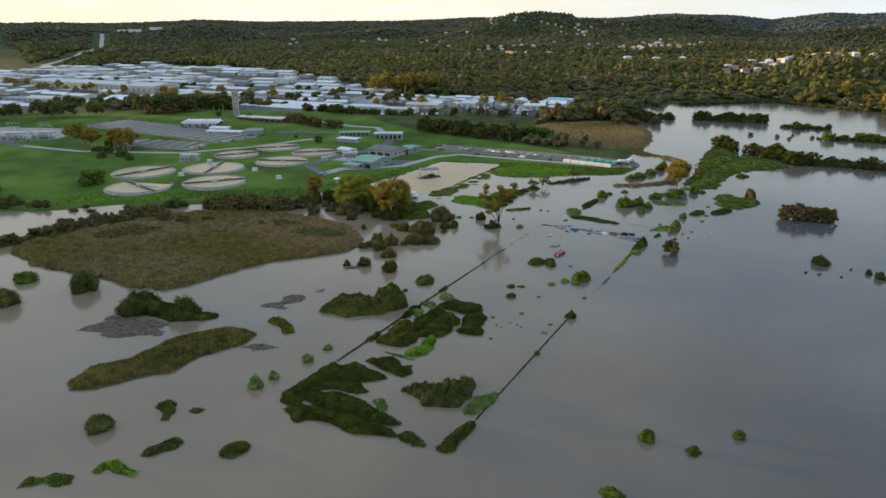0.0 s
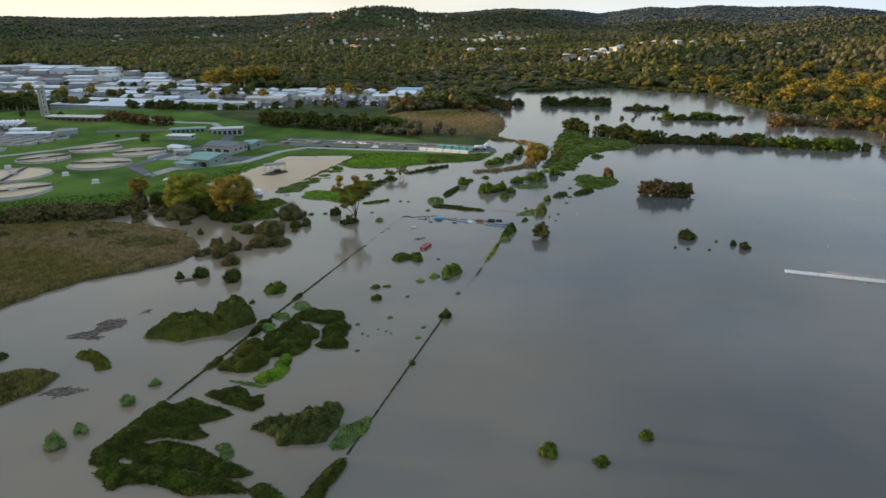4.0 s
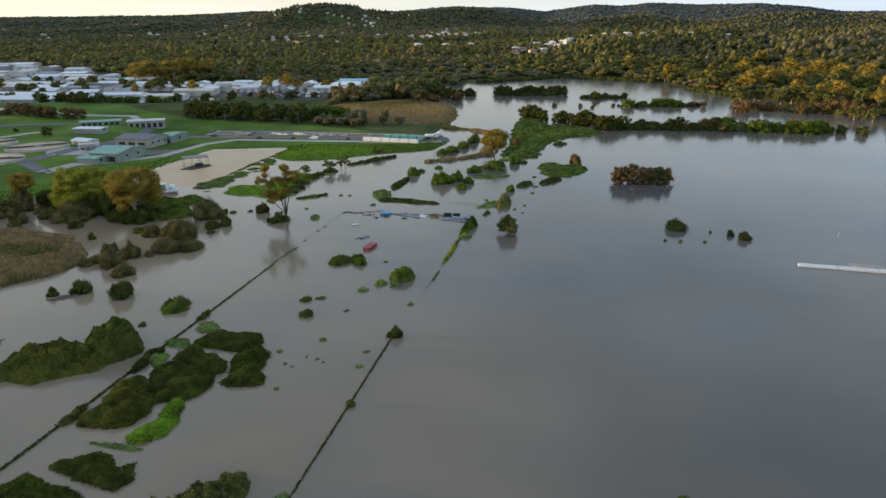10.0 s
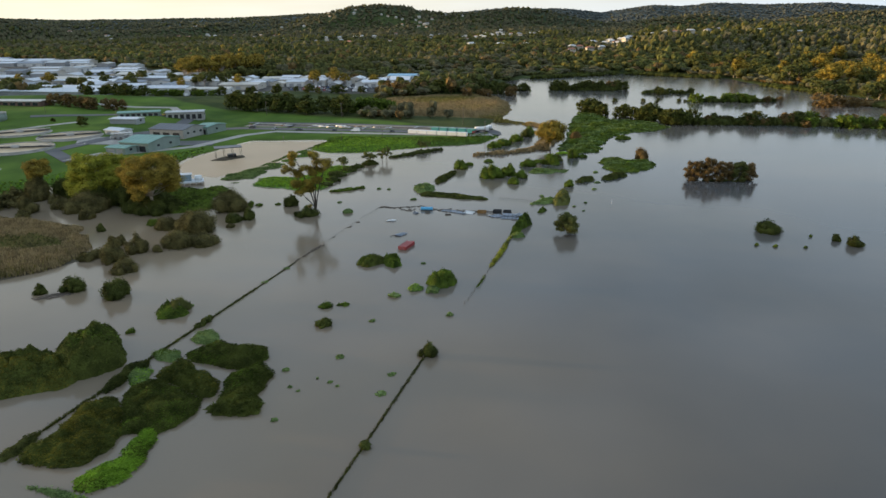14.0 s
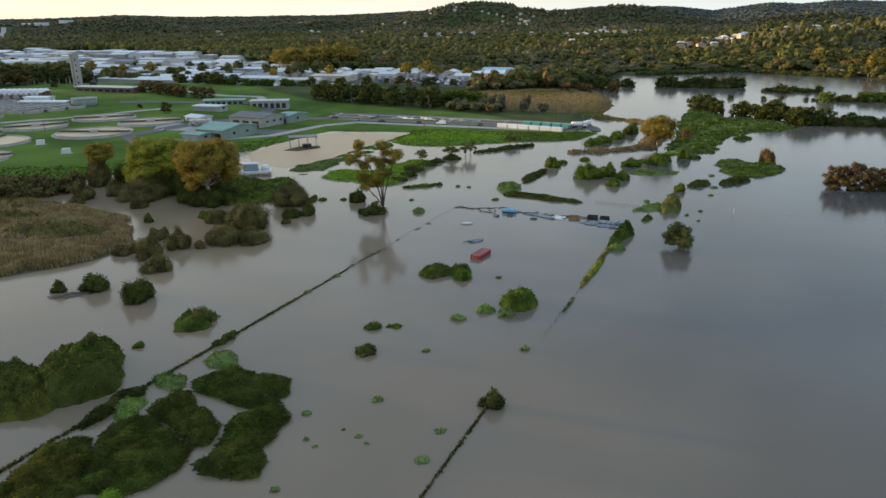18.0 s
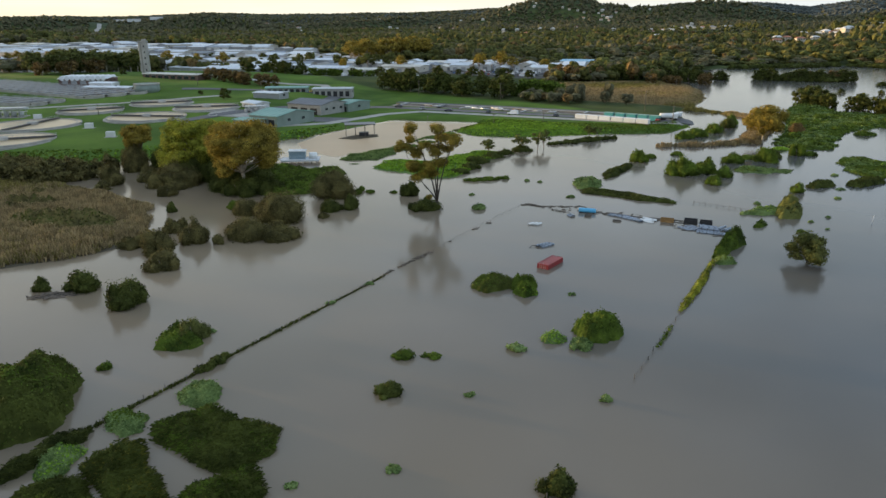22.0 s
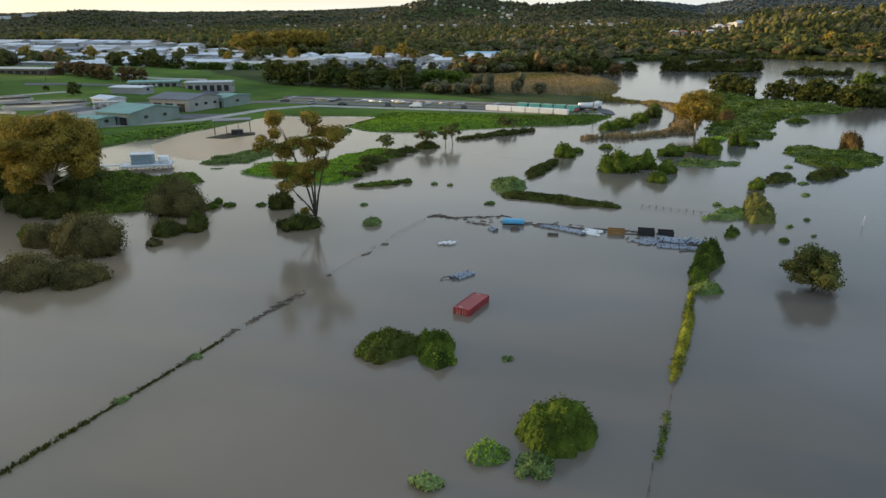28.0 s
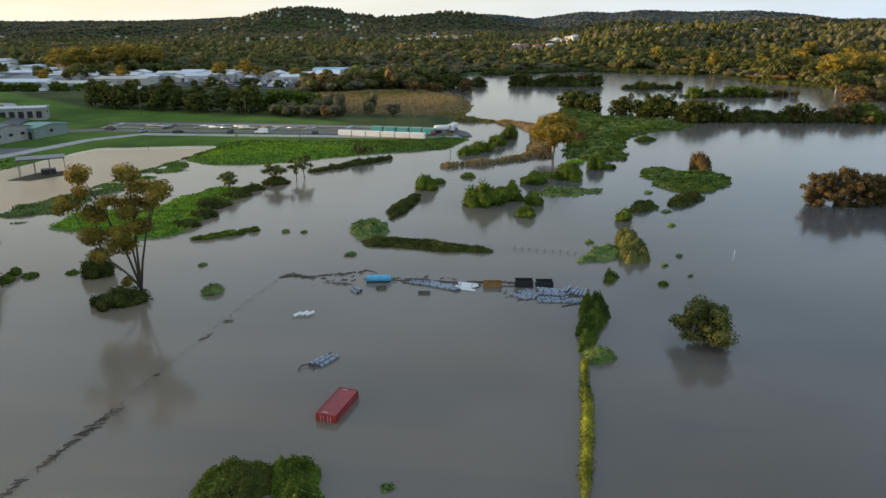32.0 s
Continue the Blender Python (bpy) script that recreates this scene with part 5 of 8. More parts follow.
tree("gum_tree", -100.5, 94, 20.6, 10.5, "gold", "large spreading gum tree with golden crown and pale limbs", PALEBARK, limbs=36, fork=0.26, leaf=0.40, low=0.34, puff=0.32, stems=((-5.5, 1.0, 15.5), (-1.5, -1.0, 17.5), (3.0, 1.5, 17.0), (6.0, -0.5, 14.0), (0.5, 2.5, 16.0)))
for x, y, r, h in ((104, 132.5, 2.7, 8.2), (108.4, 131.5, 2.9, 9.0), (113, 130, 2.8, 8.6), (117.5, 131, 2.5, 7.6), (121.5, 129.5, 2.8, 8.4), (126, 130.5, 2.5, 7.2)):
    tree("swamp_tree", x, y, h, r, ("russet", "olive", "russet")[int(x) % 3], "brownish upright swamp tree in a clump out in the flood", DARKBARK, limbs=17, fork=0.3, leaf=0.42, low=-0.02, puff=0.56)
shrub(115, 130, 9, 1.0, "dark", 0.2, -8, 0.5, "dark undergrowth below a clump of swamp trees")
for x, y, r, h in ((-31.5, 175, 3.4, 5.6), (-26, 179, 2.6, 6.4), (-24, 183, 2.6, 6.6), (-8, 212, 2.8, 5.0), (-42.7, 166, 2.8, 5.4), (-5, 213, 2.2, 4.6)):
    tree("thin_tree", x, y, h, r, "olive", "thin half-bare tree at the edge of the flood", BARK, limbs=8, fork=0.3, leaf=0.4, trunk=0.02, cover=0.7)
def edge_bush(x, y, r, h, kind):
    shrub(x, y, r, h, kind, 0.8, 20, 0.6, "dense bush on the drowned edge of the land" if h < 6 else "tall dense swamp bush at the water's edge", "bush", 1.4)


edge_bush(-134, 112, 6, 6, "dark")
edge_bush(-118, 112, 8, 6.5, "dark")
edge_bush(-104, 108, 7, 4.5, "dark")
edge_bush(-136, 100, 4, 4.5, "mangrove")
edge_bush(-31.5, 175, 4.5, 2.2, "dark")
edge_bush(-44, 150, 5, 2.4, "dark")
edge_bush(-44, 140, 4.5, 2.2, "dark")
edge_bush(-46, 132, 4, 1.8, "dark")
edge_bush(-40, 160, 4.5, 2.0, "dark")
edge_bush(-37, 168, 4, 1.8, "dark")
edge_bush(-8, 204, 4.5, 1.8, "dark")
edge_bush(36, 224, 5, 3.6, "green")
edge_bush(44, 236, 4.5, 4.2, "green")
edge_bush(30, 218, 5, 3, "green")
edge_bush(52, 252, 4, 5, "dark")
edge_bush(55, 262, 3.4, 4.6, "green")
edge_bush(-256, 36, 6, 4, "dark")
edge_bush(-240, 55, 7, 4, "dark")
edge_bush(-226, 92, 8, 4, "dark")
edge_bush(-205, 100, 8, 4, "dark")
edge_bush(-316, 72, 9, 7, "dark")
edge_bush(-300, 76, 8, 4, "dark")
edge_bush(78, 240, 4, 5, "russet")
edge_bush(84, 262, 5, 4, "green")
edge_bush(96, 250, 4, 2.5, "green")
edge_bush(104, 240, 5, 2, "green")
edge_bush(74, 226, 4, 2.5, "green")
edge_bush(112, 268, 6, 2, "green")
edge_bush(126, 284, 6, 2, "green")
edge_bush(100, 290, 6, 2.4, "green")
edge_bush(48, 176, 5, 1.2, "green")
edge_bush(56, 180, 4, 3, "dark")
edge_bush(88, 168, 4, 1.4, "bright")
edge_bush(70, 186, 3, 1.4, "green")
edge_bush(62, 196, 4, 1.4, "bright")
edge_bush(24, 178, 3, 1.2, "green")
edge_bush(14, 170, 3, 1.4, "green")


def drowned_bush(x, y, r, h, kind):
    shrub(x, y, r * 1.32, h * 1.15, kind, 0.95, x * 7 % 180, 0.4, ("olive brown mangrove bush rising from brown flood water" if kind == "mangrove" else "dense dark bush in a drowned thicket below tall trees"), "mangrove_bush" if kind == "mangrove" else "bush", 2.0)


drowned_bush(-74.2, 94.4, 4.9, 6.5, "mangrove")
drowned_bush(-69.1, 79.6, 2.5, 2.8, "dark")
drowned_bush(-65.0, 82.3, 1.9, 2.9, "dark")
drowned_bush(-68.5, 72.4, 1.2, 1.2, "mangrove")
drowned_bush(-72.0, 54.5, 4.1, 3.4, "mangrove")
drowned_bush(-79.0, 53.3, 4.2, 4.0, "mangrove")
drowned_bush(-78.1, 68.6, 5.3, 6.3, "mangrove")
drowned_bush(-88.8, 71.7, 3.0, 3.4, "mangrove")
drowned_bush(-94.9, 77.1, 2.1, 1.8, "green")
drowned_bush(-88.5, 48.1, 3.1, 4.4, "mangrove")
drowned_bush(-82.8, 47.8, 1.1, 2.3, "mangrove")
drowned_bush(-97.8, 53.3, 1.7, 3.1, "mangrove")
drowned_bush(-96.4, 55.6, 1.1, 3.1, "mangrove")
drowned_bush(-85.1, 30.9, 3.0, 3.3, "mangrove")
drowned_bush(-92.0, 39.6, 2.9, 4.9, "mangrove")
drowned_bush(-97.7, 43.2, 1.6, 3.0, "mangrove")
drowned_bush(-100.2, 41.2, 1.9, 2.3, "mangrove")
drowned_bush(-108.7, 69.8, 1.2, 2.0, "dark")
drowned_bush(-120.3, 85.8, 2.4, 3.0, "mangrove")
drowned_bush(-106.2, 96.3, 5.8, 4.6, "dark")
drowned_bush(-127.0, 98.5, 6.8, 5.8, "mangrove")
drowned_bush(-124.1, 104.7, 5.8, 7.5, "dark")
drowned_bush(-145.2, 122.1, 4.3, 7.0, "dark")
drowned_bush(-154.0, 117.5, 4.4, 7.0, "mangrove")
drowned_bush(-151.0, 114.0, 3.0, 5.5, "mangrove")
drowned_bush(-114.9, 106.3, 5.7, 7.0, "dark")
drowned_bush(-109.3, 119.5, 5.0, 4.1, "dark")
drowned_bush(-100.0, 91.0, 4.6, 5.0, "dark")
drowned_bush(-95.0, 96.0, 4.6, 4.2, "dark")
drowned_bush(-102.5, 99.0, 5.0, 5.0, "dark")
drowned_bush(-145.2, 94.7, 2.4, 6.5, "mangrove")
drowned_bush(-158.2, 111.0, 2.6, 7.0, "mangrove")
drowned_bush(-143.4, 109.7, 1.9, 4.4, "mangrove")
drowned_bush(-68.8, 98.4, 1.4, 0.8, "green")
drowned_bush(-65.8, 100.3, 1.2, 0.7, "green")
drowned_bush(-58.9, 101.4, 1.0, 0.5, "green")

# ---- tree belts: a few grown trees, set out again and again ----
def spare_tree(name, h, r, kind, label, bark=BARK, leaf=0.95, limbs=11, fork=0.3, low=0.1, puff=0.52):
    return tree(name, 0, -900, h, r, kind, label, bark, limbs, 0.022, fork, leaf * 1.2, cover=1.05, split=False, low=low, puff=puff)


def plant(template, places, group, label):
    for x, y, s in places:
        ob = copy_thing(template, pose(x, y, ground_z(x, y) - 0.1, 0, 0, RNG.uniform(0, 360)) @ Matrix.Diagonal((s * RNG.uniform(0.85, 1.2), s * RNG.uniform(0.85, 1.2), s, 1)))
        tagged(ob, label, "tree", group)


T_DARK = [spare_tree("swamp_oak", 10, 5.2, "dark", "dark swamp oak in a belt of trees"), spare_tree("swamp_oak", 9, 5.6, "green", "green swamp oak in a belt of trees")]
T_GOLD = [spare_tree("gum_tree", 20, 7.5, "gold", "sunlit golden gum tree", PALEBARK, 1.15, low=0.38), spare_tree("gum_tree", 18, 7, "olive", "olive gum tree", PALEBARK, 1.15, low=0.35)]
T_MANG = [spare_tree("mangrove", 8, 4.4, "mangrove", "olive brown mangrove", leaf=0.72, limbs=12, low=0.05), spare_tree("mangrove", 7, 4.8, "mangrove", "olive brown mangrove", leaf=0.72, limbs=12, low=0.0)]
T_RUST = [spare_tree("paperbark_tree", 10, 4.6, "russet", "russet paperbark tree", PALEBARK, 0.9)]


def row(x0, y0, x1, y1, n, spread, lo, hi):
    return [(x0 + (x1 - x0) * (i + RNG.uniform(0.1, 0.9)) / n + RNG.normal(0, spread), y0 + (y1 - y0) * (i + RNG.uniform(0.1, 0.9)) / n + RNG.normal(0, spread), RNG.uniform(lo, hi)) for i in range(n)]


G = "belt of trees standing in the flood"
M = "mangroves round the reed marsh"
plant(T_MANG[0], row(-264, 12, -250, 44, 14, 4, 0.6, 1.0), M, "olive brown mangrove at the edge of a reed marsh")
plant(T_MANG[1], row(-256, 42, -222, 72, 16, 5, 0.6, 1.0), M, "olive brown mangrove at the edge of a reed marsh")
plant(T_MANG[0], row(-222, 50, -190, 66, 9, 6, 0.4, 0.65), M, "low mangrove standing among marsh reeds")
plant(T_MANG[1], row(-300, 70, -225, 84, 10, 3, 0.3, 0.5), M, "low olive mangrove along a channel")
plant(T_MANG[0], row(-206, 90, -158, 98, 20, 3, 0.7, 1.05), M, "olive brown mangrove along a channel below the lawn")
plant(T_MANG[1], row(-208, 98, -160, 106, 20, 3, 0.7, 1.05), M, "olive brown mangrove along a channel below the lawn")
plant(T_MANG[0], row(-186, 76, -140, 88, 9, 5, 0.35, 0.6), M, "low mangrove standing among marsh reeds")
thicket(152, 297, 232, 281, 9, 5.0, "dark", 0.9, "dense dark undergrowth of a tree belt in the flood", "thicket", 1.5)
thicket(230, 282, 296, 262, 11, 5.5, "olive", 0.9, "dense olive undergrowth of a tree belt in the flood", "thicket", 1.5)
thicket(115, 541, 180, 528, 12, 5.5, "dark", 1.1, "dense dark undergrowth of a distant tree belt", "thicket", 1.5)
thicket(192, 497, 232, 488, 8, 3.5, "dark", 1.1, "low dark undergrowth in the flood", "thicket", 1.5)
thicket(214, 420, 275, 416, 8, 3.5, "dark", 1.0, "low dark undergrowth of a tree belt in the flood", "thicket", 1.5)
thicket(330, 372, 420, 318, 18, 6, "olive", 1.1, "olive scrub along the flooded far shore", "thicket", 1.4)
thicket(300, 395, 352, 372, 14, 5, "russet", 1.1, "russet scrub along the flooded far shore", "thicket", 1.4)
thicket(330, 560, 345, 470, 12, 4, "dark", 1.2, "dark scrub along the flooded far shore", "thicket", 1.3)
thicket(120, 686, 236, 744, 14, 5, "dark", 1.4, "dark scrub along the flooded far shore", "thicket", 1.2)
thicket(244, 742, 326, 655, 14, 5, "dark", 1.4, "dark scrub along the flooded far shore", "thicket", 1.2)
plant(T_DARK[0], [(108, 361, 1.0), (113, 357, 1.15), (116, 350, 1.0), (118, 344, 0.9), (114, 370, 1.0), (128, 331, 1.0), (133, 337, 0.8), (135, 325, 0.9), (138, 319, 1.0), (141, 317, 1.2), (144, 314, 1.1), (148, 313, 0.9), (149, 299, 1.0), (150, 294, 1.1), (153, 292, 1.1), (158, 293, 0.9), (150, 341, 0.9)], G, "dark round-headed swamp oak on a wetland islet")
plant(T_DARK[0], row(152, 297, 230, 282, 15, 3, 0.55, 1.0), G, "dark swamp oak standing in a belt in the flood")
plant(T_DARK[1], row(225, 283, 296, 262, 12, 4, 0.6, 1.05), G, "green swamp oak standing in a belt in the flood")
plant(T_RUST[0], row(175, 293, 285, 272, 12, 4, 0.6, 1.0), G, "russet swamp tree standing in a belt in the flood")
plant(T_DARK[0], row(115, 541, 180, 528, 14, 4, 0.65, 1.15), G, "dark tree in a distant belt in the flood")
plant(T_RUST[0], row(150, 540, 182, 530, 4, 3, 0.9, 1.1), G, "russet tree in a distant belt in the flood")
plant(T_DARK[0], row(192, 497, 232, 488, 6, 4, 0.5, 0.8), G, "dark tree in a distant belt in the flood")
plant(T_DARK[1], row(214, 420, 262, 418, 8, 3, 0.6, 1.0), G, "green swamp oak standing in a belt in the flood")
plant(T_RUST[0], row(250, 420, 275, 415, 4, 3, 0.6, 0.8), G, "russet swamp tree standing in the flood")
plant(T_DARK[0], row(150, 430, 215, 425, 6, 5, 0.3, 0.45), G, "small dark tree standing in the flood")
plant(T_RUST[0], row(300, 380, 380, 345, 14, 10, 0.8, 1.3), "trees on the far shore", "russet paperbark on the far shore of the flood")
plant(T_GOLD[1], row(330, 440, 440, 350, 16, 14, 0.75, 1.1), "trees on the far shore", "tall olive gum tree on the far shore")
for k, (x, y) in enumerate(zip(RNG.uniform(335, 560, 150), RNG.uniform(330, 800, 150))):
    if inside(LAND, np.array([x]), np.array([y]))[1][0] > 8:
        plant(T_GOLD[k % 3 > 0], [(x, y, RNG.uniform(0.7, 1.2))], "trees on the far shore", ("sunlit golden gum tree on the far shore", "tall olive gum tree on the far shore")[k % 3 > 0])
plant(T_DARK[0], row(300, 255, 330, 250, 3, 3, 0.5, 0.7), G, "dark round bush tree alone in the flood")
plant(T_DARK[1], row(352, 300, 420, 270, 7, 8, 0.7, 1.0), "trees on the far shore", "green tree on the flooded far shore")
plant(T_GOLD[1], row(345, 320, 420, 300, 6, 8, 0.6, 0.8), "trees on the far shore", "olive gum tree on the flooded far shore")
D = "dark trees between lawn and yards"
plant(T_DARK[0], row(-150, 384, -68, 356, 15, 5, 0.95, 1.35), D, "large dark spreading tree beside the lawn")
plant(T_DARK[1], row(-60, 372, -30, 358, 6, 4, 0.9, 1.2), D, "large dark spreading tree beside the lawn")
plant(T_RUST[0], row(-42, 503, -14, 490, 7, 4, 1.0, 1.4), "russet trees by the reed field", "russet paperbark beside a brown reed field")
plant(T_DARK[0], row(-5, 512, 62, 520, 12, 8, 0.9, 1.3), "dark trees by the reed field", "dark swamp oak behind a brown reed field")
plant(T_RUST[0], row(30, 470, 66, 500, 7, 6, 0.7, 1.1), "russet trees by the reed field", "russet paperbark beside the flooded lagoon")
plant(T_DARK[0], row(60, 510, 90, 545, 8, 8, 0.6, 1.0), "dark trees by the reed field", "dark tree at the edge of the lagoon")
plant(T_GOLD[0], row(-300, 700, -205, 760, 16, 12, 1.0, 1.35), "tall gums behind the yards", "tall sunlit gum tree behind industrial sheds")
plant(T_GOLD[0], row(-408, 238, -345, 222, 12, 5, 0.6, 0.85), "gums beside the works", "golden gum tree beside the treatment works")
plant(T_GOLD[1], row(-580, 330, -480, 368, 18, 8, 0.7, 1.0), "gums beside the works", "olive gum tree beside the treatment works")
plant(T_DARK[1], row(-375, 222, -318, 196, 8, 6, 0.4, 0.7) + [(-301, 123, 1.0), (-303, 128, 0.8), (-350, 96, 0.8), (-358, 102, 0.7)], "gums beside the works", "green bushy tree beside the treatment works")
plant(T_GOLD[1], row(-458, 408, -384, 456, 20, 7, 0.85, 1.15), "gums behind the works", "olive gum tree behind the treatment works")
plant(T_RUST[0], row(-440, 400, -400, 425, 5, 6, 1.0, 1.3), "gums behind the works", "russet tree behind the treatment works")
plant(T_DARK[0], row(-300, 462, -235, 440, 10, 4, 0.7, 1.0), "hedge behind the tower", "dark tree in a hedge behind the tower")
plant(T_RUST[0], row(-276, 368, -222, 364, 12, 4, 0.7, 1.0), "hedge behind the tower", "brownish tree on the lawn by the works")
plant(T_DARK[0], [(-212, 279, 0.65), (-240, 300, 0.25), (-320, 380, 0.5), (-355, 384, 0.5)], "lawn trees", "round dark tree on a mown lawn")
plant(T_GOLD[1], row(-600, 500, -300, 640, 16, 30, 0.5, 0.8), "trees among the sheds", "olive tree between industrial sheds")
plant(T_GOLD[0], [(-118, 570, 0.8), (-100, 585, 0.9), (-88, 580, 0.7), (-60, 590, 0.6), (-190, 560, 0.7), (-240, 540, 0.6)], "trees among the sheds", "golden tree between industrial sheds")
plant(T_DARK[0], row(-210, 480, -60, 520, 12, 8, 0.5, 0.9), "trees among the sheds", "dark tree at the edge of the yards")
SHEDS = "trees among the sheds"
plant(T_GOLD[1], row(-640, 462, -420, 520, 22, 10, 0.5, 0.8), SHEDS, "olive tree between industrial sheds")
plant(T_GOLD[0], row(-900, 640, -420, 600, 26, 22, 0.5, 0.8), SHEDS, "golden tree between industrial sheds")
plant(T_DARK[0], row(-760, 760, -200, 640, 30, 26, 0.6, 1.0), SHEDS, "dark tree between industrial sheds")
plant(T_GOLD[1], row(-420, 560, -180, 640, 18, 20, 0.5, 0.9), SHEDS, "olive tree between industrial sheds")
plant(T_DARK[1], row(-330, 486, -190, 470, 26, 3, 0.5, 0.75), "hedge below the warehouses", "dark tree in a hedge below warehouses")
for t in (*T_DARK, *T_GOLD, *T_RUST, *T_MANG):
    for o in (*t.children, t):
        bpy.data.objects.remove(o)

# ---- things adrift ----
RED = mat("red_container_paint", (0.25, 0.028, 0.03), 0.5, vary=0.25, scale=0.8, fine=6, bump=0.002)
MARK = mat("white_marking", (0.7, 0.68, 0.66), 0.6, vary=0.15)
WHITE = mat("white_paint", (0.78, 0.78, 0.77), 0.5, vary=0.1, scale=0.3)
BLUE = mat("sky_blue_plastic", (0.10, 0.42, 0.68), 0.4, vary=0.15, scale=1.0)
PIPE = mat("grey_pipe", (0.26, 0.30, 0.36), 0.5, vary=0.25, scale=1.5, obj=True)
BLACK = mat("black_plastic", (0.025, 0.025, 0.027), 0.5, vary=0.3)
RUSTY = mat("ochre_skip", (0.30, 0.17, 0.06), 0.8, vary=0.4, scale=0.9)
# near-black panel colour that stands for the shade inside doorways and crates
OPENSHADE = mat("opening_shade", (0.02, 0.02, 0.022), 0.7, vary=0.2)


def shipping_container(x, y, rz):
    root = thing("shipping_container", x, y, -1.62, rz, "red steel shipping container adrift, deep in flood water", "container")
    L, W, H = 6.06, 2.44, 2.59
    n = 44
    for side in (-1, 1):
        bm = bmesh.new()
        prev = None
        for i in range(n + 1):
            yy = side * (W / 2 - 0.06 + (0.03 if i % 4 in (1, 2) else -0.005))
            xx = -L / 2 + 0.12 + (L - 0.24) * i / n
            cur = [bm.verts.new((xx, yy, 0.15)), bm.verts.new((xx, yy, H - 0.1))]
            if prev:
                bm.faces.new((prev[0], cur[0], cur[1], prev[1]))
            prev = cur
        part("side_panel", bm, RED, root, "corrugated red side panel")
    bm = bmesh.new()
    prev = None
    for i in range(37):
        zz = H - 0.05 + (0.009 if i % 3 == 1 else 0)
        xx = -L / 2 + 0.1 + (L - 0.2) * i / 36
        cur = [bm.verts.new((xx, -W / 2 + 0.08, zz)), bm.verts.new((xx, W / 2 - 0.08, zz))]
        if prev:
            bm.faces.new((prev[0], cur[0], cur[1], prev[1]))
        prev = cur
    part("roof", bm, RED, root)
    for sy in (-1, 1):
        part("rail", box_bm(L, 0.1, 0.14, 0, sy * (W / 2 - 0.05), H - 0.14, bevel=0.015), RED, root)
        part("rail", box_bm(L, 0.1, 0.16, 0, sy * (W / 2 - 0.05), 0, bevel=0.015), RED, root)
    for sx in (-1, 1):
        part("end_panel", box_bm(0.06, W - 0.2, H - 0.2, sx * (L / 2 - 0.06), 0, 0.1), RED, root)
        part("header", box_bm(0.1, W, 0.16, sx * (L / 2 - 0.05), 0, H - 0.16, bevel=0.015), RED, root)
        for sy in (-1, 1):
            post = part("corner_post", box_bm(0.14, 0.14, H, sx * (L / 2 - 0.07), sy * (W / 2 - 0.07), 0, bevel=0.01), RED, root)
            part("corner_casting", box_bm(0.18, 0.17, 0.12, sx * (L / 2 - 0.085), sy * (W / 2 - 0.08), H - 0.1, bevel=0.02), RED, root)
        part("marking_bar", box_bm(0.09, 0.6, 0.006, sx * (L / 2 - 0.4), 0.25, H + 0.006), MARK, root, "faded white marking bar")
    for k in (-0.6, -0.25, 0.25, 0.6):
        part("lock_rod", tube_bm([(-L / 2 - 0.03, k, 0.2), (-L / 2 - 0.03, k, H - 0.2)], [0.02, 0.02], 6), STEEL, root)


def pipe_mesh(L, r, wall=0.85):
    bm = bmesh.new()
    rings = [[bm.verts.new((x, q * math.cos(k * math.tau / 14), q * math.sin(k * math.tau / 14))) for k in range(14)] for x, q in ((-L / 2, r), (-L * 0.36, r), (-L * 0.32, r * 1.03), (-L * 0.02, r), (L * 0.02, r * 1.03), (L * 0.32, r), (L * 0.36, r * 1.03), (L / 2, r), (L / 2, r * wall), (-L / 2, r * wall))]
    for j, (a, b) in enumerate(zip(rings, rings[1:] + rings[:1])):
        for k in range(14):
            bm.faces.new((a[k], a[(k + 1) % 14], b[(k + 1) % 14], b[k])).material_index = 1 if j in (1, 3, 5) else 0
    me = bpy.data.meshes.new("pipe")
    bm.to_mesh(me)
    bm.free()
    return me


def pipe_bundle(x, y, rz, L, r, nx, nz, material, label):
    root = thing("pipe_bundle", x, y, 0, rz, label, "pipes", "pipes in the debris line")
    me = pipe_mesh(L, r)
    me.materials.append(material)
    me.materials.append(BLACK if material is PIPE else material)
    for k in range(nz):
        for i in range(nx - k):
            ob = piece("pipe", me, root)
            ob.location = (RNG.normal(0, 0.30), (i - (nx - 1 - k) / 2) * 2.6 * r, r * 0.55 + k * 1.75 * r + RNG.normal(0, 0.05))
            ob.rotation_euler = (RNG.uniform(0, 6), RNG.normal(0, 0.02), RNG.normal(0, 0.06))
    for sx in (-0.3, 0.3) if nx > 3 else ():
        part("strap", box_bm(0.07, nx * 1.9 * r, 0.02, sx * L, 0, r * 1.62 + (nz - 1) * 1.6 * r), BLACK, root)


def open_crate(x, y, rz, material, label, L=2.4, W=1.5, H=1.1):
    root = thing("open_crate", x, y, -0.25, rz, label, "crate")
    for sx in (-1, 1):
        part("side", box_bm(0.06, W, H, sx * L / 2, 0, 0), material, root)
    for sy in (-1, 1):
        part("side", box_bm(L, 0.06, H, 0, sy * W / 2, 0), material, root)
        part("lip", box_bm(L + 0.12, 0.1, 0.08, 0, sy * W / 2, H, bevel=0.01), material, root)
    part("floor_panel", box_bm(L - 0.1, W - 0.1, 0.05, 0, 0, 0.1), OPENSHADE, root)


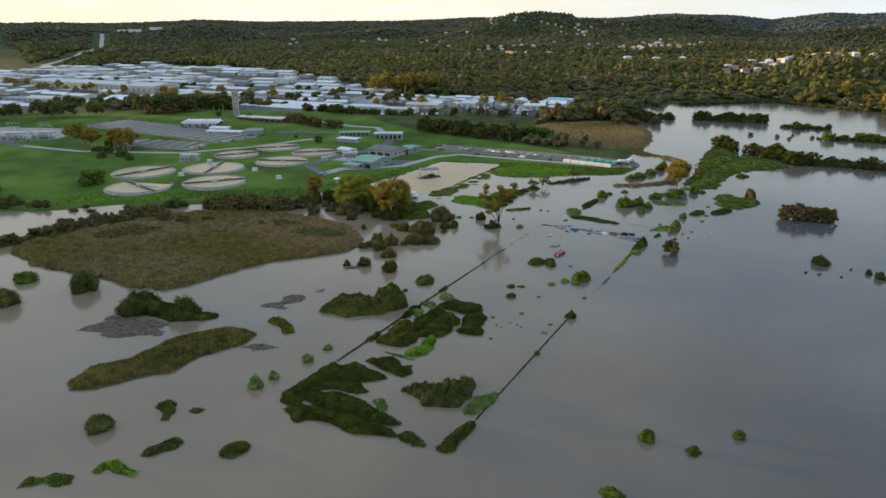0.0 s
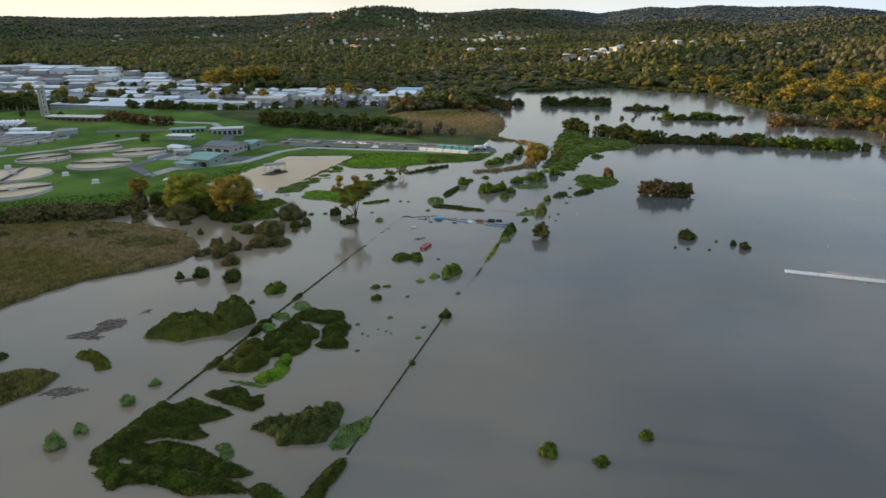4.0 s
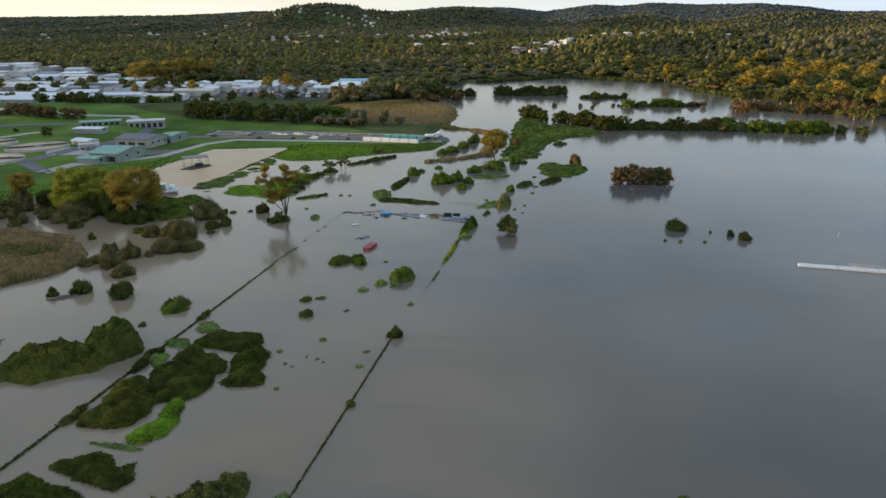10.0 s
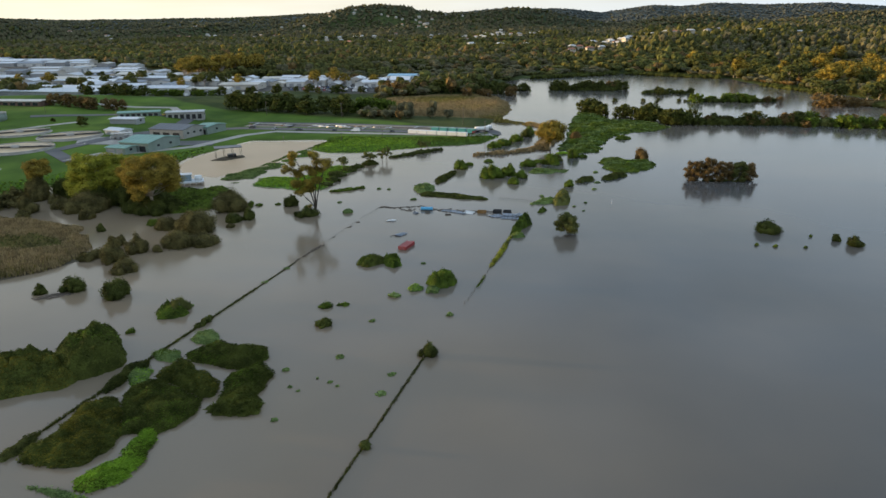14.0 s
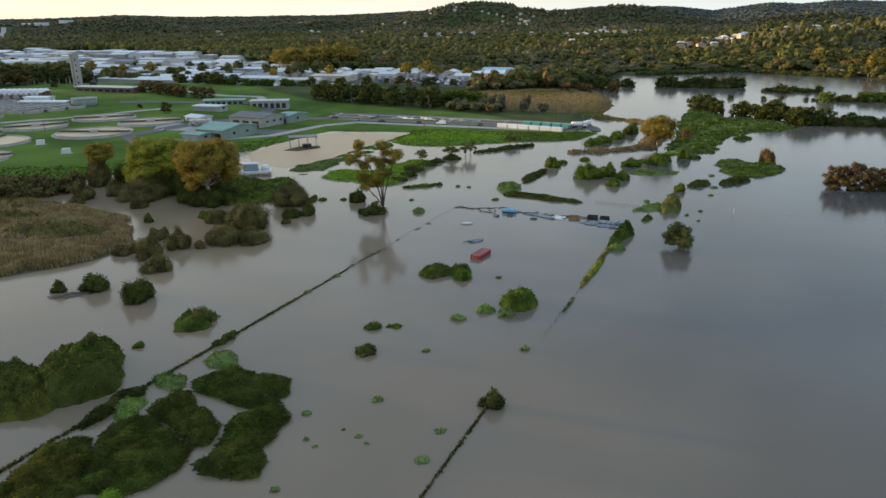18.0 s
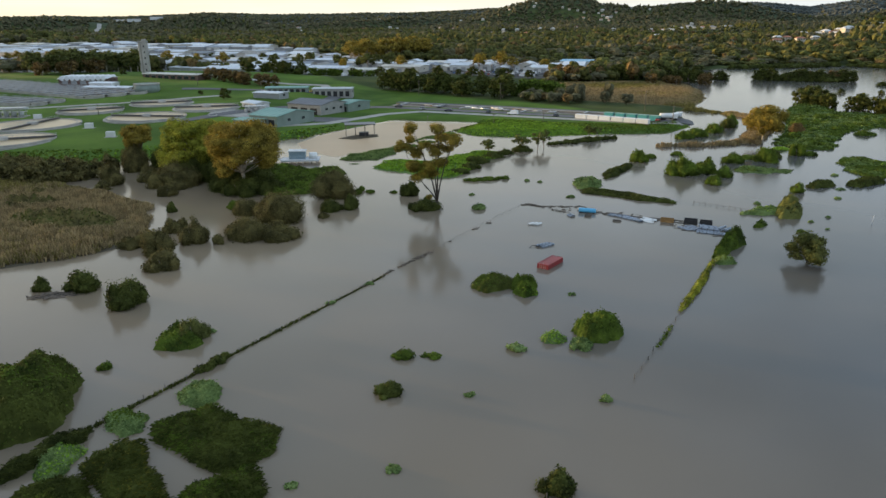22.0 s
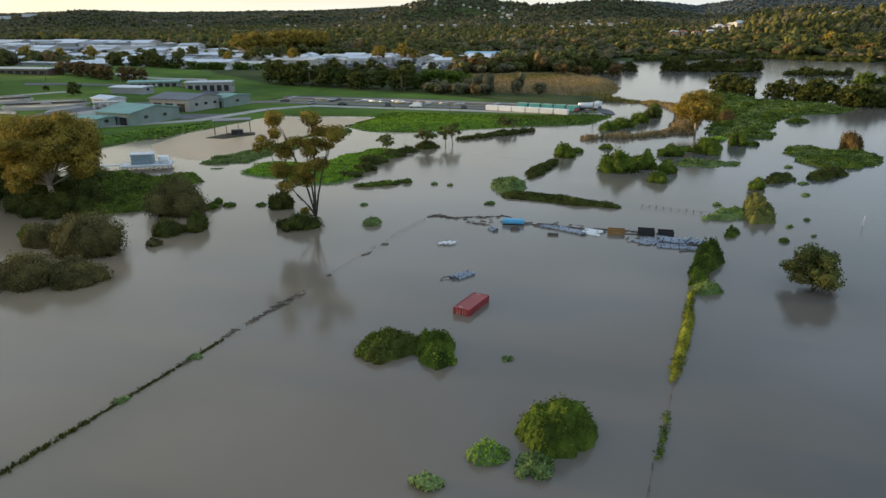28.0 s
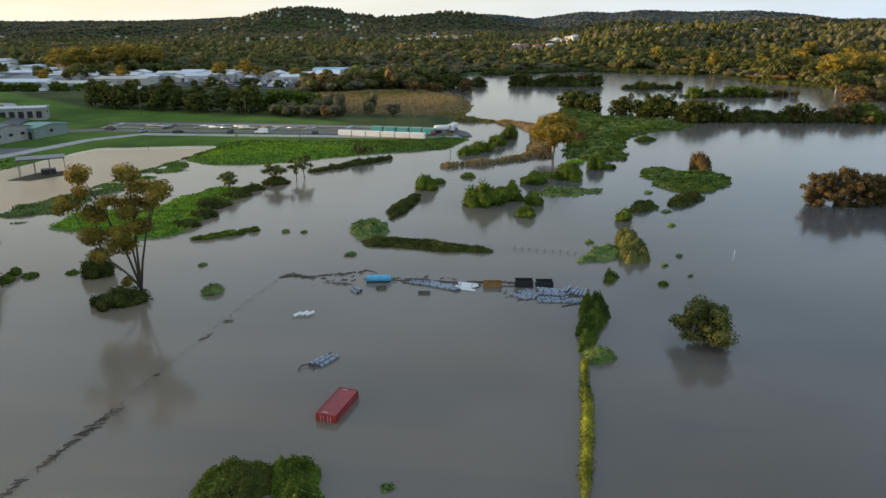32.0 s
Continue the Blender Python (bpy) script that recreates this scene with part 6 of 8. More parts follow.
shipping_container(-10.9, 48.6, 66)
pipe_bundle(-16.9, 76.6, 52, 1.6, 0.27, 3, 1, WHITE, "three thick white pipes floating side by side")
pipe_bundle(-13.1, 60.6, 50, 3.4, 0.27, 3, 1, PIPE, "bundle of grey pipes adrift with a loose hoop")
hoop = bmesh.new()
ring = [(0.95 * math.cos(k * math.tau / 28), 0.95 * math.sin(k * math.tau / 28), 0) for k in range(29)]
tube_bm(ring, [0.07] * 29, 6, hoop, cap=False)
hoop_me = bpy.data.meshes.new("hoop")
hoop.to_mesh(hoop_me)
hoop.free()
hoop_me.materials.append(BLACK)
hoop_ob = tagged(new("loose_hoop", hoop_me), "black hoop of hose floating beside pipes", "hose")
hoop_ob.matrix_world = pose(-15.1, 58.7, 0.08, 12, 0, 0)

tank = thing("blue_tank", -5.0, 90.3, -0.2, -5, "sky blue plastic tank adrift in a debris line", "tank")
bm = tube_bm([(-2.1, 0, 0.75), (-2.0, 0, 0.75), (2.0, 0, 0.75), (2.1, 0, 0.75)], [0.46, 0.6, 0.6, 0.46], 18)
part("shell", bm, BLUE, tank)
for k in (-1.4, -0.5, 0.5, 1.4):
    part("band", tube_bm([(k - 0.04, 0, 0.75), (k + 0.04, 0, 0.75)], [0.62, 0.62], 18), BLUE, tank)
part("skid", box_bm(4.0, 1.1, 0.5, 0, 0, -0.1), BLACK, tank, "black skid under the tank")
for x, y, rz, L, r, nx, nz, m, lab in (
        (9.4, 85.6, -18, 3.4, 0.24, 5, 1, WHITE, "row of white pipes floating in a debris line"), (18.6, 80.8, -50, 3.4, 0.22, 7, 1, PIPE, "stack of strapped grey-blue pipes in flood water"),
        (22.6, 80.2, -20, 4.0, 0.22, 6, 2, PIPE, "stack of strapped grey-blue pipes in flood water"), (26.6, 81.0, 58, 3.0, 0.22, 7, 1, PIPE, "stack of short pipes by a fence corner"),
        (22.2, 78.0, -12, 4.4, 0.22, 4, 1, PIPE, "loose row of grey pipes in flood water"), (5.0, 86.8, -40, 4.4, 0.26, 3, 1, PIPE, "grey pipes jammed across a debris line"),
        (2.6, 88.2, -25, 4.0, 0.22, 3, 1, PIPE, "grey pipes jammed across a debris line"), (7.2, 84.9, -60, 3.0, 0.26, 2, 1, PIPE, "two grey pipes adrift"),
        (-9.2, 86.6, -55, 2.0, 0.3, 2, 1, PIPE, "short thick pipes adrift among sticks"), (25.6, 77.0, 10, 2.2, 0.2, 4, 1, PIPE, "loose short pipes in flood water")):
    pipe_bundle(x, y, rz, L, r, nx, nz, m, lab)
open_crate(13.9, 85.6, -8, RUSTY, "ochre steel crate half sunk in a debris line", 3.0, 1.5, 1.0)
open_crate(19.2, 85.2, -8, BLACK, "open black crate half sunk in flood water", 2.9, 1.7, 1.25)
open_crate(22.5, 84.3, -8, BLACK, "open black crate half sunk in flood water", 2.7, 1.7, 1.25)
open_crate(-4.7, 86.7, 4, TIMBER, "dark timber box adrift", 1.6, 0.8, 0.6)
open_crate(2.2, 83.6, -6, TIMBER, "dark timber box adrift", 1.9, 0.7, 0.5)
for x, y, rz, L in ((-1, 90.4, -14, 5), (1.5, 90.8, -8, 4), (4, 89.6, -22, 5), (7.5, 88.4, -15, 3.5), (0.5, 88.6, -30, 4), (11.5, 86.0, 70, 1.6), (16.3, 85.2, -8, 3.5), (12.0, 88, -12, 4), (-12.6, 62.9, 40, 1.2), (24, 75.6, 20, 2.4)):
    tagged(new("plank", bpy.data.meshes.new("plank")), "weathered dark plank floating on flood water", "plank", "planks adrift")
    ob = scene.collection.objects[-1]
    bm = box_bm(L, 0.3, 0.16, bevel=0.02)
    bm.to_mesh(ob.data)
    bm.free()
    ob.data.materials.append(TIMBER)
    ob.matrix_world = pose(x, y, -0.02, 0, 0, rz)

# ---- jetty ----
PALE = mat("pale_deck", (0.60, 0.62, 0.64), 0.6, vary=0.15, scale=0.5)
jet = thing("pontoon_jetty", 121, 15.8, 0, -21.5, "long pale floating jetty with rails out in the flood", "jetty")
for i in range(7):
    part("pontoon", box_bm(10.8, 2.6, 0.55, 5.4 + i * 11, 0, -0.1, bevel=0.05), PALE, jet, "pale flat pontoon")
for sy in (-1.2, 1.2):
    for i in range(24):
        part("rail_post", tube_bm([(14 + i * 1.6, sy, 0.4), (14 + i * 1.6, sy, 1.4)], [0.035, 0.035], 5), STEEL, jet)
    for z in (0.95, 1.4):
        part("rail", tube_bm([(14, sy, z), (51, sy, z)], [0.035, 0.035], 5), STEEL, jet)
boat = thing("moored_ferry", 172, 9.5, 0, -20, "white and maroon covered ferry moored at a jetty", "boat")
bm = bmesh.new()
hull = []
for x, w in ((-9, 0.5), (-7, 2.0), (-3, 2.5), (8, 2.4), (9, 2.2)):
    hull.append([bm.verts.new((x, s * w * k, z)) for s, k, z in ((-1, 0.75, -0.4), (-1, 1, 1.1), (1, 1, 1.1), (1, 0.75, -0.4))])
for a, b in zip(hull, hull[1:]):
    for k in range(4):
        bm.faces.new((a[k], a[(k + 1) % 4], b[(k + 1) % 4], b[k]))
bm.faces.new(hull[0])
bm.faces.new(hull[-1][::-1])
part("hull", bm, WHITE, boat)
part("cabin", box_bm(12, 3.6, 1.7, 1.5, 0, 1.1, bevel=0.1), WHITE, boat)
part("roof", box_bm(14.5, 4.4, 0.16, 0.8, 0, 2.9, bevel=0.05), mat("maroon_canopy", (0.26, 0.05, 0.06), 0.6), boat, "maroon edged flat roof")
for i in range(6):
    for s in (-1, 1):
        part("window", box_bm(1.3, 0.05, 0.7, -3 + i * 1.9, s * 1.81, 1.7), GLASS, boat)
for x, y in ((143, 3), (152, -12), (150, 40), (60, 92)):
    part_post = thing("marker_post", x, y, -0.8, 0, "thin pale marker post leaning in the flood", "post")
    part("pole", tube_bm([(0, 0, 0), (0.3, 0.1, 3.2)], [0.07, 0.06], 6), PALE, part_post)


# ---- the treatment works ----
SLUDGE = water_mat("settling_water", (0.46, 0.34, 0.19), (0.36, 0.26, 0.15), 0.3)
DARKSTEEL = mat("dark_steel", (0.10, 0.095, 0.09), 0.6, 0.3, vary=0.3)


def ring_bm(r0, r1, z0, z1, n=64):
    bm = bmesh.new()
    rings = [[bm.verts.new((r * math.cos(k * math.tau / n), r * math.sin(k * math.tau / n), z)) for k in range(n)] for r, z in ((r1, z0), (r1, z1), (r0, z1), (r0, z0))]
    for a, b in zip(rings, rings[1:]):
        for k in range(n):
            bm.faces.new((a[k], a[(k + 1) % n], b[(k + 1) % n], b[k]))
    return bm


def disc_bm(r, z, n=64):
    bm = bmesh.new()
    bm.faces.new([bm.verts.new((r * math.cos(k * math.tau / n), r * math.sin(k * math.tau / n), z)) for k in range(n)])
    return bm


def settling_tank(x, y, r, turn, label):
    z = ground_z(x, y)
    root = thing("settling_tank", x, y, z, turn, label, "settling tank", "round settling tanks")
    part("wall", ring_bm(r - 0.5, r, -1.0, 0.75), CONCRETE, root, "round concrete wall")
    part("path", ring_bm(r, r + 1.2, -1.0, 0.10), CONCRETE, root, "concrete path ring")
    part("launder", ring_bm(r - 2.2, r - 1.8, -0.6, 0.62), CONCRETE, root)
    part("water_surface", disc_bm(r - 0.5, 0.5), SLUDGE, root, "tan settling water")
    b = part("bridge", box_bm(2 * r + 0.5, 1.3, 0.25, 0, 0, 1.0), DARKSTEEL, root, "dark scraper bridge across the tank")
    for s in (-0.6, 0.6):
        part("bridge_rail", box_bm(2 * r, 0.06, 0.07, 0, s, 2.0), STEEL, b)
        part("bridge_truss", box_bm(2 * r, 0.08, 0.5, 0, s, 0.55), DARKSTEEL, b)
        for i in range(11):
            part("bridge_post", box_bm(0.07, 0.07, 0.8, -r + 0.2 + i * (2 * r - 0.4) / 10, s, 1.22), STEEL, b)
    part("centre_drum", tube_bm([(0, 0, -0.5), (0, 0, 1.6)], [2.2, 2.2], 20), CONCRETE, root)
    part("scum_arm", box_bm(r * 0.6, 0.4, 0.3, r * 0.3, 0.2 * r, 0.35, 25), BLACK, root)


for x, y, r, turn in ((-268, 122, 19.2, -32), (-288.4, 157, 19.2, 62), (-227.7, 140, 18.6, 35), (-249, 178.5, 19.8, 100), (-255, 224, 15.2, 40), (-212.2, 208, 17.8, 5), (-201.2, 242, 15.6, 25), (-236.2, 255.5, 15.4, 30)):
    settling_tank(x, y, r, turn, "round concrete settling tank of tan water with a scraper bridge")


def ribbon(name, pts, w, material, label, dz=0.1, category="road", kind="structure"):
    """A strip laid over the land along a line."""
    V, pts = [], [Vector((x, y, 0)) for x, y in pts]
    line = []
    for a, b in zip(pts, pts[1:]):
        n = max(1, int((b - a).length / 4))
        line += [a.lerp(b, i / n) for i in range(n)]
    line.append(pts[-1])
    for i, p in enumerate(line):
        d = (line[min(i + 1, len(line) - 1)] - line[max(i - 1, 0)]).normalized()
        s = Vector((-d.y, d.x, 0)) * w / 2
        V += [p + s, p - s]
    A = np.array([v[:] for v in V])
    A[:, 2] = np.maximum.reduce([relief(A[:, 0] + ox, A[:, 1] + oy) for ox, oy in ((0, 0), (2, 0), (-2, 0), (0, 2), (0, -2))]) + dz
    V3 = np.concatenate([A, A - (0, 0, 0.8)])
    k, n = len(line), len(A)
    F = [(2 * i, 2 * i + 1, 2 * i + 3, 2 * i + 2) for i in range(k - 1)] + [(2 * i, 2 * i + 2, 2 * i + 2 + n, 2 * i + n) for i in range(k - 1)] + [(2 * i + 3, 2 * i + 1, 2 * i + 1 + n, 2 * i + 3 + n) for i in range(k - 1)]
    return tagged(new(name, mesh_np(name, V3, F, [material])), label, category, kind=kind)


def oxidation_ditch(cx, cy, L, W, lanes, rz, label):
    z = ground_z(cx, cy)
    root = thing("oxidation_ditch", cx, cy, z, rz, label, "treatment channel")
    lane = W / lanes
    for i in range(lanes + 1):
        part("channel_wall", box_bm(L, 0.6, 2.4, 0, (i - lanes / 2) * lane, -0.8), CONCRETE, root, "long concrete channel wall")
    for s in (-1, 1):
        for j in range(lanes // 2):
            bm = bmesh.new()
            prev = None
            for k in range(15):
                a = -math.pi / 2 + math.pi * k / 14
                cur = [bm.verts.new((s * (L / 2 + q * math.cos(a)), ((j * 2 + 1) - lanes / 2) * lane + q * math.sin(a), z)) for q, z in ((lane + 0.3, -0.8), (lane + 0.3, 1.6), (lane - 0.3, 1.6), (lane - 0.3, -0.8))]
                for i in range(3 if prev else 0):
                    bm.faces.new((prev[i], cur[i], cur[i + 1], prev[i + 1]))
                prev = cur
            bmesh.ops.recalc_face_normals(bm, faces=bm.faces)
            part("rounded_end", bm, CONCRETE, root)
    part("channel_water", box_bm(L + 1.2 * lane, W - 1.0, 0.5, 0, 0, 0.7), water_mat("channel_water", (0.10, 0.085, 0.06), (0.07, 0.06, 0.045), 0.15), root, "dark treated water in channels")
    cross = max(2, int(L / 24))
    for i in range(-cross, cross + 1):
        w = part("walkway", box_bm(1.2, W, 0.2, i * L / (2 * cross + 1), 0, 1.75), STEEL, root, "grated walkway across the channels")
        for s in (-0.7, 0.7):
            part("handrail", box_bm(0.06, W, 0.06, i * L / (2 * cross + 1) + s * 0.8, 0, 2.9), STEEL, w)
            part("handrail", box_bm(0.06, W, 0.06, i * L / (2 * cross + 1) + s * 0.8, 0, 2.4), STEEL, w)
    for i in range(lanes):
        part("long_rail", box_bm(L, 0.07, 0.07, 0, (i + 0.5 - lanes / 2) * lane - lane / 2, 2.6), STEEL, root)
        part("pipe_run", tube_bm([(-L / 2, (i + 0.5 - lanes / 2) * lane, 1.2), (L / 2, (i + 0.5 - lanes / 2) * lane, 1.2)], [0.22, 0.22], 6), PIPE, root)


oxidation_ditch(-330, 247, 58, 24, 4, -6, "long concrete oxidation ditch with grey walkways and rails")
oxidation_ditch(-364, 309, 168, 42, 6, -20, "very long concrete oxidation ditch with dark channels")

SHED_ROOFS = [mat("roof_white", (0.72, 0.74, 0.77), 0.5, vary=0.12, scale=0.15, obj=True), mat("roof_grey", (0.52, 0.55, 0.58), 0.5, vary=0.15, scale=0.15, obj=True), mat("roof_zinc", (0.62, 0.66, 0.71), 0.42, 0.1, vary=0.15, scale=0.2, obj=True),
              mat("roof_cream", (0.62, 0.59, 0.53), 0.55, vary=0.12, scale=0.15, obj=True), mat("roof_slate", (0.26, 0.29, 0.33), 0.55, vary=0.2, scale=0.15, obj=True)]
SHED_WALLS = [mat("wall_cream", (0.50, 0.47, 0.41), 0.75, vary=0.15, scale=0.2), mat("wall_grey", (0.30, 0.31, 0.32), 0.7, vary=0.15, scale=0.2), mat("wall_white", (0.60, 0.60, 0.59), 0.65, vary=0.12, scale=0.2)]
GREENROOF = mat("green_roof", (0.20, 0.36, 0.31), 0.5, vary=0.15, scale=0.2)
GREENWALL = mat("sage_wall", (0.22, 0.27, 0.24), 0.7, vary=0.15, scale=0.3)
DARKROOF = mat("charcoal_roof", (0.13, 0.14, 0.16), 0.5, vary=0.15, scale=0.2)
BLOCK = mat("block_wall", (0.34, 0.33, 0.31), 0.85, vary=0.2, scale=0.4)
BRICK = mat("red_brick_wall", (0.14, 0.085, 0.07), 0.9, vary=0.25, scale=0.5)


def ridged_roof(L, W, z, rise, over=0.5, ribs=True):
    """A low gabled roof with standing ribs, ridge along x."""
    bm = bmesh.new()
    a, b = L / 2 + over, W / 2 + over
    t = 0.22
    prof = [(-b, z - rise * 2 * over / W), (0, z + rise), (b, z - rise * 2 * over / W), (b, z - rise * 2 * over / W - t), (0, z + rise - t), (-b, z - rise * 2 * over / W - t)]
    n = int(L / 2.6) if ribs else 1
    xs = [(-a, 0.0)]
    for i in range(n):
        x = -a + (i + 0.5) * 2 * a / n
        xs += [(x - 0.3, 0.0), (x - 0.18, 0.16), (x + 0.18, 0.16), (x + 0.3, 0.0)]
    xs.append((a, 0.0))
    cuts = [[bm.verts.new((x, y, zz + (up if j < 3 else 0))) for j, (y, zz) in enumerate(prof)] for x, up in xs]
    for c0, c1 in zip(cuts, cuts[1:]):
        for k in range(6):
            bm.faces.new((c0[k], c1[k], c1[(k + 1) % 6], c0[(k + 1) % 6]))
    bm.faces.new(cuts[0])
    bm.faces.new(cuts[-1][::-1])
    bmesh.ops.recalc_face_normals(bm, faces=bm.faces)
    return bm


def building(name, x, y, L, W, H, rise, rz, roof, wall, label, doors=2, windows=4, category="shed", group="", z=None, door_mat=None, lights=0, far=False):
    z = ground_z(x, y) - 0.2 if z is None else z
    root = thing(name, x, y, z, rz, label, category, group)
    bm = bmesh.new()
    prof = [(-W / 2, -1), (-W / 2, H), (0, H + rise - 0.25), (W / 2, H), (W / 2, -1)]
    ends = [[bm.verts.new((sx * L / 2, yy, zz)) for yy, zz in prof] for sx in (-1, 1)]
    for k in range(5):
        bm.faces.new((ends[0][k], ends[1][k], ends[1][(k + 1) % 5], ends[0][(k + 1) % 5]))
    bm.faces.new(ends[0])
    bm.faces.new(ends[1][::-1])
    bmesh.ops.recalc_face_normals(bm, faces=bm.faces)
    part("shell", bm, wall, root)
    part("roof", ridged_roof(L, W, H, rise), roof, root)
    dm = door_mat or SHED_WALLS[1]
    for i in range(doors):
        xx = -L / 2 + (i + 0.7) * L / (doors + 0.4)
        d = part("roller_door", box_bm(min(4.5, L / doors * 0.6), 0.14, H * 0.62, xx, -W / 2 - 0.04, 0.15), dm, root, "roller door")
        if not far:
            part("door_frame", box_bm(min(4.5, L / doors * 0.6) + 0.4, 0.1, 0.25, xx, -W / 2 - 0.06, 0.15 + H * 0.62), CONCRETE, d)
    for i in range(windows):
        s = 1 if i % 2 else -1
        yy = -W / 2 + (i // 2 + 0.8) * W / (windows / 2 + 0.6)
        w = part("window", box_bm(0.1, 1.8, 1.1, s * (L / 2 + 0.03), yy, H * 0.45), GLASS, root)
    for i in range(lights):
        part("skylight", box_bm(1.0, W * 0.3, 0.1, -L / 2 + (i + 0.5) * L / lights, -W * 0.25, H + rise * 0.5 + 0.12, 0), PALE, root)
    if not far:
        part("gutter", box_bm(L + 1.0, 0.2, 0.18, 0, -W / 2 - 0.5, H - 0.35), roof, root)
        part("gutter", box_bm(L + 1.0, 0.2, 0.18, 0, W / 2 + 0.5, H - 0.35), roof, root)
    return root


building("workshop", -150, 222, 18, 24, 5.0, 1.9, -20, GREENROOF, GREENWALL, "sage workshop with a pale green metal roof", 3, 4, "building", door_mat=OPENSHADE)
building("lean_to", -159, 207, 12, 8, 3.4, 0.4, -20, GREENROOF, GREENWALL, "low green-roofed lean-to beside a workshop", 2, 2, "building")
building("office_block", -150, 264, 23, 20, 5.4, 1.7, -20, DARKROOF, BLOCK, "block building with a charcoal metal roof", 3, 6, "building", door_mat=OPENSHADE)
building("office_annex", -135, 277, 9, 18, 4.6, 1.0, -20, GREENROOF, GREENWALL, "sage green annex with a metal roof", 2, 2, "building", door_mat=OPENSHADE)
building("pump_house", -168, 333, 24, 10, 5.0, 0.3, 12, SHED_ROOFS[1], BLOCK, "flat-roofed block pump house", 6, 2, "building", door_mat=OPENSHADE)
building("store_shed", -198, 331, 26, 8, 3.0, 0.6, 15, GREENROOF, GREENWALL, "long sage green store shed", 7, 2, "building", door_mat=OPENSHADE)
building("switch_room", -191, 294, 18, 9, 3.4, 0.3, -10, SHED_ROOFS[0], SHED_WALLS[1], "small white-roofed switch room", 3, 2, "building")
building("control_room", -178, 250, 13, 8, 3.4, 0.8, -30, SHED_ROOFS[2], SHED_WALLS[2], "small white control room", 2, 2, "building")
building("filter_house", -344.7, 334, 33, 15, 3.9, 0.6, 12, SHED_ROOFS[0], BRICK, "dark brick filter house with a pale ribbed roof", 5, 4, "building")
building("blower_house", -307, 306, 32, 9, 3.0, 0.4, 2, SHED_ROOFS[0], SHED_WALLS[2], "white blower house with a pale roof", 4, 2, "building")
building("admin_building", -303, 372, 50, 12, 3.4, 0.4, -10, SHED_ROOFS[3], BRICK, "long low brick building with a flat pale roof", 8, 2, "building", door_mat=GLASS)
building("gate_house", -152, 162, 8, 5, 3.0, 0.5, -20, SHED_ROOFS[0], GREENWALL, "small white-roofed hut beside a tree", 1, 2, "hut")
building("hut", -140, 150, 3, 3, 2.8, 0.2, -20, SHED_ROOFS[1], SHED_WALLS[1], "grey kiosk at the end of a drive", 1, 0, "hut")
filter_house = [o for o in scene.collection.objects if o.name.startswith("filter_house")][0]
for k in range(9):
    part("roof_vault", tube_bm([(-14 + k * 3.5, -7.8, 3.9), (-14 + k * 3.5, 7.8, 3.9)], [1.6, 1.6], 12), SHED_ROOFS[0], filter_house, "white curved roof vault")
building("blower_annex", -316, 313, 16, 8, 5.0, 0.3, 2, SHED_ROOFS[0], SHED_WALLS[2], "tall white block above a blower house", 1, 2, "building")

tower = thing("concrete_tower", -338.5, 389, ground_z(-338.5, 389) - 0.3, 15, "tall slim pale concrete tower on a grassy mound", "tower")
part("shaft", box_bm(5.4, 5.0, 23.6, bevel=0.25), CONCRETE, tower)
# proud strip; its darker colour paints the shade of a groove
part("groove", box_bm(0.9, 5.15, 22, -1.0, 0, 0.5), mat("groove_shade", (0.24, 0.22, 0.20), 0.9), tower)
part("cap", box_bm(5.9, 5.5, 0.8, 0, 0, 23.6, bevel=0.1), CONCRETE, tower)
part("parapet", box_bm(2.6, 3.2, 1.2, 1.1, 0, 24.4), CONCRETE, tower)
for i in range(5):
    part("window_slot", box_bm(0.8, 0.1, 1.5, 1.3, -2.53, 3 + i * 4.2), GLASS, tower)
rt = thing("round_tank", -279, 304, ground_z(-279, 304) - 0.3, 0, "green-grey round steel tank with a flat roof", "tank")
part("shell", tube_bm([(0, 0, 0), (0, 0, 5.2)], [7.4, 7.4], 40), GREENWALL, rt)
part("rim", ring_bm(7.0, 7.65, 5.0, 5.5, 40), CONCRETE, rt)
for k in range(10):
    part("rib", box_bm(0.2, 0.2, 5.0, 7.45 * math.cos(k * 0.628), 7.45 * math.sin(k * 0.628), 0, math.degrees(k * 0.628)), GREENWALL, rt)

# inlet works: a cluster of frames, tanks and pipes
for x, y, s in ((-280, 200, 0.85), (-466, 246, 1.3), (-446, 256, 1.2), (-172, 238, 0.7)):
    rig = thing("inlet_works", x, y, ground_z(x, y), 20, "grey steel inlet works with platforms, pipes and rails", "machinery")
    part("slab", box_bm(16 * s, 11 * s, 0.5, 0, 0, -0.3), CONCRETE, rig)
    for i in range(4):
        part("vessel", tube_bm([(-6 * s + i * 4 * s, -2 * s, 0), (-6 * s + i * 4 * s, -2 * s, 3.4 * s)], [1.3 * s, 1.3 * s], 14), STEEL, rig)
        for j in (-1, 1):
            part("column", box_bm(0.25, 0.25, 5 * s, -6 * s + i * 4 * s, j * 3.5 * s, 0), STEEL, rig)
    for z in (2.6, 5.0):
        part("platform", box_bm(14 * s, 7.6 * s, 0.2, 0, 0, z * s), STEEL, rig)
        for j in (-1, 1):
            part("handrail", box_bm(14 * s, 0.07, 0.07, 0, j * 3.8 * s, z * s + 1.1), STEEL, rig)
    part("conveyor", box_bm(12 * s, 1.0, 0.8, 3 * s, 0, 4.2 * s, 8), PALE, rig)

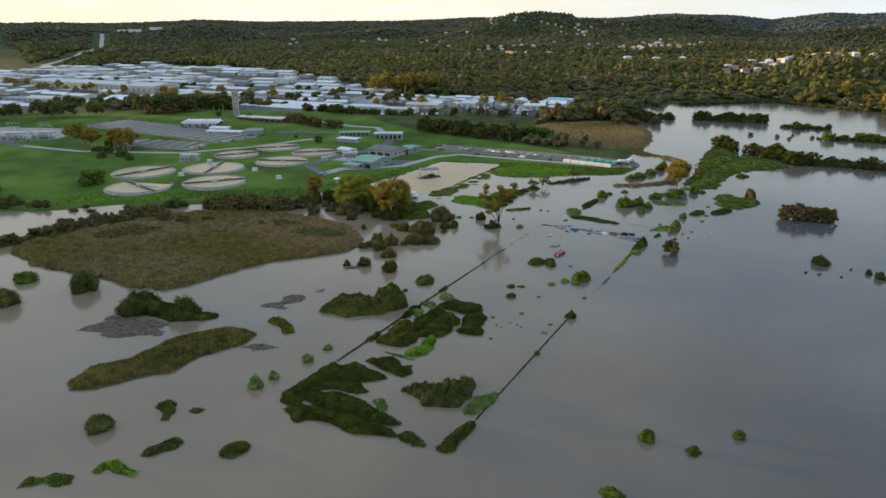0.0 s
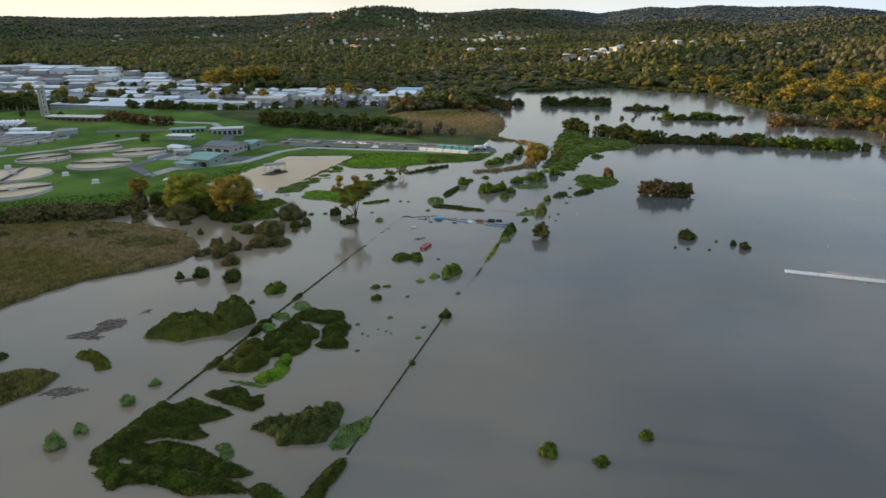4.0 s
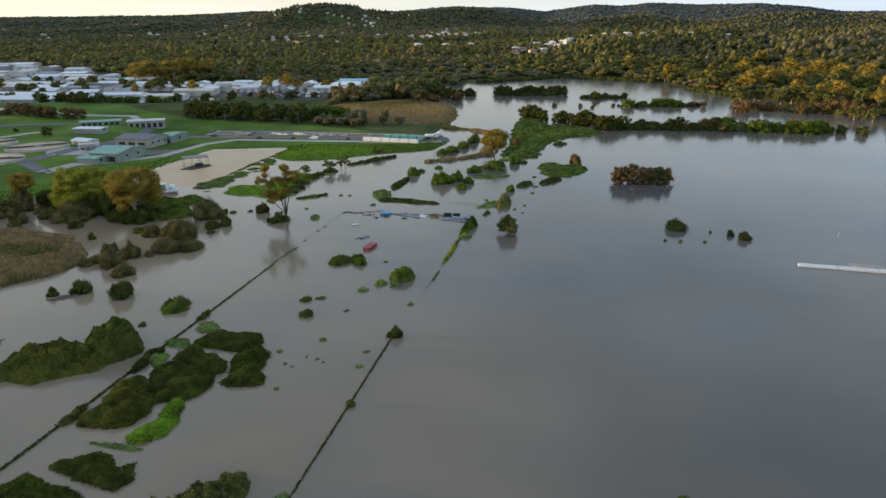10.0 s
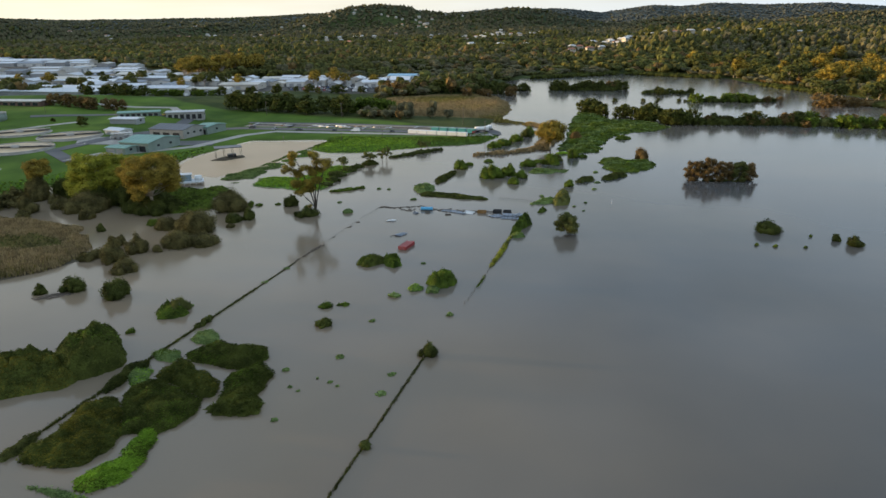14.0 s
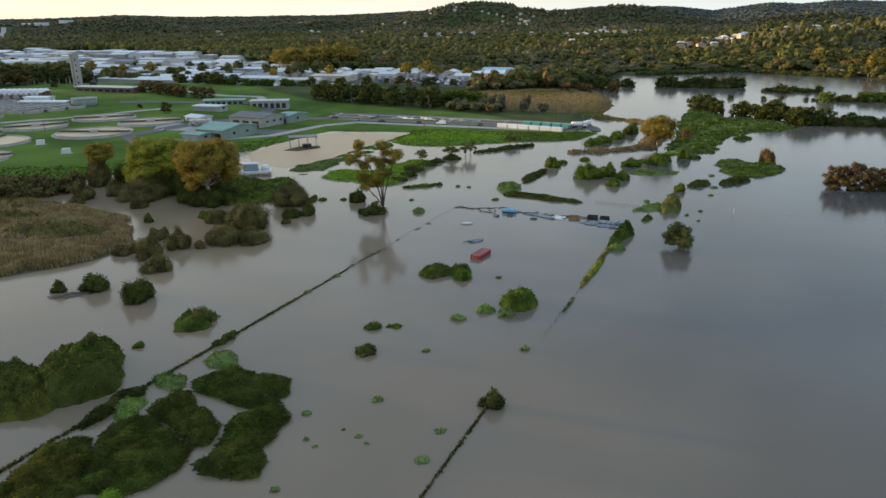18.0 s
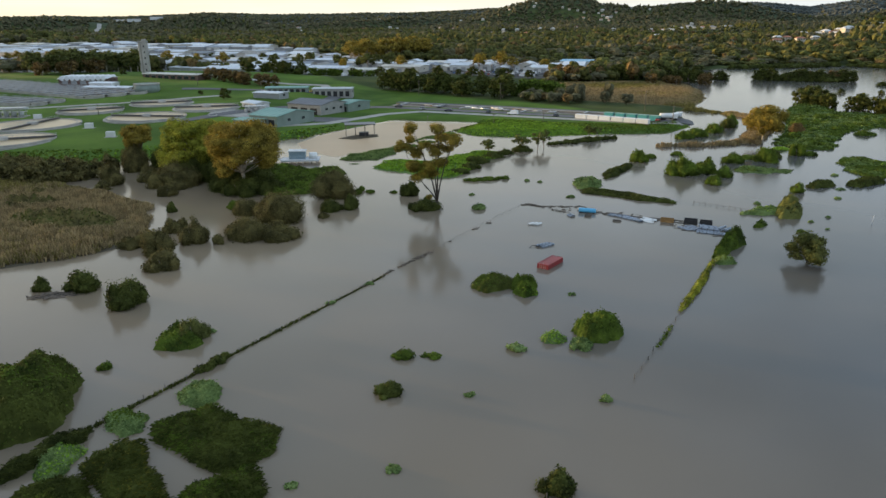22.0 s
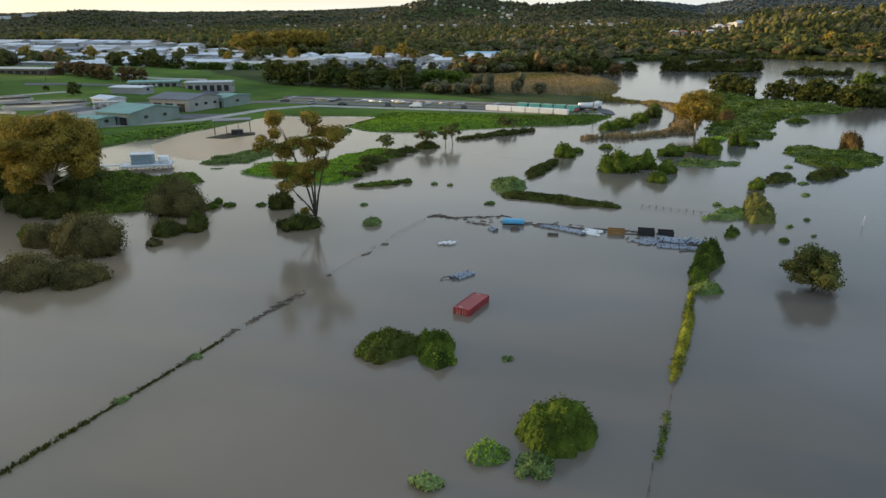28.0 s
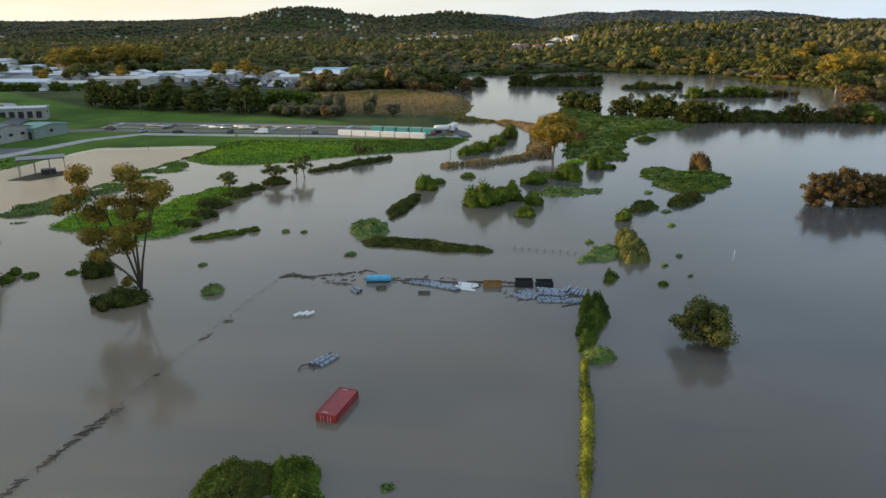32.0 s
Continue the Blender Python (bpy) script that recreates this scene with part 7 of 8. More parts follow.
# canopy frame and pump platform in the flooded paddock
fr = thing("steel_canopy", -103, 198, 0, 22, "open steel canopy frame standing in a flooded paddock", "canopy")
for i in range(4):
    for j in (-1, 1):
        part("post", tube_bm([(-6 + i * 4, j * 3.2, -1), (-6 + i * 4, j * 3.2, 5.0)], [0.09, 0.09], 6), TIMBER, fr)
    part("cross_beam", box_bm(0.2, 6.8, 0.3, -6 + i * 4, 0, 4.9), TIMBER, fr)
for j in (-1, 1):
    part("long_beam", box_bm(12.4, 0.2, 0.2, 0, j * 3.2, 5.1), TIMBER, fr)
part("roof_sheet", box_bm(13.0, 7.2, 0.12, 0, 0, 5.4), DARKROOF, fr, "grey metal roof sheet")
part("stage", box_bm(4, 3, 1.6, 1.5, 0, 0.2), BLACK, fr, "dark machine below the canopy")
mat_mesh("pad", [(-110, 190), (-103, 189), (-95, 198), (-97, 204), (-106, 201)], 0.3, PEAT, "muddy pad under a steel canopy", "islet", "structure")
pf = thing("pump_platform", -104, 139, 0, 18, "white pump platform with a small blue-grey plant room", "platform")
part("deck", box_bm(13, 6.5, 0.5, 0, 0, 0.8, bevel=0.05), PALE, pf)
part("plant_room", box_bm(5.5, 3.6, 2.6, -1.0, 0.5, 1.3, bevel=0.05), mat("slate_paint", (0.24, 0.32, 0.36), 0.6), pf, "blue-grey plant room")
part("room_roof", box_bm(6.2, 4.2, 0.2, -1.0, 0.5, 3.9), PALE, pf)
part("white_tank", tube_bm([(4.4, 0, 1.3), (4.4, 0, 3.2)], [1.4, 1.4], 18), WHITE, pf, "squat white tank")
for i in range(6):
    for j in (-1, 1):
        part("leg", tube_bm([(-5.8 + i * 2.3, j * 2.8, -1), (-5.8 + i * 2.3, j * 2.8, 0.9)], [0.16, 0.16], 6), CONCRETE, pf)
        part("rail_post", box_bm(0.06, 0.06, 1.0, -5.8 + i * 2.3, j * 3.0, 1.3), STEEL, pf)
for j in (-1, 1):
    part("handrail", box_bm(12, 0.06, 0.06, 0, j * 3.0, 2.3), STEEL, pf)
part("gangway", box_bm(9, 1.3, 0.2, -9, 1.5, 0.8), PALE, pf)

POND = [(-121, 196), (-116, 214), (-104, 245), (-62, 244), (-66, 228), (-72, 204), (-79, 164), (-90, 158), (-96, 150), (-112, 160), (-122, 176)]
pv = [(x, y, 0.006) for x, y in POND]
pond_bm = bmesh.new()
pond_bm.faces.new([pond_bm.verts.new(v) for v in pv])
pond_me = bpy.data.meshes.new("pond_water")
pond_bm.to_mesh(pond_me)
pond_bm.free()
# silt tan, with the warm sky's reflection put into the base colour
pond_me.materials.append(water_mat("silt_skyglow_water", (0.56, 0.40, 0.25), (0.45, 0.32, 0.20), 0.3, spec=0.12))
tagged(new("pond_water", pond_me), "still silty water over a flooded paddock, warm sky reflection in its tan colour", "flood water", kind="structure")

# ---- roads, depot and vehicles ----
ribbon("road", [(-172, 178), (-165, 200), (-128, 224), (-112, 262), (-96, 276), (-60, 268), (-10, 257), (20, 250), (32, 256)], 6, CONCRETE, "pale concrete service road past the works")
ribbon("road", [(-150, 286), (-120, 292), (-60, 280), (-6, 266), (28, 259)], 9, ASPHALT, "grey sealed depot road")
ribbon("road", [(-122, 318), (-60, 306), (-10, 290), (28, 276)], 5, ASPHALT, "grey sealed strip beside the depot")
ribbon("gravel_strip", [(-120, 305), (-60, 293), (-8, 278), (30, 267)], 9, GRAVEL, "gravel depot ground with scattered gear", 0.07)
ribbon("road", [(-170, 178), (-190, 200), (-180, 232), (-160, 285), (-165, 330), (-220, 338), (-262, 315)], 7, ASPHALT, "grey sealed drive through the works")
ribbon("road", [(-165, 330), (-190, 372), (-260, 388), (-300, 398)], 6, CONCRETE, "pale path up to the tower")
ribbon("road", [(-440, 225), (-480, 240), (-560, 250), (-640, 240)], 8, ASPHALT, "grey sealed road beside the works")
ribbon("road", [(-225, 300), (-262, 250), (-300, 222), (-380, 214), (-440, 225)], 5, CONCRETE, "pale service path across the lawn")
for k in range(3):
    ribbon("storage_row", [(-116, 311 - 3.6 * k), (-60, 299.5 - 3.6 * k), (-8, 284.5 - 3.6 * k), (10, 279.5 - 3.6 * k)], 1.3, (CONCRETE, TIMBER, GRAVEL)[k], "long low row of stored lengths on gravel", 0.45)
ribbon("apron", [(-162, 236), (-120, 236)], 16, ASPHALT, "sealed yard in front of the workshops", 0.08)
ribbon("apron", [(-190, 226), (-152, 240)], 20, CONCRETE, "concrete yard beside the workshops", 0.08)
ribbon("apron", [(22, 262), (40, 268)], 16, ASPHALT, "sealed turning area at the depot's end", 0.16)

CAR_PAINT = [mat("car_" + n, c, 0.55, vary=0.05) for n, c in (("white", (0.75, 0.75, 0.75)), ("silver", (0.42, 0.43, 0.45)), ("red", (0.42, 0.05, 0.04)), ("dark", (0.05, 0.055, 0.065)), ("blue", (0.06, 0.14, 0.34)), ("yellow", (0.6, 0.42, 0.05)))]
TYRE = mat("tyre_rubber", (0.02, 0.02, 0.02), 0.9)


def car_template(paint, kind, near):
    root = thing("parked_car", 0, -900, 0, 0, "parked car", "car")
    L, W = (4.4, 1.8) if kind == "car" else (5.4, 2.0)
    bm = box_bm(L, W, 0.65, 0, 0, 0.35, bevel=0.12)
    part("body", bm, paint, root)
    cab = bmesh.new()
    x0, x1, x2, x3 = (-1.7, -1.2, 0.5, 1.2) if kind == "car" else (-2.6, -2.5, 1.0, 1.7)
    h = 1.5 if kind == "car" else 2.1
    lo = [cab.verts.new((x, s * 0.82, 0.98)) for x, s in ((x0, -1), (x3, -1), (x3, 1), (x0, 1))]
    hi = [cab.verts.new((x, s * 0.72, h)) for x, s in ((x1, -1), (x2, -1), (x2, 1), (x1, 1))]
    for k in range(4):
        cab.faces.new((lo[k], lo[(k + 1) % 4], hi[(k + 1) % 4], hi[k]))
    cab.faces.new(hi)
    cab.faces.new(lo[::-1])
    part("cabin", cab, GLASS if kind == "car" else paint, root)
    part("roof", box_bm(x2 - x1, 1.45, 0.06, (x1 + x2) / 2, 0, h), paint, root)
    for sx in (-1, 1) if near else ():
        for sy in (-1, 1):
            part("wheel", tube_bm([(sx * L * 0.31, sy * W / 2 - 0.12, 0.33), (sx * L * 0.31, sy * W / 2 + 0.1, 0.33)], [0.33, 0.33], 10), TYRE, root)
    return root


CARS = [car_template(p, k, near) for near in (True, False) for p, k in zip(CAR_PAINT, ("van", "car", "car", "car", "car", "car"))]
for c, n in zip(CARS, ("white parked van", "silver parked car", "red parked car", "dark parked car", "blue parked car", "yellow parked car") * 2):
    c["label"] = n + " on sealed depot ground"


def park(n, x, y, rz):
    copy_thing(CARS[n + 6 * (y > 420)], pose(x, y, ground_z(x, y) + 0.14, 0, 0, rz))


for i in range(9):
    u = i / 8
    park((3, 1, 3, 3, 0, 3, 1, 3, 2)[i % 9], -112 + 132 * u + RNG.normal(0, 2), 288 - 30 * u - 4 * math.sin(u * 3) + RNG.normal(0, 1.5), RNG.choice([-14, 76, 166]) + RNG.normal(0, 5))
for i in range(60):
    x, y = RNG.uniform(-140, -62), RNG.uniform(528, 566)
    park(int(RNG.choice([0, 1, 2, 3, 4, 0, 1])), x, y, RNG.choice([10, 100]) + RNG.normal(0, 8))
for i in range(14):
    park(int(RNG.choice([0, 1, 0, 3])), -212 + i * 5.4 + RNG.normal(0, 1), 470 + 2.4 * i, 80 + RNG.normal(0, 6))
for i in range(5):
    park((0, 2, 5, 1, 0)[i], -196 + i * 7, 330 + i * 1.5, 80)

SKIP = [RUSTY, WHITE, GREENROOF, BLACK, CAR_PAINT[5], STEEL, CONCRETE]


def gear(x, y, rz, L, W, H, m, label, name="pipe_stack"):
    """A stack of lengths on bearers."""
    root = thing(name, x, y, ground_z(x, y) + 0.12, rz, label, "stack", "stacks in the depot")
    n = max(2, int(W / 0.55))
    for k in range(max(1, int(H / 0.5))):
        for i in range(n - k if k < n - 1 else 1):
            part("length", tube_bm([(-L / 2, (i - (n - 1 - k) / 2) * 0.52, 0.35 + k * 0.45), (L / 2, (i - (n - 1 - k) / 2) * 0.52, 0.35 + k * 0.45)], [0.25, 0.25], 7), m, root)
    for s in (-0.35, 0.35):
        part("bearer", box_bm(0.2, W, 0.14, s * L, 0, -0.02), TIMBER, root)


labels = {0: "rust-brown pipes stacked on bearers", 1: "white pipes stacked on bearers", 2: "green pipes stacked on bearers", 3: "black pipes stacked on bearers", 4: "yellow pipes stacked on bearers", 5: "grey steel lengths stacked on bearers", 6: "concrete lengths stacked on bearers"}
for i in range(40):
    u = RNG.uniform(0, 1)
    k = int(RNG.choice([1, 5, 3, 5, 6, 6, 0]))
    gear(-116 + 140 * u, 306 - 38 * u + RNG.uniform(-6, 6), RNG.choice([-15, 75]) + RNG.normal(0, 3), RNG.uniform(3, 8), RNG.uniform(1.1, 2.0), RNG.uniform(0.5, 0.9), SKIP[k], labels[k])
for i in range(6):
    x, y = -13 + i * 5.6, 256.0 - i * 2.5
    c = thing("white_silo_bag", x, y + 3.4, ground_z(x, y + 3.4) + 0.1, -24, "long white wrapped stack in a depot row", "stack", "white wrapped stacks")
    part("wrap", box_bm(5.7, 2.3, 2.0, 0, 0, 0.3, bevel=0.12), WHITE, c)
    part("base", box_bm(5.6, 2.2, 0.3, 0, 0, 0), CONCRETE, c)
for i in range(5):
    x, y = 0 + i * 5.2, 268.0 - i * 2.2
    c = thing("teal_bin", x, y, ground_z(x, y) + 0.15, -24, "teal steel bin in a depot row", "bin", "teal bins")
    part("bin_body", box_bm(4.6, 2.4, 2.2, bevel=0.08), mat("teal_paint", (0.06, 0.30, 0.30), 0.5), c)
    part("lid", box_bm(4.8, 2.6, 0.2, 0, 0, 2.2, bevel=0.05), GREENROOF, c)


def truck(x, y, rz):
    root = thing("white_truck", x, y, ground_z(x, y) + 0.2, rz, "white tanker truck parked at the depot's end", "truck")
    part("chassis", box_bm(8.5, 1.2, 0.35, 0, 0, 0.7), BLACK, root)
    part("cab", box_bm(2.2, 2.4, 2.2, 3.1, 0, 0.8, bevel=0.15), WHITE, root)
    part("windscreen", box_bm(0.08, 2.0, 0.9, 4.21, 0, 1.9), GLASS, root)
    part("tank_body", tube_bm([(-4.1, 0, 2.0), (-3.9, 0, 2.0), (1.6, 0, 2.0), (1.8, 0, 2.0)], [0.8, 1.15, 1.15, 0.8], 14), WHITE, root)
    for xx in (-3.2, -2.0, 3.0):
        for s in (-1, 1):
            part("wheel", tube_bm([(xx, s * 1.0, 0.5), (xx, s * 1.25, 0.5)], [0.5, 0.5], 12), TYRE, root)


truck(27, 262, 10)
truck(31, 268, 60)
for x, y, h in ((-63, 333, 11), (18, 298, 11), (-118, 352, 10), (28, 250, 9), (-30, 246, 5), (-52, 238, 5), (-85, 244, 5), (-200, 300, 9), (-260, 330, 9), (-420, 262, 10), (-240, 210, 6)):
    pl = thing("power_pole", x, y, ground_z(x, y) - 0.3, RNG.uniform(0, 90), "slim timber power pole with a crossarm", "pole", "power poles")
    part("pole", tube_bm([(0, 0, 0), (0, 0, h)], [0.16, 0.11], 7), TIMBER, pl)
    part("crossarm", box_bm(1.8, 0.12, 0.14, 0, 0, h - 0.7), TIMBER, pl)
for x, y in ((-192, 156), (-262, 196), (-218, 176), (-258, 152)):
    k = thing("service_kiosk", x, y, ground_z(x, y), 20, "small white service kiosk on a lawn", "kiosk", "lawn kiosks")
    part("cabinet", box_bm(3.2, 2.0, 2.2, bevel=0.08), SHED_WALLS[2], k)
    part("plinth", box_bm(4.5, 3.2, 0.25, 0, 0, -0.1), CONCRETE, k)

# ---- the switchyard beside the works ----
def gantry(x, y, rz, w, h):
    root = thing("steel_gantry", x, y, ground_z(x, y), rz, "grey lattice steel gantry in a switchyard", "gantry", "switchyard gantries")
    for s in (-1, 1):
        for q in (-0.5, 0.5):
            part("leg", tube_bm([(s * w / 2 + q * 0.9, q * 0.5, -0.3), (s * w / 2, 0, h)], [0.11, 0.08], 5), STEEL, root)
        for k in range(1, 5):
            f = 1 - k / 5
            part("brace", box_bm(0.95 * f + 0.12, 0.09, 0.09, s * w / 2, 0, h * k / 5), STEEL, root)
    part("beam", box_bm(w + 1.0, 0.35, 0.35, 0, 0, h - 0.2), STEEL, root)
    for k in range(3):
        part("insulator", tube_bm([((k - 1) * w * 0.3, 0, h - 0.2), ((k - 1) * w * 0.3, 0, h - 1.5)], [0.14, 0.1], 7), WHITE, root)


def transformer(x, y, rz):
    root = thing("transformer", x, y, ground_z(x, y), rz, "pale grey transformer on a concrete plinth", "transformer", "switchyard transformers")
    part("plinth", box_bm(4.4, 3.2, 0.35, 0, 0, -0.05), CONCRETE, root)
    part("tank_body", box_bm(3.2, 1.8, 2.3, 0, 0, 0.3, bevel=0.06), SHED_WALLS[2], root)
    for s in (-1, 1):
        for k in range(4):
            part("fin", box_bm(0.12, 0.5, 1.7, -1.1 + k * 0.72, s * 1.15, 0.55), STEEL, root)
    for k in (-1, 0, 1):
        part("bushing", tube_bm([(k * 0.9, 0, 2.6), (k * 1.05, 0, 3.7)], [0.16, 0.08], 7), RUSTY, root)


for i in range(5):
    gantry(-520 + i * 16, 272 + (i % 2) * 16, RNG.uniform(-8, 8), 11, RNG.uniform(6.5, 9.5))
for i in range(7):
    transformer(-522 + i * 12, 262 + (i % 3) * 13, RNG.uniform(-6, 6))
ribbon("apron", [(-540, 276), (-436, 280)], 44, CONCRETE, "pale gravelled ground of the switchyard", 0.06)

# ---- the industrial estate ----
count = 0
GROUP = "sheds of the industrial estate"
for iy in range(16):
    for ix in range(30):
        u, v = -1050 + ix * 37 + (iy % 3) * 11, 440 + iy * 46
        x, y = u + 0.10 * (v - 440), v - 0.22 * (u + 400) * 0.55
        ok, d = inside(YARD, np.array([x]), np.array([y]))
        if d[0] < 14 or abs((ix + 2) % 7 - 3) < 0.5 and iy % 2 or RNG.uniform() < (0.08 if y < 760 else 0.25):
            continue
        if -150 < x < -55 and 520 < y < 572 or -590 < x < -470 and 470 < y < 585 or abs((y - 664) + 0.25 * (x + 690)) < 40 and -830 < x < -550:
            continue
        L, W, H = RNG.uniform(22, 44), RNG.uniform(14, 30), RNG.uniform(3.8, 6.0)
        if x > -160:
            L, W, H = L * 0.62, W * 0.55, H
        k = int(RNG.choice([0, 0, 1, 1, 2, 2, 3, 4]))
        tone = ("white", "grey", "zinc", "cream", "slate")[k]
        building("industrial_shed", x, y, L, W, H, RNG.uniform(0.8, 2.2), -7 + RNG.choice([0, 0, 0, 90]) + RNG.normal(0, 1.5), SHED_ROOFS[k], SHED_WALLS[int(RNG.integers(3))], f"industrial shed with a {tone} low metal roof", 3 if y < 640 else 2, 2 if y < 640 else 0, "shed", GROUP, lights=int(RNG.integers(0, 4)) if y < 700 else 0, far=y > 600)
        count += 1
for i in range(7):
    building("long_warehouse", -330 + i * 14 - 40, 512 - i * 4, 13, 62, 7, 1.2, 70 - 90 + 8, SHED_ROOFS[(0, 2, 0)[i % 3]], SHED_WALLS[1], "long narrow warehouse with a pale metal roof", 1, 2, "shed", "row of long warehouses")
for i in range(26):
    x, y = -196 + 20 * (i % 9) + RNG.normal(0, 3), 584 + 26 * (i // 9) + RNG.normal(0, 4)
    k = int(RNG.choice([0, 0, 1, 2, 3]))
    if inside(YARD, np.array([x]), np.array([y]))[1][0] > 4:
        building("workshop_unit", x, y, RNG.uniform(13, 20), RNG.uniform(9, 15), RNG.uniform(3.6, 6.0), RNG.uniform(0.8, 2.0), -10 + RNG.choice([0, 90]) + RNG.normal(0, 4), SHED_ROOFS[k], SHED_WALLS[int(RNG.integers(3))], f"small workshop unit with a {('white', 'grey', 'zinc', 'cream')[k]} metal roof", 2, 0, "shed", "small workshop units", far=True)
building("blue_warehouse", -30, 622, 30, 22, 9.5, 1.2, -10, mat("sky_blue_roof", (0.28, 0.50, 0.66), 0.5, vary=0.1), SHED_WALLS[2], "white warehouse with a sky blue roof", 2, 2)
building("navy_shed", -56, 598, 20, 16, 7, 1.5, -10, SHED_ROOFS[0], mat("navy_wall", (0.06, 0.10, 0.22), 0.6), "navy shed with a white roof", 2, 2)
building("white_hall", -32, 596, 20, 16, 7, 3.0, -10, SHED_ROOFS[0], SHED_WALLS[2], "white hall with a rounded pale roof", 2, 2)
building("big_distribution_shed", -690, 664, 250, 42, 10, 1.5, -14, SHED_ROOFS[2], SHED_WALLS[0], "very long distribution shed with a grey roof", 24, 4, lights=20)
building("curved_warehouse", -532, 528, 78, 62, 7.5, 2.6, 10, SHED_ROOFS[0], SHED_WALLS[2], "wide white warehouse with a low curved roof", 6, 4)
for i in range(16):
    c = RNG.uniform(-700, -120), RNG.uniform(470, 700)
    ok, d = inside(YARD, np.array([c[0]]), np.array([c[1]]))
    if d[0] > 5:
        park(int(RNG.integers(0, 5)), *c, RNG.uniform(0, 180))

# ---- houses on the hills ----
HOUSE_ROOF = [mat("tile_roof_" + n, c, 0.7, vary=0.2, scale=0.5) for n, c in (("white", (0.62, 0.61, 0.58)), ("terracotta", (0.34, 0.15, 0.09)), ("grey", (0.25, 0.25, 0.26)))]
HOUSE_WALL = mat("rendered_wall", (0.50, 0.46, 0.39), 0.8, vary=0.15, scale=0.4)


def house(x, y, k, s=1.0, rz=0):
    z = ground_z(x, y) + 1.5
    s *= 0.78
    root = thing("house", x, y, z, rz, ("pale house with a white roof among hillside trees", "pale house with a terracotta roof among hillside trees", "pale house with a grey roof among hillside trees")[k], "house", "houses on the wooded hills")
    L, W, H = 14 * s, 9 * s, 5.4 * s
    part("shell", box_bm(L, W, H + 6, 0, 0, -6), HOUSE_WALL, root)
    bm = bmesh.new()
    e = [bm.verts.new((sx * (L / 2 + 0.7), sy * (W / 2 + 0.7), H)) for sx, sy in ((-1, -1), (1, -1), (1, 1), (-1, 1))]
    r = [bm.verts.new((sx * (L / 2 - W * 0.35), 0, H + 2.6 * s)) for sx in (-1, 1)]
    bm.faces.new((e[0], e[1], r[1], r[0]))
    bm.faces.new((e[2], e[3], r[0], r[1]))
    bm.faces.new((e[1], e[2], r[1]))
    bm.faces.new((e[3], e[0], r[0]))
    bm.faces.new(e[::-1])
    part("roof", bm, HOUSE_ROOF[k], root)
    for i in range(3 if y < 1500 else 0):
        part("window", box_bm(1.7 * s, 0.12, 1.3 * s, -L / 2 + (i + 0.6) * L / 3.2, -W / 2 - 0.03, 3.4 * s), GLASS, root)
    return x, y


HOUSES = [house(272, 1227, 0, 1.3, 20)]


def settle(x, y, sx, sy, n, s):
    """A loose cluster of n houses round one spot."""
    for i in range(n):
        HOUSES.append(house(x + RNG.normal(0, sx), y + RNG.normal(0, sy), int(RNG.choice([0, 0, 1, 2])), s * RNG.uniform(0.8, 1.25), RNG.uniform(-40, 40)))


settle(400, 1240, 60, 75, 22, 1.1)
settle(490, 1220, 60, 70, 16, 1.1)
settle(310, 1160, 40, 60, 7, 1.0)
settle(120, 2150, 150, 120, 14, 1.0)
settle(-160, 2300, 160, 150, 10, 1.0)
settle(-420, 2100, 180, 170, 10, 1.0)
settle(-130, 2950, 120, 90, 8, 0.9)
settle(-800, 2300, 260, 220, 12, 1.0)
settle(620, 1700, 120, 80, 6, 1.2)
settle(160, 1700, 60, 60, 3, 1.6)
settle(-230, 1800, 60, 40, 4, 1.8)
settle(760, 1500, 80, 60, 5, 1.0)
settle(40, 3000, 200, 120, 6, 0.9)
settle(150, 2250, 45, 60, 12, 1.0)
settle(290, 2250, 45, 60, 10, 1.0)
settle(60, 2150, 40, 40, 7, 1.1)
settle(-60, 2800, 60, 60, 9, 1.0)
settle(330, 2500, 80, 80, 8, 1.0)
settle(-700, 2700, 160, 120, 10, 1.1)
settle(-1000, 2600, 160, 160, 8, 1.1)

for i in range(9):
    x, y = -1760 - 62 * i + RNG.normal(0, 8), 2420 + 26 * i + RNG.normal(0, 30)
    building("distant_shed", x, y, 48, 26, 9, 1.0, 35, SHED_ROOFS[i % 3], SHED_WALLS[2], "pale industrial shed far off in the woods", 0, 0, "shed", "distant sheds", z=ground_z(x, y) + 6, far=True)
    HOUSES.append((x, y))

HIGHWAY = [(-640, 760), (-900, 880), (-1130, 1080), (-1260, 1330), (-1500, 1760), (-1900, 2330)]
ribbon("highway", HIGHWAY, 15, CONCRETE, "pale highway running away through the woods", 1.2)

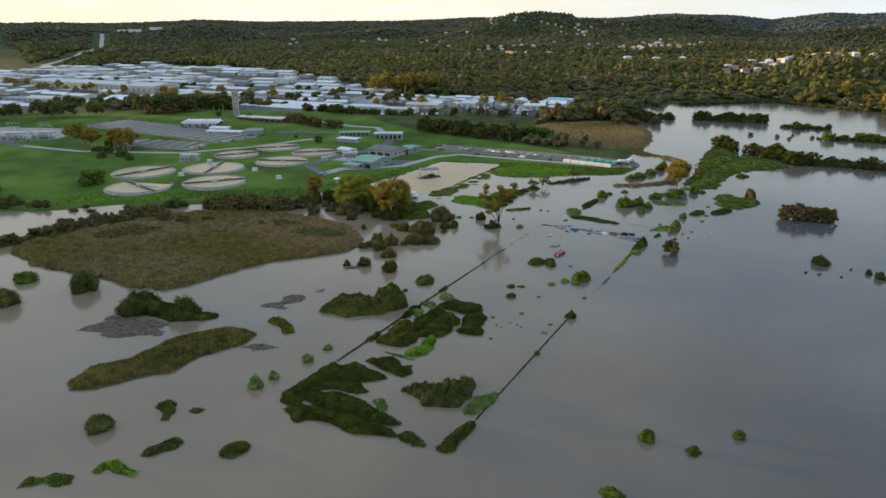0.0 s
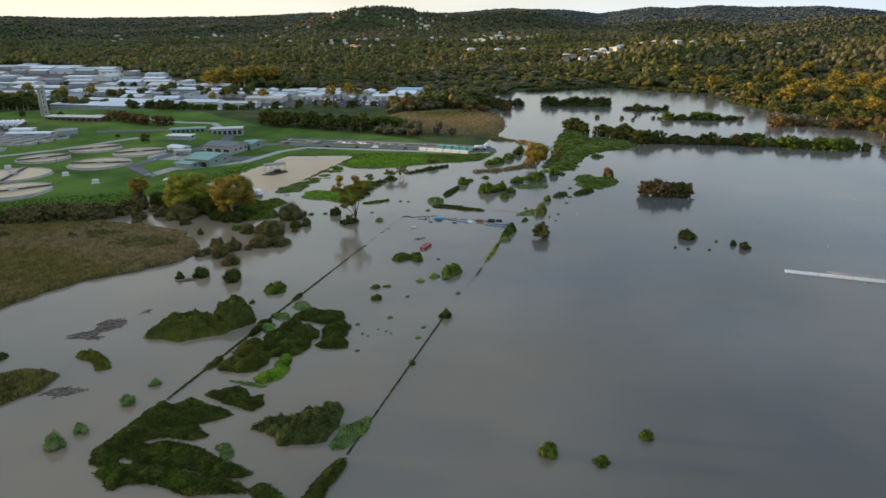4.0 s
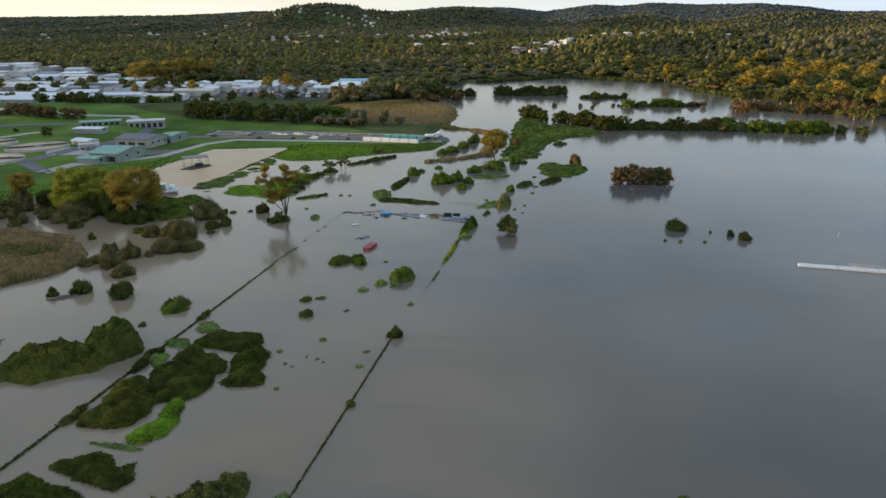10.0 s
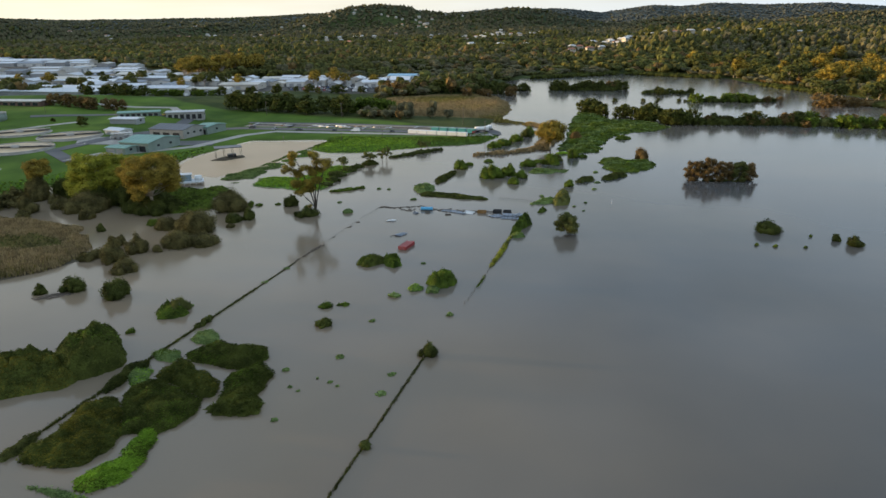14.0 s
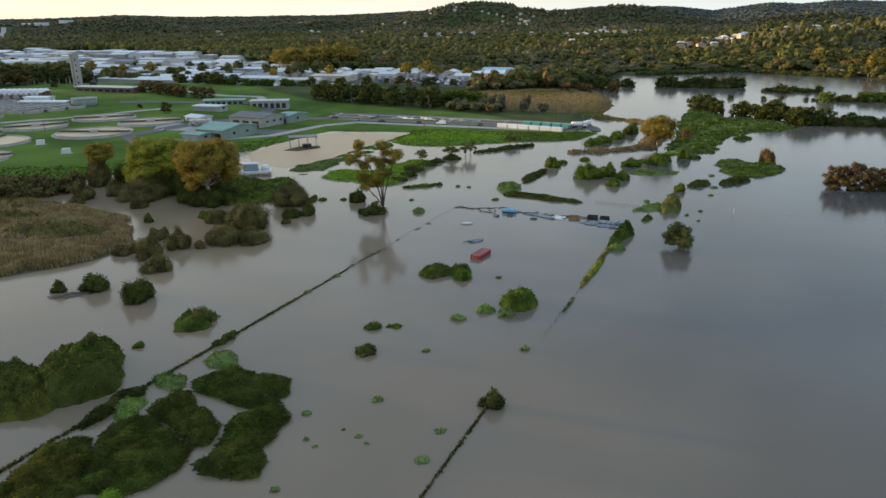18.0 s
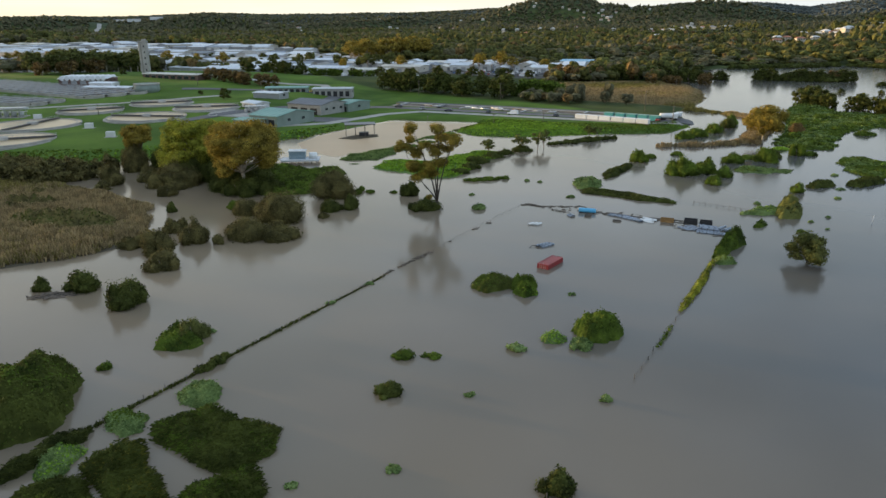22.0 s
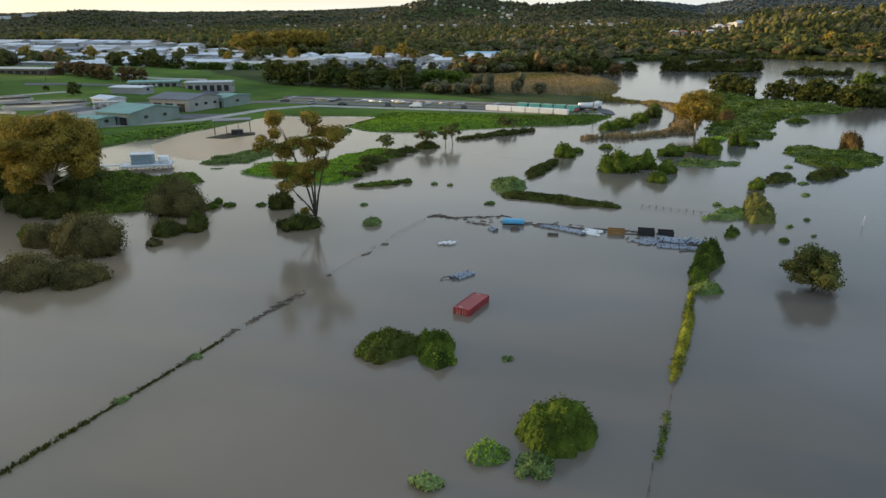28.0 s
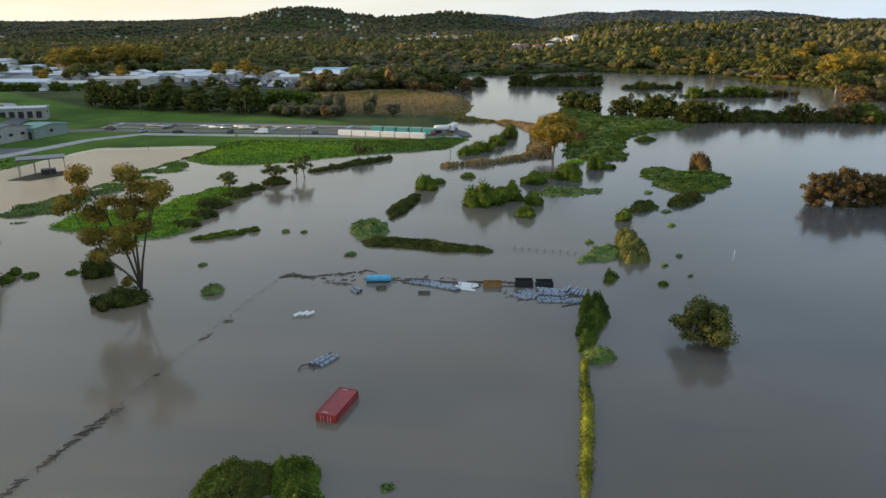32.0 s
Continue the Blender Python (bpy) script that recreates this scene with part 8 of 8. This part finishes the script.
# ---- the woods ----
def crown_template(lobes, quads, seed):
    """A tree as one small set of vertices: lumps of foliage with loose clumps round them, about one unit high and wide."""
    rng = np.random.default_rng(seed)
    V, F, n = [], [], 0
    for i in range(lobes):
        a = i * 2.4
        c = np.array([math.cos(a) * 0.26, math.sin(a) * 0.26, 0.62 + rng.uniform(-0.16, 0.22)]) if lobes > 1 else np.array([0, 0, 0.55])
        s = rng.uniform(0.24, 0.34) if lobes > 1 else 0.46
        v = ICO1_V * s * (1 + rng.normal(0, 0.16, (len(ICO1_V), 1))) * (1, 1, 0.9) + c
        V.append(v)
        m = np.c_[ICO1_F[:, :2], ICO1_F[:, 2], ICO1_F[:, 2]] + n
        F.append(m)
        n += len(v)
    V, F = np.concatenate(V), np.concatenate(F)[:, :3]
    d = rng.normal(size=(quads, 3))
    d /= np.linalg.norm(d, axis=1)[:, None]
    p = d * (0.47, 0.47, 0.40) * rng.uniform(0.7, 1.2, (quads, 1)) + (0, 0, 0.58)
    a = np.cross(d + rng.normal(0, 0.6, (quads, 3)), rng.normal(size=(quads, 3)))
    a /= np.linalg.norm(a, axis=1)[:, None]
    b = np.cross(a, d)
    s = rng.uniform(0.09, 0.17, (quads, 1))
    T = np.stack([p - a * s, p + a * s * 0.8 + b * s * 0.6, p + b * s * -0.9], 1).reshape(-1, 3)
    stem = np.array([(-0.03, 0, 0), (0.03, 0, 0), (0, 0, 0.7), (0, -0.03, 0), (0, 0.03, 0), (0, 0, 0.7)])
    return np.concatenate([V, T, stem]), np.concatenate([F, np.arange(quads * 3).reshape(-1, 3) + len(V), np.arange(6).reshape(2, 3) + len(V) + quads * 3])


def woods(name, xs, ys, hs, ws, templates, mats, pick, label):
    Vs, Fs, Ms, n = [], [], [], 0
    zs = relief(xs, ys) - 0.5
    for t, (tv, tf) in enumerate(templates):
        ids = np.nonzero(np.arange(len(xs)) % len(templates) == t)[0]
        a = RNG.uniform(0, math.tau, len(ids))
        c, s = np.cos(a)[:, None], np.sin(a)[:, None]
        w = ws[ids][:, None]
        X = (tv[:, 0] * c - tv[:, 1] * s) * w + xs[ids][:, None]
        Y = (tv[:, 0] * s + tv[:, 1] * c) * w + ys[ids][:, None]
        Z = tv[:, 2] * hs[ids][:, None] + zs[ids][:, None]
        Vs.append(np.stack([X, Y, Z], -1).reshape(-1, 3))
        Fs.append((tf[None] + (n + len(tv) * np.arange(len(ids)))[:, None, None]).reshape(-1, 3))
        Ms.append(np.repeat(pick[ids], len(tf)))
        n += len(tv) * len(ids)
    return tagged(new(name, mesh_np(name, np.concatenate(Vs), np.concatenate(Fs), mats, np.concatenate(Ms))), label, "woods", kind="stuff")


def spread(r0, r1, k, a0=-50, a1=50):
    """Places with gaps that grow with distance."""
    rs = np.exp(np.arange(math.log(r0), math.log(r1), k))
    az = np.arange(math.radians(a0), math.radians(a1), k)
    R, A = np.meshgrid(rs, az)
    R, A = R.ravel() * np.exp(RNG.uniform(-1.3, 1.3, R.size) * k), A.ravel() + RNG.uniform(-1.3, 1.3, R.size) * k
    return R * np.sin(A), R * np.cos(A) - 100, R


def free(xs, ys):
    ok = np.ones(xs.shape, bool)
    for poly, gap in ((LAWN, 3), (YARD, 5), (BROWN, 2)):
        ok &= inside(poly, xs, ys)[1] < -gap
    ok &= inside(LAND, xs, ys)[1] > 6
    ok &= ~((xs > -330) & (xs < -50) & (ys < 580))
    for a, b in zip(HIGHWAY, HIGHWAY[1:]):
        k = np.clip(((xs - a[0]) * (b[0] - a[0]) + (ys - a[1]) * (b[1] - a[1])) / ((b[0] - a[0]) ** 2 + (b[1] - a[1]) ** 2), 0, 1)
        ok &= np.hypot(xs - a[0] - k * (b[0] - a[0]), ys - a[1] - k * (b[1] - a[1])) > 34
    for hx, hy in HOUSES:
        ok &= (xs - hx) ** 2 + ((ys - hy + 24) / 2.6) ** 2 > 11 ** 2
    return ok


def far_crown(seed):
    """A far crown: eight crooked faces."""
    rng = np.random.default_rng(seed)
    v = np.array([(0.5, 0, 0.5), (0, 0.5, 0.5), (-0.5, 0, 0.5), (0, -0.5, 0.5), (0, 0, 1.0), (0, 0, 0.0)]) + rng.normal(0, 0.10, (6, 3))
    return v, np.array([(0, 1, 4), (1, 2, 4), (2, 3, 4), (3, 0, 4), (1, 0, 5), (2, 1, 5), (3, 2, 5), (0, 3, 5)])


WOOD_MATS = [LEAF["wood"], LEAF["olive"], LEAF["gold"], LEAF["range"], LEAF["russet"], LEAF["hazeblue"]]
NEAR_T = [crown_template(6, 64, s) for s in range(5)]
FAR_T = [crown_template(1, 14, 20 + s) for s in range(6)]
FAR2_T = [far_crown(40 + s) for s in range(7)]
for name, r0, r1, k, temps, h0 in (("wood_near", 430, 1050, 0.0135, NEAR_T, 17), ("wood_middle", 1050, 2100, 0.0074, FAR_T, 16), ("wood_far", 2100, 4600, 0.0044, FAR2_T, 12)):
    xs, ys, R = spread(r0, r1, k, -44, 44)
    ok = free(xs, ys)
    ok &= R < 4400
    xs, ys, R = xs[ok], ys[ok], R[ok]
    tall = 0.55 + 0.45 * step(-0.3, 0.6, lumps(xs, ys, 0.011, 1.5)) + RNG.normal(0, 0.1, len(xs)) + 0.4 * (RNG.uniform(size=len(xs)) < 0.22)
    low = step(2, 22, relief(xs, ys))
    hs = h0 * tall * (0.62 + 0.45 * low) * np.where(R > 4000, 0.6, 1.0)
    ws = np.maximum(hs * RNG.uniform(0.42, 0.70, len(xs)), R * k * RNG.uniform(0.85, 1.3, len(xs)))
    tone = lumps(xs, ys, 0.006, 0.3) * 0.7 + lumps(xs, ys, 0.02, 2.3) * 0.4 + RNG.normal(0, 0.42, len(xs))
    pick = np.where(tone > 1.15, 2, np.where(tone > 0.45, 1, np.where(tone < -0.55, 3, 0)))
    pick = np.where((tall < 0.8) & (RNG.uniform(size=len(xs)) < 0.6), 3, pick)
    # leaf tones turn hazy with distance: grey-olive, then blue to the east
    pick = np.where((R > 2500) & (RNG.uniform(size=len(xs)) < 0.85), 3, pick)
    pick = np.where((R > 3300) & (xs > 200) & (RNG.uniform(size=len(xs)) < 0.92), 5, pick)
    pick = np.where((RNG.uniform(size=len(xs)) < 0.08) & (low < 0.4), 4, pick)
    for hx, hy in HOUSES:
        hs = np.where((np.abs(xs - hx) < 16) & (ys > hy - 130) & (ys < hy + 6), hs * 0.7, hs)
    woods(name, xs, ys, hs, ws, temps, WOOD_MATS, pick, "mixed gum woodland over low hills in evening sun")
for c in CARS:
    for o in (*c.children, c):
        bpy.data.objects.remove(o)
